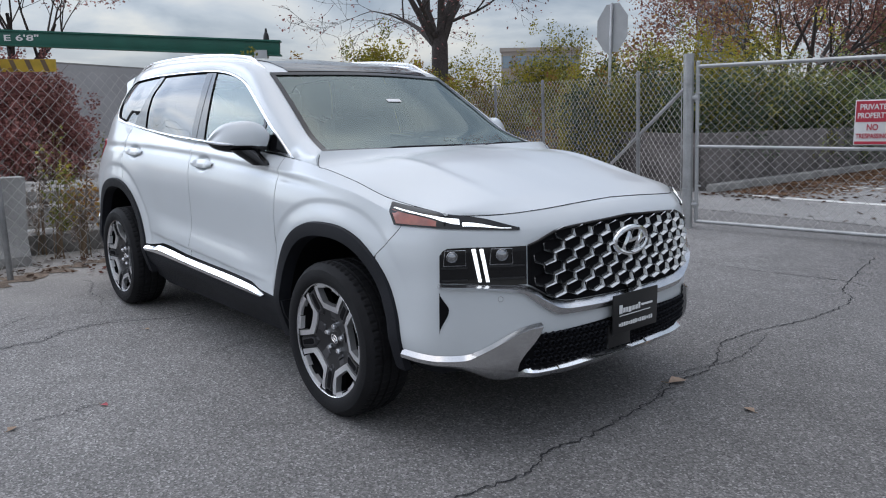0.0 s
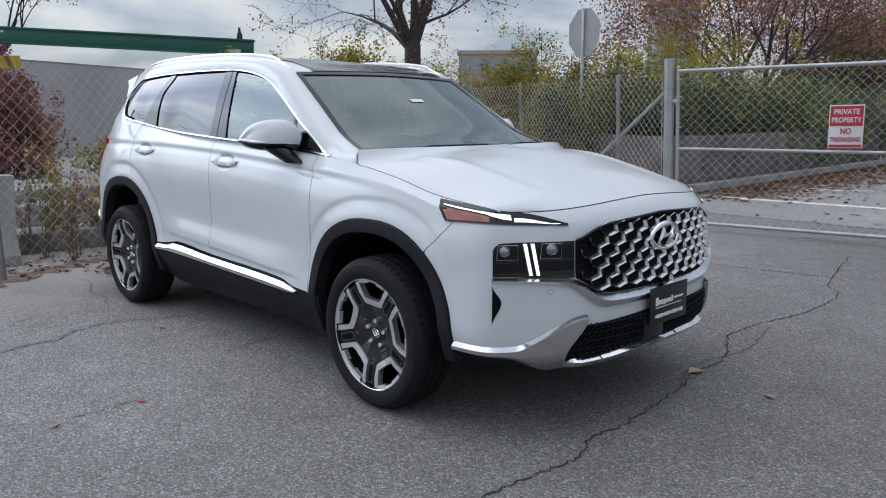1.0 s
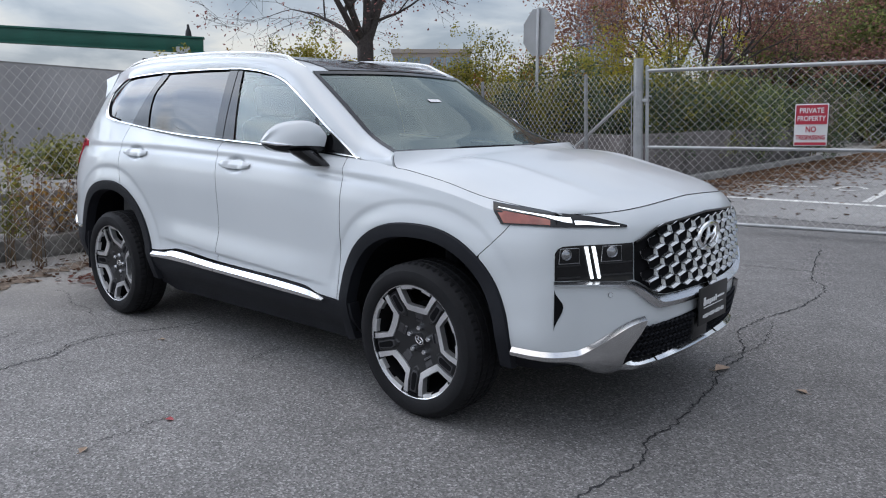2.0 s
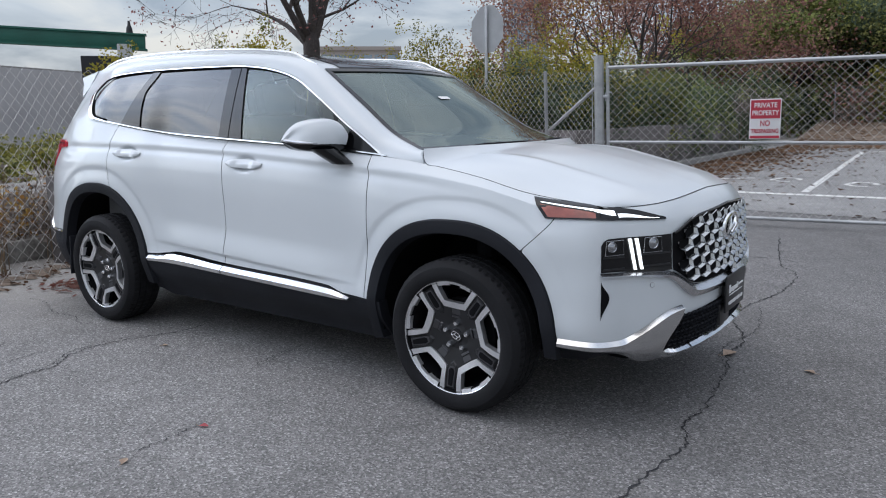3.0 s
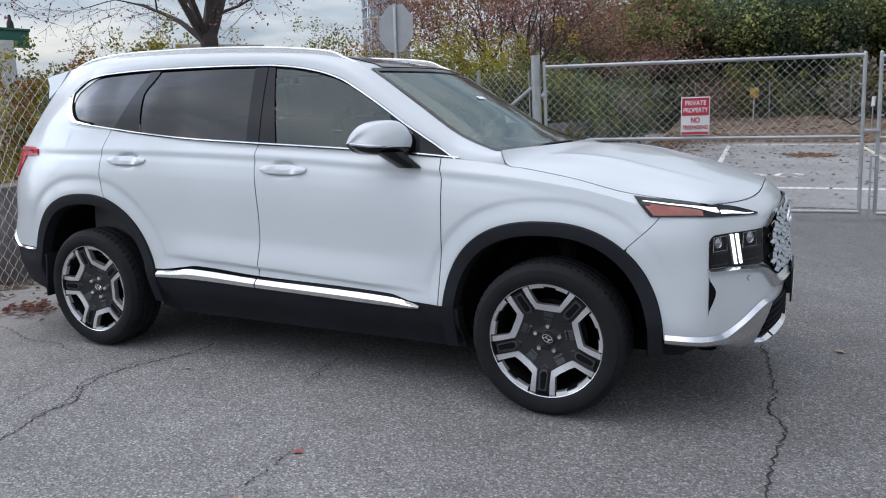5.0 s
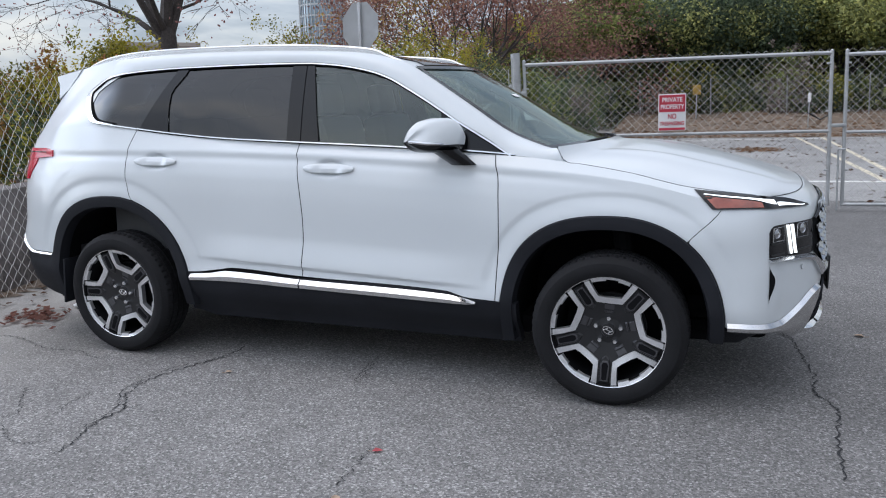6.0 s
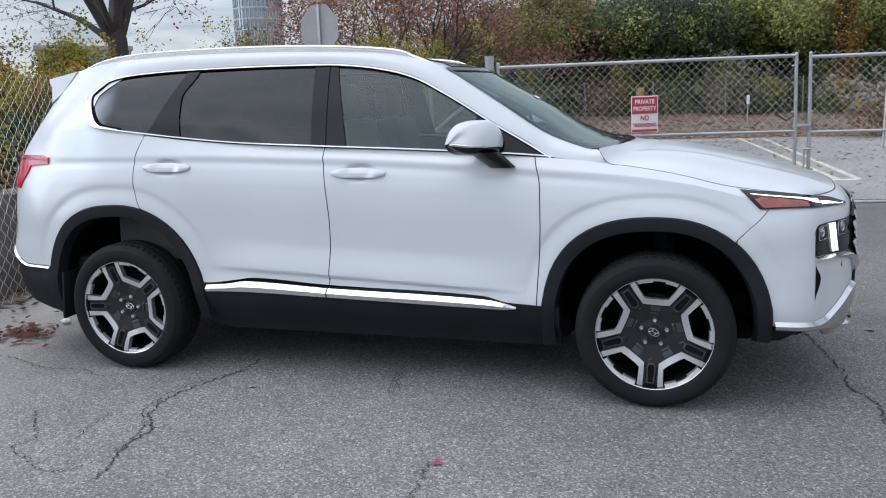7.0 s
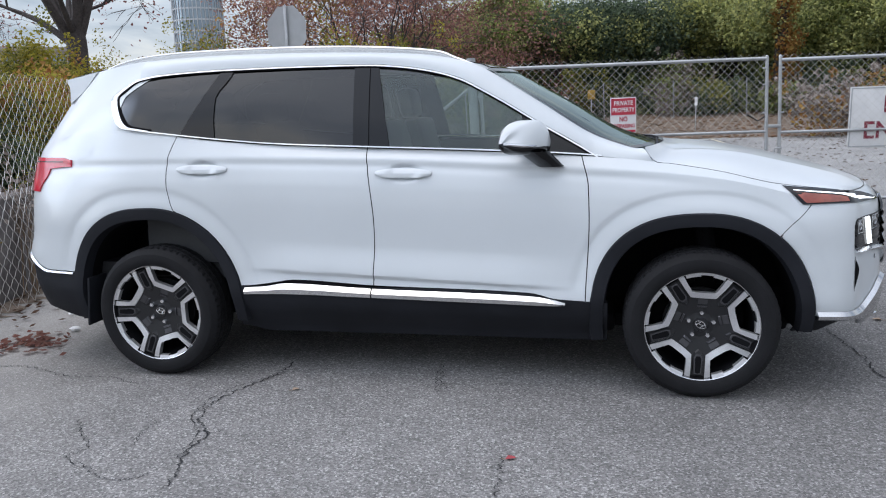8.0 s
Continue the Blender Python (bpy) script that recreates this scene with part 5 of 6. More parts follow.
crack([(-0.78, -1.84), (-0.8, -1.62), (-0.93, -1.43), (-0.95, -1.18), (-0.87, -0.99), (-0.73, -0.82)], .0050, 3)
crack([(0.14, -1.01), (0.1, -0.78), (0.09, -0.58)], .0050, 4)
crack([(0.56, -1.96), (0.55, -1.77), (0.54, -1.65)], .0050, 5)
crack([(-2.44, -0.91), (-2.31, -0.89), (-2.08, -0.95), (-1.93, -1.01), (-1.67, -1.0), (-1.48, -1.06), (-1.4, -1.02)], .0050, 6)
crack([(-0.69, -2.08), (-0.7, -1.98), (-0.76, -1.79), (-0.77, -1.61), (-0.87, -1.48), (-0.92, -1.35), (-0.91, -1.21), (-0.85, -1.04), (-0.76, -0.82), (-0.76, -0.64)], .0085, 7)
crack([(-0.77, -1.61), (-0.72, -1.56)], .0050, 8)
crack([(-1.45, -1.54), (-1.34, -1.67), (-1.21, -1.8), (-1.25, -1.89), (-1.09, -1.97), (-0.98, -2.04), (-0.88, -2.04), (-0.81, -1.98)], .0050, 9)
crack([(-1.07, -1.51), (-1.07, -1.62), (-1.03, -1.76)], .0050, 10)
crack([(0.11, -0.67), (0.13, -0.84), (0.17, -0.95)], .0050, 11)

# painted lines and worn markings of the rear lot
def stripe(a, b, wide, name="painted_line", mat=None):
    a, b = Vector((*a, .0105)), Vector((*b, .0105))
    n = (b - a).normalized().cross(Vector((0, 0, 1))) * wide / 2
    m = Build().grid(lambda u, v: mix(a, b, u) + n * (2 * v - 1), 12, 1)
    thing(name, "worn painted parking line", "road marking", kind="structure", mesh=m.mesh(name, mat or LINE, smooth=False))


stripe((-1.75, 8.95), (4.6, 9.52), .24)
stripe((1.0, 9.6), (.35, 22.5), .12)
stripe((4.30, 9.6), (4.15, 25.0), .12, mat=CREAM)
stripe((4.62, 9.6), (4.95, 25.0), .12, mat=CREAM)
stripe((-2.6, 22.6), (5.0, 23.6), .2)
stripe((-1.6, 10.8), (-.3, 11.9), .14)
for cx, cy in ((.30, 11.8), (1.6, 11.45), (2.25, 11.7), (-1.1, 11.2), (1.4, 22.9)):
    ring = [Vector((cx + .24 * math.cos(a) * (1 if k % 3 else .8), cy + .42 * math.sin(a), .0105)) for k, a in enumerate(np.linspace(0, 2 * math.pi, 14))]
    b = Build()
    for p, q in zip(ring[:-3], ring[1:-2]):
        n = (q - p).normalized().cross(Vector((0, 0, 1))) * .05
        b.add([p - n, p + n, q + n, q - n], [(0, 1, 2, 3)])
    thing("painted_number", "worn white painted ground marking", "road marking", kind="structure", mesh=b.mesh("painted_number", LINE, smooth=False))

# ---- chain-link fences and gates ----
def chainlink(a, b, z0, z1, cell=.10, wire=.0023, seed=0, wave=.0):
    """Woven wire between two feet a and b, from z0 to z1."""
    a, b = Vector((*a, 0)), Vector((*b, 0))
    length = (b - a).length
    d = (b - a) / length
    nrm = Vector((-d.y, d.x, 0))
    half, build = cell / 2, Build()
    rnd = random.Random(seed)
    for k in range(int(length / half)):
        path = []
        j = 0
        z = z0
        while z <= z1 + half:
            odd = (j + k) % 2
            t = (k + odd) * half
            bow = wave * math.sin(t * 2.1 + z * 3) + wave * .5 * math.sin(t * 5.3)
            p = a + d * min(t, length) + nrm * ((.004 if odd else -.004) + bow)
            path.append(tilted(p.x, p.y, min(z, z1 + .02)))
            z += half
            j += 1
        pts, faces = [], []
        for i, p in enumerate(path):
            pts += [p + nrm * wire, p + d * wire * .9 - nrm * wire * .5, p - d * wire * .9 - nrm * wire * .5]
        for i in range(len(path) - 1):
            for q in range(3):
                faces.append((3 * i + q, 3 * i + (q + 1) % 3, 3 * i + 3 + (q + 1) % 3, 3 * i + 3 + q))
        build.add(pts, faces)
    return build


def post(x, y, h, r, sides=14, cap=True):
    b = Build().tube([tilted(x, y, -.02), tilted(x, y, h)], r, sides)
    if cap:
        b.tube([tilted(x, y, h), tilted(x, y, h + r * .5), tilted(x, y, h + r * .9)], [r * 1.06, r * .9, r * .2], sides)
    return b


HINGE, MEET = Vector((-.663, 5.24)), Vector((3.04, 5.872))
gdir = (MEET - HINGE).normalized()
gate_post = thing("gate_post", "thick galvanised steel gate post", "post")
part("post_tube", post(-.60, 5.25, 1.99, .058, 20, False), STEEL, gate_post)
for z in (.45, .95, 1.60, 1.66):
    part("post_band", Build().tube([tilted(-.60, 5.25, z - .012), tilted(-.60, 5.25, z + .012)], .067, 20), STEEL, gate_post)


def gate(name, p, q, sign_end, label):
    g = thing(name, label, "gate", group="chain-link gates")
    d = (q - p).normalized()
    P = lambda t, z: tilted(p.x + d.x * t, p.y + d.y * t, z)
    L = (q - p).length
    zt0, zt1 = 1.845, 1.868
    zm0, zm1 = .950, .965
    r = .0215
    part("top_rail", Build().tube([P(0, zt0), P(L, zt1)], r, 12), STEEL, g)
    part("middle_rail", Build().tube([P(0, zm0), P(L, zm1)], r * .85, 12), STEEL, g)
    part("bottom_rail", Build().tube([P(0, .085), P(L, .10)], r, 12), STEEL, g)
    for t in (0, L):
        part("stile", Build().tube([P(t, .07), P(t, zt0 + .05)], r, 12).tube([P(t, zt0 + .05), P(t, zt0 + .065)], [r, r * .3], 12), STEEL, g)
    for z in (.5, 1.2, 1.55, 1.75):
        for t in (.02, L - .02):
            part("tension_band", Build().box(P(t, z), (.06, .035, .02), bevel=.004), STEEL, g)
    a, b = P(.01, 0), P(L - .01, 0)
    part("wire_mesh", chainlink((a.x, a.y), (b.x, b.y), .075, 1.895), WIRE, g)
    return g, P


g1, P1 = gate("gate_leaf", HINGE + gdir * .17, MEET, 0, "galvanised chain-link gate leaf, closed, with a red sign")
for z in (.28, 1.50):
    part("hinge", Build().box(P1(-.05, z), (.15, .05, .045), bevel=.008).tube([P1(-.02, z - .05), P1(-.02, z + .05)], .016, 8), STEEL, g1)
G2 = MEET + gdir * .165
gate("gate_leaf", G2, G2 + Vector((.995, .10)).normalized() * 3.4, 0, "galvanised chain-link gate leaf with a white sign")
latch = thing("gate_latch", "galvanised latch and drop rod between the gate leaves", "latch")
mid = P1((MEET - HINGE).length - .09, 0)
part("fork_latch", Build().box(tilted(mid.x, mid.y, 1.03), (.20, .05, .04), bevel=.008), STEEL, latch)
part("drop_rod", Build().tube([tilted(mid.x + .02, mid.y - .04, .02), tilted(mid.x + .02, mid.y - .04, .75)], .011, 8).tube([tilted(mid.x + .02, mid.y - .04, .75), tilted(mid.x + .10, mid.y - .04, .75)], .011, 8), STEEL, latch)
part("chain", Build().tube([P1(3.35, 1.18), P1(3.48, 1.10), P1(3.60, 1.17)], .009, 6), GUNMETAL, latch)
post2 = thing("gate_post", "galvanised steel gate post", "post")
far_end = G2 + Vector((.995, .10)).normalized() * 3.55
part("post_tube", post(far_end.x, far_end.y, 2.0, .05, 16), STEEL, post2)


def fence(name, pts, h, label, spacing=2.6, thin=.024, first=True, wave=.01, cell=.10, rail=False, wire=.0023, stops=()):
    f = thing(name, label, "fence")
    for i, (a, b) in enumerate(zip(pts[:-1], pts[1:])):
        a, b = Vector(a), Vector(b)
        n = max(1, round((b - a).length / spacing))
        steps = [k / n for k in range(0 if (i or first) else 1, n + (i == len(pts) - 2))] if not stops else stops
        for k in steps:
            p = a + (b - a) * k
            part("fence_post", post(p.x, p.y, h + .03, thin, 10), OLDSTEEL, f)
        part("wire_mesh", chainlink(a, b, .02, h, cell, wire, i, wave), WIRE, f)
        if rail:
            part("top_rail", Build().tube([tilted(a.x, a.y, h), tilted(b.x, b.y, h)], .018, 8), STEEL, f)
    return f


CORNER = (-5.4, 6.9)
back_fence = fence("back_fence", [(-.68, 5.26), CORNER], 1.80, "galvanised chain-link fence overgrown with shrubs", stops=(.17, .66, 1.0))
part("brace", Build().tube([tilted(-.66, 5.26, 1.60), tilted(-2.55, 5.95, .35)], .021, 10), STEEL, back_fence)
part("tension_bar", Build().tube([tilted(-.70, 5.27, .05), tilted(-.70, 5.27, 1.8)], .006, 6), STEEL, back_fence)
fence("side_fence", [(-1.6, -4.4), (-2.86, -1.37), (-4.05, 2.8), CORNER], 1.72, "sagging chain-link fence beside weeds", wave=.03, cell=.112, stops=(0,), wire=.0022)

# gate signs
def sign_text(body, size, mat, parent, at, turn, name="lettering", wide=None):
    c = bpy.data.curves.new(name, "FONT")
    c.body, c.size, c.align_x, c.align_y, c.extrude = body, size, "CENTER", "CENTER", .001
    c.offset = size * .018
    ob = new(name, c)
    dg = bpy.context.evaluated_depsgraph_get()
    me = bpy.data.meshes.new_from_object(ob.evaluated_get(dg))
    bpy.data.objects.remove(ob)
    me.materials.clear()
    me.materials.append(mat)
    xs = [v.co.x for v in me.vertices]
    k = wide / (max(xs) - min(xs)) if wide else 1
    o = part(name, me, None, parent)
    o.matrix_local = Matrix.Translation(at) @ turn @ pose(0, 0, 0, 90) @ Matrix.Diagonal((k, 1, 1, 1))
    return o


gate_turn = Matrix.Rotation(math.atan2(gdir.y, gdir.x), 4, "Z")
sc = Vector((1.225, 5.515, 1.222))
warning = thing("warning_sign", "red and white private property sign on the gate", "sign")
lean = Matrix.Rotation(radians(-1.0), 3, "Y")
to_gate = lambda a, b, c: sc + gate_turn.to_3x3() @ lean @ Vector((a, b, c))
part("sign_board", Build().box(sc, (.325, .006, .445), gate_turn.to_3x3() @ lean, .002), SIGNWHITE, warning)
part("red_panel", Build().box(to_gate(0, -.006, .108), (.305, .004, .205), gate_turn.to_3x3() @ lean), SIGNRED, warning)
part("red_panel", Build().box(to_gate(0, -.006, -.200), (.305, .004, .028), gate_turn.to_3x3() @ lean), SIGNRED, warning)
tt = gate_turn @ lean.to_4x4()
sign_text("PRIVATE", .075, SIGNWHITE, warning, to_gate(0, -.010, .150), tt, wide=.235)
sign_text("PROPERTY", .075, SIGNWHITE, warning, to_gate(0, -.010, .066), tt, wide=.275)
sign_text("NO", .085, SIGNRED, warning, to_gate(0, -.008, -.050), tt, wide=.10)
sign_text("TRESPASSING", .065, SIGNRED, warning, to_gate(0, -.008, -.135), tt, wide=.285)

entry = thing("entry_sign", "large white sign with dark red lettering on the gate", "sign")
ec = Vector((4.46, 6.045, 1.105))
eturn = Matrix.Rotation(math.atan2(.10, .995), 4, "Z")
to_e = lambda a, b, c: ec + eturn.to_3x3() @ Vector((a, b, c))
part("sign_board", Build().box(ec, (.92, .008, .76), eturn.to_3x3(), .002), SIGNWHITE, entry)
edge_b = Build()
for c, s in (((0, -.007, .36), (.90, .004, .012)), ((0, -.007, -.36), (.90, .004, .012)), ((-.44, -.007, 0), (.012, .004, .73)), ((.44, -.007, 0), (.012, .004, .73))):
    edge_b.box(to_e(*c), s, eturn.to_3x3())
part("sign_edge", edge_b, SIGNBACK, entry)
sign_text("EN", .30, MAROON, entry, to_e(-.10, -.008, -.17), eturn, wide=.34)
part("letter_bar", Build().box(to_e(-.02, -.008, .16), (.05, .004, .21), eturn.to_3x3()), MAROON, entry)

# ---- things behind the fences ----
stop_sign = thing("stop_sign", "octagonal road sign seen from its grey back on a steel post", "sign")
sx, sy, sz = -4.80, 9.25, 2.90
octa = [(.475 * math.cos(math.pi / 8 + k * math.pi / 4), .475 * math.sin(math.pi / 8 + k * math.pi / 4)) for k in range(8)]
yaw = radians(-14)
part("sign_plate", Build().prism(octa, .006, lambda a, b, d: Vector((sx + a * math.cos(yaw) + .03 * math.sin(yaw), sy + a * math.sin(yaw) + .04 + d, sz + b))), SIGNBACK, stop_sign)
part("sign_post", Build().box((sx, sy, 1.65), (.055, .03, 3.4), bevel=.004), STEEL, stop_sign)

bar = thing("clearance_bar", "green steel height clearance bar with white lettering", "height bar")
b0, b1 = Vector((-9.15, 4.72, 2.61)), Vector((-14.2, -2.2, 2.95))
bd = (b1 - b0).normalized()
byaw = math.atan2(bd.y, bd.x)
bturn = Matrix.Rotation(byaw, 3, "Z")
bpitch = bturn @ Matrix.Rotation(-math.asin(bd.z), 3, "Y")
bl = (b1 - b0).length
part("beam", Build().box((b0 + b1) / 2, (bl, .16, .25), bpitch, .012).box((b0 + b1) / 2 + Vector((0, 0, .13)), (bl + .05, .22, .03), bpitch).box((b0 + b1) / 2 - Vector((0, 0, .13)), (bl + .05, .22, .03), bpitch), GREEN, bar)
part("beam_post", Build().box(b0 + bd * .35 - Vector((0, 0, 1.35)), (.24, .24, 2.6), bturn, .01), SIGNBACK, bar)
part("finial", Build().tube([b0 + bd * .25 + Vector((0, 0, .14)), b0 + bd * .25 + Vector((0, 0, .24)), b0 + bd * .25 + Vector((0, 0, .28)), b0 + bd * .25 + Vector((0, 0, .36))], [.06, .05, .03, .02], 10), GUNMETAL, bar)
sign_text("E 6'8\"", .15, SIGNWHITE, bar, b0 + bd * 4.72 + Vector((-bd.y, bd.x, 0)) * .088, Matrix.Rotation(byaw + math.pi, 4, "Z"), wide=.62)
box_sign = thing("meter_box", "dark grey metal cabinet on the bar's post", "cabinet")
part("cabinet_body", Build().box((-9.85, 4.28, 2.13), (.66, .4, .50), bturn, .02), GUNMETAL, box_sign)
part("cabinet_post", Build().tube([(-9.85, 4.28, 0), (-9.85, 4.28, 1.92)], .05, 8), STEEL, box_sign)
hazard = thing("striped_board", "yellow and dark striped warning board", "barrier")
hc = Vector((-13.2, .55, 2.36))
part("board", Build().box(hc, (2.5, .05, .24), bturn), YELLOW, hazard)
for k in range(8):
    q = Build().prism([(-.04 + k * .30 - 1.1, -.11), (.05 + k * .30 - 1.1, -.11), (.13 + k * .30 - 1.1, .11), (.04 + k * .30 - 1.1, .11)], .008, lambda a, b, d: hc + bturn @ Vector((a, .03 + d, b)))
    part("stripe", q, TWIG, hazard)
part("board_post", Build().tube([hc + Vector((0, 0, -2.4)), hc], .05, 8), STEEL, hazard)

# concrete: low walls and barriers
def low_wall(name, a, b, h, thick, label, mat=CONCRETE, cap=.0):
    a, b = Vector((*a, 0)), Vector((*b, 0))
    n = max(1, int((b - a).length / 3.0))
    w = thing(name, label, "wall", kind="structure")
    ang = math.atan2((b - a).y, (b - a).x)
    t = Matrix.Rotation(ang, 3, "Z")
    for k in range(n):
        c = a + (b - a) * ((k + .5) / n)
        part("wall_panel", Build().box(c + Vector((0, 0, h / 2 - .03)), ((b - a).length / n - .012, thick, h + .06), t, .015), mat, w)
    return w


low_wall("wall_back", (-8.5, 10.2), (-2.75, 8.95), .98, .2, "low dark weathered concrete wall behind the fence", SHADEWALL)
# the wall's shade is in its dark material
low_wall("wall_side", (-2.75, 9.1), (-3.0, 21.0), .98, .2, "low stained concrete wall beside the lot, darkened for shade", SHADEWALL)
low_wall("wall_curb", (-2.45, 9.0), (-2.6, 21.0), .14, .2, "weathered concrete kerb")
low_wall("wall_low", (-3.56, -.05), (-4.75, 3.9), .80, .25, "low dark stained concrete wall behind the fence", SHADEWALL)
barrier = thing("concrete_block", "weathered concrete barrier block behind the fence", "barrier")
bprof = [(-.30, 0), (-.30, .10), (-.16, .28), (-.12, .88), (.12, .88), (.16, .28), (.30, .10), (.30, 0)]
part("block_body", Build().prism(bprof, 2.2, lambda a, b, d: Vector((-3.70 + a * .9 - d * .05, -1.06 - d + (b - .4) * .06, b * .91))), CONCRETE, barrier)
low_wall("wall_ledge", (-4.2, .2), (-4.3, -2.6), .20, .5, "broken concrete kerb among weeds", WEATHERED)
low_wall("wall_step", (-5.2, 1.6), (-5.9, -3.4), .34, .6, "cracked concrete step behind the fence", WEATHERED)
low_wall("wall_strip", (-6.5, 3.0), (-8.6, -5), .42, 1.8, "weathered concrete strip behind the fence", WEATHERED)
grey_wall = thing("grey_building", "long grey flat-roofed building wall far behind the fence", "building")
part("wall", Build().box((-24.5, 9.0, 1.5), (.4, 30, 3.0), Matrix.Rotation(radians(24), 3, "Z")), GREYWALL, grey_wall)
part("roof", Build().box((-24.7, 9.0, 3.03), (.7, 30.2, .06), Matrix.Rotation(radians(24), 3, "Z")), CONCRETE, grey_wall)

# ---- plants ----
def leaves(build, centre, radius, count, size, rnd, hollow=.45, flat=1.0):
    """Leaf blades scattered in a clump."""
    cx, cy, cz = centre
    rx, ry, rz = radius
    for _ in range(count):
        while True:
            a, b, c = rnd.uniform(-1, 1), rnd.uniform(-1, 1), rnd.uniform(-1, 1)
            q = a * a + b * b + c * c
            if hollow * hollow * rnd.random() < q < 1:
                break
        p = Vector((cx + a * rx, cy + b * ry, cz + c * rz))
        up = Vector((rnd.gauss(0, .6), rnd.gauss(0, .6) - .25, rnd.gauss(0, .6) + .75)).normalized()
        e = up.cross(Vector((rnd.gauss(0, 1), rnd.gauss(0, 1), rnd.gauss(0, .5)))).normalized()
        f = up.cross(e)
        s = size * rnd.uniform(.6, 1.3)
        tip, w = e * s, f * s * .34
        k = len(build.v)
        build.v += [tuple(p - tip * .5), tuple(p + w), tuple(p + tip * .5 + e.cross(f) * s * .12), tuple(p - w)]
        build.f.append((k, k + 1, k + 2, k + 3))


def limb(build, a, d, length, radius, depth, rnd, ends, spread=.6, droop=0.0, kids=3):
    """A branch that forks and thins."""
    pts, r = [Vector(a)], [radius]
    n = 4
    d = Vector(d).normalized()
    for i in range(n):
        d = (d + Vector((rnd.gauss(0, .10), rnd.gauss(0, .10), rnd.gauss(0, .08) - droop * .06))).normalized()
        pts.append(pts[-1] + d * length / n)
        r.append(radius * (1 - .55 * (i + 1) / n))
    build.tube(pts, r, 7 if radius > .05 else (5 if radius > .015 else 3), depth == 0)
    ends.append((pts[-1], depth))
    if depth == 0:
        return
    for k in range(kids):
        i = rnd.choice((2, 3, 4, 4))
        side = Vector((rnd.gauss(0, 1), rnd.gauss(0, 1), rnd.gauss(0.12, .6))).normalized()
        nd = (d + side * spread * rnd.uniform(.7, 1.4)).normalized()
        limb(build, pts[i], nd, length * rnd.uniform(.55, .82), max(r[i] * rnd.uniform(.5, .72), .0055), depth - 1, rnd, ends, spread, droop, kids)


def tree(name, at, h, trunk_r, limbs, mat, label, seed, leaf=.10, per=30, clump=.5, depth=3, lean=(0, 0), fork=.35, length=None, droop=0.0, kids=3, spread=.6, bark=BARK, rise=(.7, 1.9)):
    rnd = random.Random(seed)
    t = thing(name, label, "tree")
    x, y = at
    wood, ends = Build(), []
    fork_z = h * fork
    wood.tube([(x, y, -.05), (x, y, .15), (x + lean[0] * .5, y + lean[1] * .5, fork_z * .5), (x + lean[0], y + lean[1], fork_z), (x + lean[0], y + lean[1], fork_z * 1.12)], [trunk_r * 1.35, trunk_r * 1.1, trunk_r, trunk_r * .95, trunk_r * .6], 12)
    for k in range(limbs):
        a = 2 * math.pi * (k + rnd.uniform(-.2, .2)) / limbs
        up = rnd.uniform(*rise)
        d = Vector((math.cos(a), math.sin(a), up))
        limb(wood, (x + lean[0], y + lean[1], fork_z * rnd.uniform(.9, 1.08)), d, length or h * .34, trunk_r * min(.62, .24 + .16 * up) * rnd.uniform(.85, 1.1), depth, rnd, ends, spread, droop, kids)
    part("trunk", wood, bark, t)
    crown = Build()
    for p, dep in ends:
        if dep <= 1:
            leaves(crown, p, (clump, clump, clump * .75), per, leaf, rnd, .1)
    if crown.v:
        part("crown", crown, mat, t, smooth=False)
    return t


def bush(name, at, size, mats, label, seed, count=2600, leaf=.09, lumps=9, base=0.0):
    rnd = random.Random(seed)
    t = thing(name, label, "shrub")
    x, y = at
    stems = Build()
    builds = [Build() for _ in mats]
    for k in range(lumps):
        a, r = rnd.uniform(0, 2 * math.pi), math.sqrt(rnd.random()) * .72
        cx, cy = x + math.cos(a) * r * size[0], y + math.sin(a) * r * size[1]
        cz = base + size[2] * rnd.uniform(.25, .80) * (1.08 - .35 * r)
        rad = rnd.uniform(.30, .5)
        stems.tube([(x + (cx - x) * .5, y + (cy - y) * .5, -.05), (cx, cy, cz)], [.022, .008], 5)
        for i in range(3):
            stems.tube([(cx, cy, cz), (cx + rnd.gauss(0, .3) * size[0] * .6, cy + rnd.gauss(0, .3) * size[1] * .6, cz + rnd.uniform(.1, .34) * size[2])], [.008, .003], 3)
        leaves(builds[k % len(mats)], (cx, cy, cz), (size[0] * rad, size[1] * rad, size[2] * rad * .8), count // lumps, leaf, rnd, .5)
        for i in range(5):
            q = (cx + rnd.gauss(0, .33) * size[0], cy + rnd.gauss(0, .33) * size[1], cz + rnd.uniform(-.1, .40) * size[2])
            leaves(builds[rnd.randrange(len(mats))], q, (.16, .16, .22), count // lumps // 14, leaf, rnd, .1)
    part("branch", stems, TWIG, t)
    for b, m in zip(builds, mats):
        part("foliage", b, m, t, smooth=False)
    return t


# the big half-bare tree
tree("bare_tree", (-8.39, 8.11), 8.0, .185, 10, PINK, "half-bare dark-limbed tree with few pinkish leaves", 19, leaf=.07, per=2, clump=.4, depth=5, fork=.35, length=1.8, droop=.2, kids=3, spread=.80, rise=(.6, 3.2))
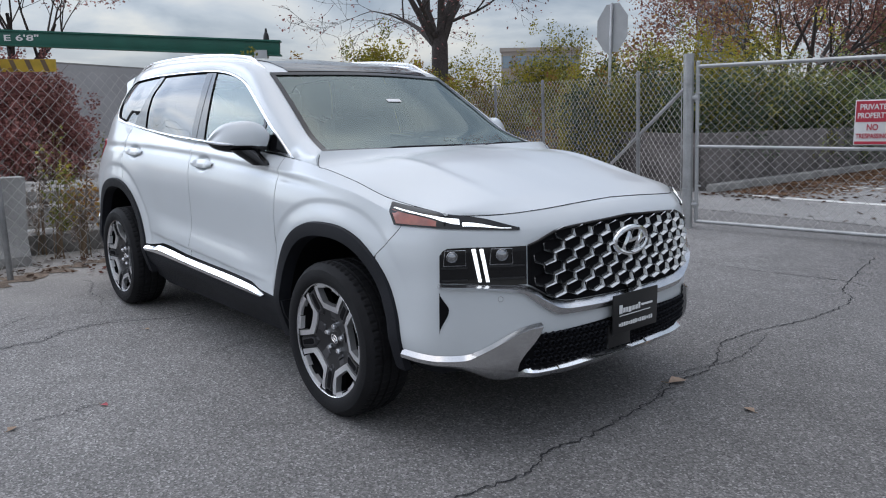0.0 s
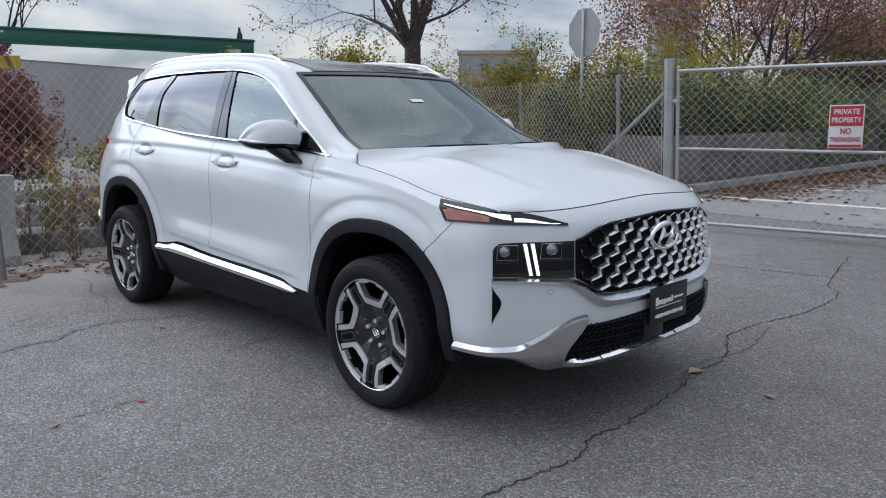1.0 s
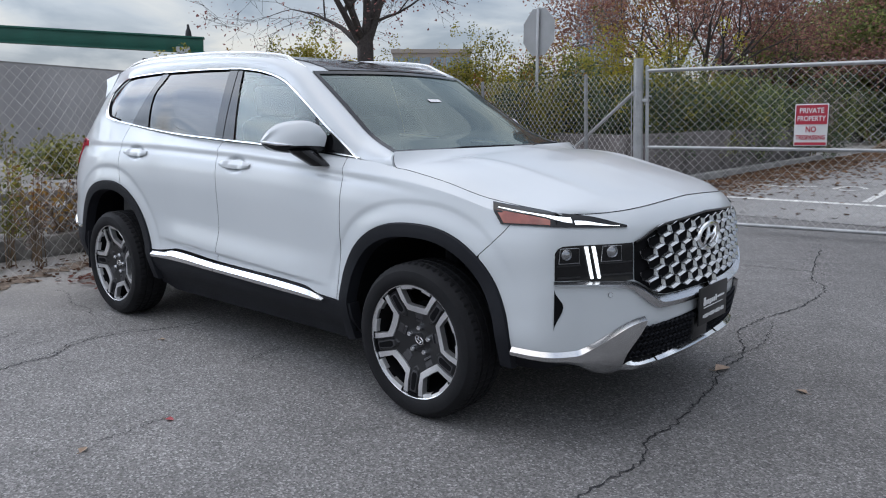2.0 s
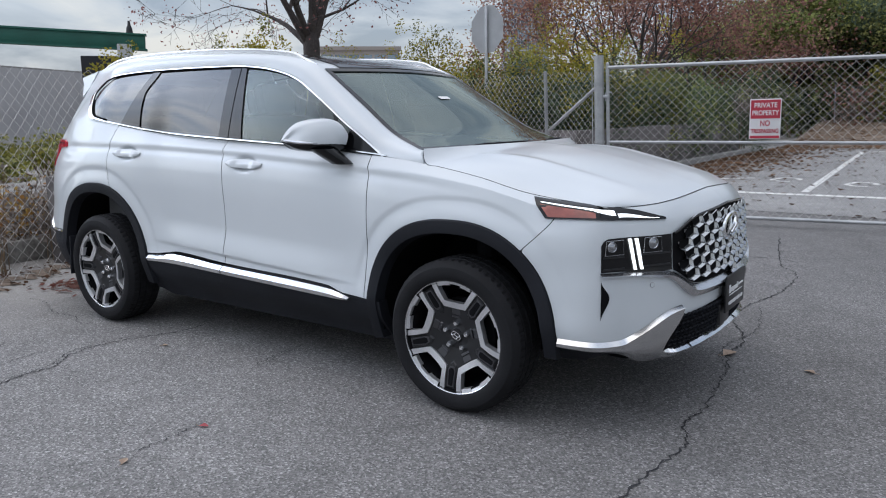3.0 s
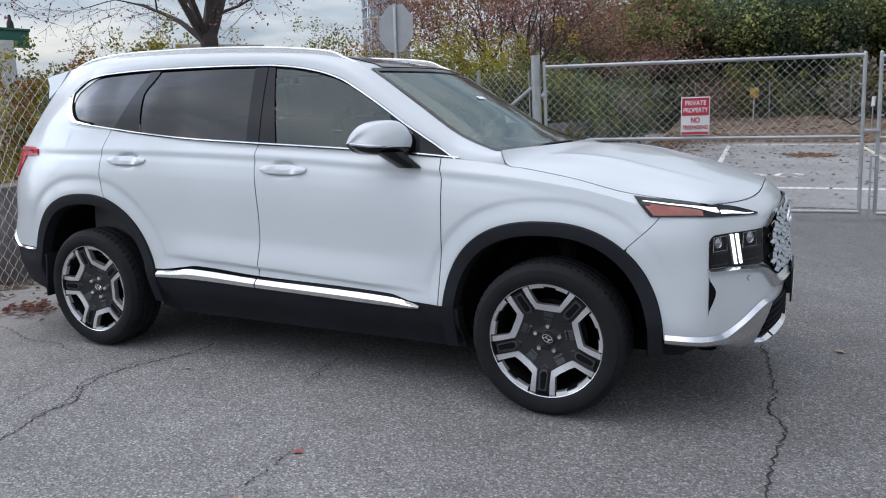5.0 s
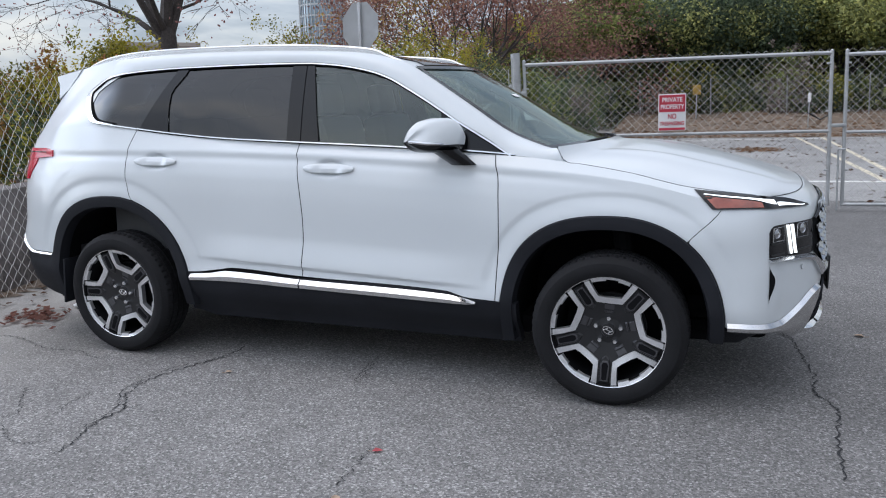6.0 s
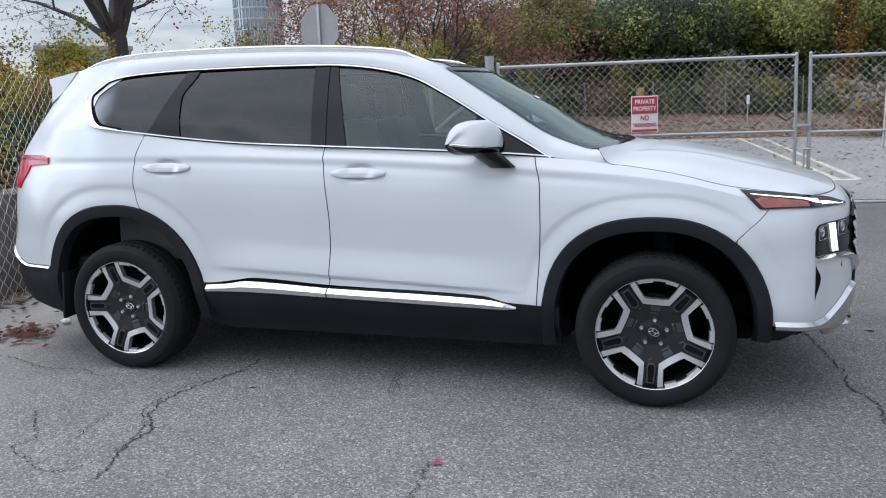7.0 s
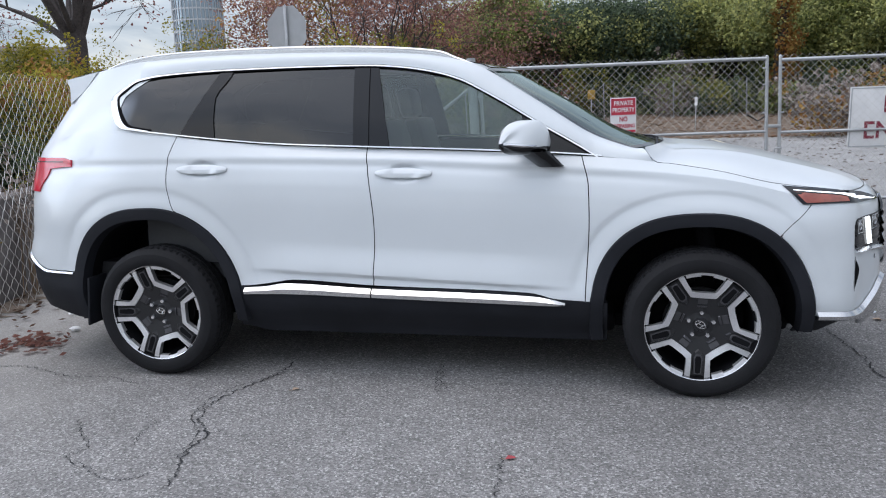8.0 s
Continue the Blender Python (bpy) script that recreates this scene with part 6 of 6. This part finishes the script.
# red tree and shrubs at the clearance bar
tree("red_tree", (-16.2, 1.6), 6.5, .16, 6, WINE, "reddish autumn tree with thin branches", 5, leaf=.085, per=26, clump=.6, depth=4, fork=.3, length=1.9)
for k, (x, y, w, h) in enumerate(((-13.4, .5, 1.6, 2.6), (-14.2, 1.5, 1.25, 2.4), (-15.0, 1.9, 1.0, 2.3), (-12.6, -1.0, 1.5, 2.4), (-15.6, .6, 1.6, 2.8))):
    bush("red_shrub", (x, y), (w, w, h), (WINE, WINE, PINK), "dense burgundy autumn shrub", 30 + k, 9000, .075, 14)
for k, (x, y) in enumerate(((-12.5, 3.6), (-14.0, 5.4), (-16.0, 6.6), (-12.0, 6.0))):
    bush("green_shrub", (x, y), (1.3, 1.3, .85), (OLIVE, MOSS), "low green shrub behind the fence", 40 + k, 1500, .09)

# hedge along the back fence and side fence
# SHADE shrubs are added as shadow by the gate post and low at the side
HEDGE = [(-6.4, 3.6, 1.1, 1.1, 2.0, (GOLD, OLIVE, RUST)), (-6.9, 4.7, 1.2, 1.1, 2.0, (GOLD, OLIVE, GOLD)), (-7.5, 5.7, .9, .9, 2.35, (GOLD, GOLD, OLIVE)), (-7.3, 6.7, 1.1, .9, 2.05, (GOLD, RUST, OLIVE)), (-5.5, 2.6, .7, .7, 1.35, (SHADE, OLIVE, SHADE)), (-8.0, 10.6, 1.3, 1.1, 2.4, (OLIVE, GOLD)),
         (-6.9, 10.9, 1.1, .9, 2.4, (OLIVE, MOSS, RUST)), (-5.6, 10.6, 1.1, .9, 2.5, (OLIVE, GOLD, MOSS)), (-3.5, 10.0, .8, .8, 1.9, (SHADE, SHADE, OLIVE)), (-4.75, 8.7, .7, .5, 1.9, (OLIVE, SHADE, GOLD)), (-5.7, 10.0, 1.4, 1.2, 2.7, (MOSS, OLIVE, RUST)),
         (-4.2, 10.4, 1.3, 1.2, 2.4, (OLIVE, GOLD, SHADE)), (-3.6, 11.2, 1.2, 1.2, 2.3, (SHADE, SHADE, OLIVE)), (-4.4, 12.6, 1.4, 1.4, 3.3, (GOLD, GOLD, OLIVE)), (-3.9, 14.6, 1.4, 1.4, 2.6, (SHADE, DEEP, OLIVE)),
         (-4.0, 17.0, 1.6, 1.6, 2.4, (SHADE, DEEP)), (-7.6, 11.2, 1.5, 1.3, 3.1, (GOLD, GOLD, OLIVE)), (-9.6, 10.0, 1.5, 1.3, 2.7, (RUST, GOLD, OLIVE)), (-3.7, 13.4, 1.0, 1.6, 1.9, (SHADE, SHADE, OLIVE)), (-3.6, 16.0, 1.0, 1.6, 2.0, (SHADE, DEEP)), (-3.5, 19.0, 1.0, 1.8, 2.1, (SHADE, DEEP)), (-3.1, 22.0, 1.1, 1.6, 2.0, (SHADE, BRUSH, SHADE)), (-4.0, 26.0, 1.8, 1.8, 2.6, (SHADE, SHADE, DEEP)), (-6.5, 28.0, 1.8, 1.8, 2.8, (SHADE, DEEP))]
for k, (x, y, w, d, h, mats) in enumerate(HEDGE):
    bush("hedge_shrub", (x, y), (w, d, h), mats, "yellowing green hedge shrub behind the fence", 60 + k, 26000 if k < 4 else 12000, .056 if k < 5 else .06, 18)

# trees of the wood beyond the lot
tree("burgundy_tree", (-6.2, 20.5), 8.0, .18, 7, BURGUNDY, "burgundy-leaved tree with dark branches", 21, leaf=.10, per=20, clump=.8, depth=4, fork=.2, length=2.7)
tree("burgundy_tree", (-7.4, 31.0), 9.0, .2, 8, BURGUNDY, "burgundy-leaved tree with dark branches", 22, leaf=.13, per=18, clump=1.0, depth=4, fork=.16, length=2.9)
tree("burgundy_tree", (-9.5, 25.5), 8.5, .18, 6, RUST, "rust-leaved tree with dark branches", 23, leaf=.14, per=16, clump=1.0, depth=4, fork=.25, length=2.9)
WOODS = [(-5.0, 36.5, DEEP), (-2.2, 36.5, MOSS), (.6, 38, SHADE), (3.2, 39, SHADE), (6.5, 37.0, MOSS), (9.5, 37, MOSS), (12.5, 38.5, DEEP), (15, 37, MOSS), (18.5, 38, MOSS), (22, 36, MOSS), (26, 35, OLIVE), (30, 33, MOSS), (34, 31, MOSS)]
for k, (x, y, mat) in enumerate(WOODS):
    tree("wood_tree", (x, y), 8.2, .24, 8, mat, "dense woodland tree beyond the lot", 100 + k, leaf=.17, per=170, clump=1.15, depth=2, fork=.14, length=2.9, kids=4)
for k in range(24):
    x = -11 + k * 2.1
    y = 40.5 - .10 * max(0, x) + 1.2 * math.sin(k * 1.7)
    bush("thicket", (x, y), (2.4, 1.6, 5.6 + 1.0 * math.sin(k * 2.1)), ((DEEP, DEEP, MOSS), (BURGUNDY, OLIVE, BURGUNDY) if x < -5.5 else (DEEP, OLIVE, DEEP), (SHADE, OLIVE, MOSS))[k % 3 if x > -5.5 else 1], "tall dark thicket of the wood", 300 + k, 13000, .19, 16)
for k in range(30):
    x = -3.5 + k * 1.3
    bush("wood_shrub", (x, 34.0 - .08 * x + .9 * math.sin(k * 1.7)), (1.5, 1.2, 2.6 + .8 * math.sin(k * 2.3)), ((SHADE, DEEP), (SHADE, DEEP), (BRUSH, DEEP), (SHADE, OLIVE))[k % 4], "dark undergrowth at the wood's edge", 140 + k, 4200, .13, 12)
vine = thing("vine_trunk", "tree trunk wrapped in rust-red vine at the wood's edge", "tree")
part("trunk", Build().tube([(9.04, 33.2, -.05), (9.04, 33.2, 4), (9.04 + .2, 33.3, 9), (9.04 + .1, 33.4, 12)], [.3, .26, .2, .1], 10), BARK, vine)
vine_leaves, vr = Build(), random.Random(77)
for k in range(46):
    leaves(vine_leaves, (9.04 + .1 + vr.gauss(0, .22), 33.0 + vr.gauss(0, .2), .4 + k * .24), (.55, .45, .5), 110, .17, vr, .3)
part("foliage", vine_leaves, RUST, vine, smooth=False)
for k, (x, y) in enumerate(((9.5, 24), (11.8, 25.5), (14.5, 23.0), (12.5, 22))):
    bush("brush_pile", (x, y), (2.3, 1.9, 2.2), (BRUSH, BRUSH, RUST), "heap of dry grey brushwood", 170 + k, 2600, .16)
notice = thing("yellow_notice", "small yellow notice on the far fence", "sign")
part("notice_board", Build().box((.62, 30.75, 1.78), (.34, .03, .42), bevel=.01), OCHRE, notice)
part("notice_clip", Build().tube([(.62, 30.85, .1), (.62, 30.78, 2.0)], .03, 6), STEEL, notice)
marker = thing("marker_post", "short white marker post beyond the lot", "post")
part("marker_tube", Build().tube([(4.8, 28, 0), (4.8, 28, 1.5)], .022, 8), STEEL, marker)
part("marker_cap", Build().tube([(4.8, 28, 1.18), (4.8, 28, 1.52)], .06, 8), WHITE, marker)
fence("far_fence", [(-8.0, 32.6), (32, 29.5)], 2.25, "distant chain-link fence before the wood", spacing=3.0, wave=0, cell=.25, wire=.003)
bank = lambda y: .012 + .80 * ramp(25.0, 34.5, y)
litter_bed = Build().grid(lambda u, v: Vector((mix(-2.5, 34, u), mix(24.6, 80, v ** 2), bank(mix(24.6, 80, v ** 2)))), 12, 30)
thing("litter_bed", "brown leaf-covered ground at the wood's edge", "ground", kind="structure", mesh=litter_bed.mesh("litter_bed", DIRT))

# weeds and litter by the side fence
rnd = random.Random(7)
for k in range(14):
    x = rnd.uniform(-4.2, -3.5)
    y = rnd.uniform(-1.2, 1.0)
    weeds = Build()
    tips = Build()
    for i in range(9):
        a, hgt = rnd.uniform(0, 6.28), rnd.uniform(.25, 1.0) if k % 3 else rnd.uniform(.5, 1.25)
        e = Vector((x + math.cos(a) * .10, y + math.sin(a) * .10, hgt))
        weeds.tube([(x + rnd.gauss(0, .03), y + rnd.gauss(0, .03), 0), ((x + e.x) / 2, (y + e.y) / 2, hgt * .55), e], [.006, .004, .002], 3)
        leaves(tips, e - Vector((0, 0, hgt * .25)), (.06, .06, hgt * .32), 26, .045, rnd, .0)
    w = thing("weed", "tall dry weed by the fence", "weed")
    tagged(part("stem", weeds, TWIG, w), kind="stuff")
    part("foliage", tips, (BRUSH, OLIVE, BRUSH, RUST)[k % 4], w, smooth=False)
for k, (x, y) in enumerate(((-4.25, .9), (-4.6, 1.9), (-4.0, .1))):
    bush("wild_shrub", (x, y), (.5, .5, .75), (BRUSH, RUST, BRUSH), "brown and red wild shrub by the fence", 190 + k, 900, .055, 7)


def scatter(name, n, region, size, mat, label, seed, rise=None):
    r = random.Random(seed)
    b = Build()
    for _ in range(n):
        p = region(r)
        a, s = r.uniform(0, 6.28), size * r.uniform(.6, 1.4)
        e, f = Vector((math.cos(a), math.sin(a), r.uniform(-.1, .2))), Vector((-math.sin(a), math.cos(a), r.uniform(-.2, .3)))
        p = Vector((*p, .016 + (rise(p[1]) if rise else 0)))
        k = len(b.v)
        b.v += [tuple(p - e * s * .5), tuple(p + f * s * .3 + Vector((0, 0, .008))), tuple(p + e * s * .5 + Vector((0, 0, .006))), tuple(p - f * s * .3)]
        b.f.append((k, k + 1, k + 2, k + 3))
    thing(name, label, "leaves", kind="stuff", mesh=b.mesh(name, mat, smooth=False))


scatter("fallen_leaves", 1500, lambda r: (mix(-2.4, 14, r.random()), mix(6.6, 24, r.random() ** .8)), .10, FALLEN, "brown fallen leaves strewn over the lot", 1)
scatter("fallen_leaves", 1400, lambda r: (-2.4 + abs(r.gauss(0, .7)), mix(8.5, 21, r.random())), .10, FALLEN, "brown fallen leaves drifted against the kerb", 2)
scatter("fallen_leaves", 260, lambda r: (-3.25 + r.gauss(0, .28), mix(-1.7, 1.2, r.random())), .06, FALLEN, "brown fallen leaves along the side fence", 3)
scatter("fallen_leaves", 5200, lambda r: (mix(-2.4, 22, r.random()), mix(24.5, 34, r.random() ** 1.2)), .17, BROWN, "brown fallen leaves below the wood", 4, bank)
scatter("leaf_pile", 420, lambda r: (2.66 + r.gauss(0, .30), 17.75 + r.gauss(0, .45)), .13, BROWN, "small pile of brown leaves on the lot", 6)
scatter("fallen_leaves", 2600, lambda r: (-2.5 + abs(r.gauss(0, 1.0)), mix(13.0, 25.5, r.random())), .13, BROWN, "brown leaves heaped against the dark wall", 8)
scatter("fallen_leaves", 1500, lambda r: (-2.3 + abs(r.gauss(0, .8)), mix(9.2, 14, r.random())), .09, BROWN, "brown leaves heaped against the kerb", 9)
scatter("leaf_pile", 130, lambda r: (-2.59 + r.gauss(0, .13), -0.52 + r.gauss(0, .10)), .055, REDBROWN, "small heap of reddish brown leaves by the fence", 12)
thing("litter_drift", "drift of brown leaves and soil along the fence", "ground", kind="structure", mesh=ribbon([(-2.55, -1.75), (-3.0, -1.1), (-3.35, -.3), (-3.5, .5), (-3.75, 1.4)], .30, .005, .08, 9).mesh("litter_drift", DIRT, smooth=False))

# ---- far buildings ----
def block(name, c, size, yaw, floors, cols, label, wall, pane):
    t = thing(name, label, "building")
    m = Matrix.Rotation(radians(yaw), 3, "Z")
    part("wall", Build().box((c[0], c[1], size[2] / 2), size, m), wall, t)
    part("roof", Build().box((c[0], c[1], size[2] + .2), (size[0] + .5, size[1] + .5, .5), m), wall, t)
    for f in range(floors):
        for k in range(cols):
            z = (f + .55) * size[2] / floors
            a = (k + .5) / cols * size[0] - size[0] / 2
            p = Vector((c[0], c[1], z)) + m @ Vector((a, -size[1] / 2 - .02, 0))
            part("window", Build().box(p, (size[0] / cols * .82, .06, size[2] / floors * .5), m), pane, t)
    return t


TAN = material("tan_concrete", (.34, .30, .27), .9, stain=.1, stain_scale=.1)
BLUEPANE = material("blue_grey_glass", (.26, .32, .37), .15, .4, stain=.2, stain_scale=.2)
block("office_block", (-73, 83, 0), (11, 12, 10.0), 42, 3, 6, "low tan concrete office block in the distance", TAN, BLUEPANE)
tower = thing("glass_tower", "tall round glass office tower in the distance", "building")
tw = Build().lathe([(7.4, 0), (7.4, 80)], 40, "z")
tw.v = [(x - 120, y + 217, z) for x, y, z in tw.v]
part("wall", tw, BLUEPANE, tower)
for k in range(24):
    r = Build().lathe([(7.55, k * 3.3), (7.55, k * 3.3 + .5)], 40, "z")
    r.v = [(x - 120, y + 217, z) for x, y, z in r.v]
    part("floor_band", r, SIGNBACK, tower)
for k in range(40):
    a = 2 * math.pi * k / 40
    part("mullion", Build().box((-120 + 7.5 * math.cos(a), 217 + 7.5 * math.sin(a), 40), (.2, .2, 80)), SIGNBACK, tower)

# small things on the yard
def lone_leaf(x, y, size, turn, mat, label):
    """A curled leaf with a stalk."""
    t = thing("fallen_leaf", label, "leaf")
    c, sn = math.cos(turn), math.sin(turn)
    put = lambda a, b, h: (x + (a * c - b * sn) * size, y + (a * sn + b * c) * size, .004 + h * size)
    blade = Build().add([put(-.5, 0, 0), put(-.15, -.34, .16), put(.2, -.25, .12), put(.55, 0, .05), put(.2, .25, .14), put(-.15, .34, .2), put(.05, 0, .0)],
                        [(0, 1, 6), (1, 2, 6), (2, 3, 6), (3, 4, 6), (4, 5, 6), (5, 0, 6)])
    part("leaf_blade", blade, mat, t)
    part("leaf_stalk", Build().tube([put(-.5, 0, 0), put(-.85, .06, .08)], .0016, 4), TWIG, t)


REDLEAF = material("red_leaf", (.36, .05, .06), .6, stain=.2, stain_scale=30)
DRYLEAF = material("dry_leaf", (.36, .26, .19), .7, stain=.25, stain_scale=30)
lone_leaf(.58, -1.66, .045, .4, REDLEAF, "small red fallen leaf on the asphalt")
lone_leaf(2.2, .60, .10, 1.1, DRYLEAF, "pale curled dry leaf on the asphalt")
lone_leaf(.60, -2.05, .05, 2.2, DRYLEAF, "small dry leaf on the asphalt")
lone_leaf(-.58, -1.05, .04, .7, DRYLEAF, "small dry leaf on the asphalt")
lone_leaf(2.62, .52, .06, 2.9, DRYLEAF, "small dry leaf on the asphalt")


def stone(x, y, size, label):
    """A small broken stone."""
    t = thing("stone", label, "stone")
    r = random.Random(5)
    b = Build().lathe([(0, -.2), (.5, -.1), (.62, .18), (.38, .42), (0, .5)], 9, "z", lambda k, i: r.uniform(.8, 1.2))
    b.v = [(x + a * size, y + c * size * .7, .015 + h * size * .8) for a, c, h in b.v]
    part("stone_body", b, WHITE, t, sharp=20)


stone(-2.47, -0.22, .06, "pale broken stone on the asphalt by the fence")
stone(-2.77, 0.13, .035, "small pale stone on the asphalt by the fence")
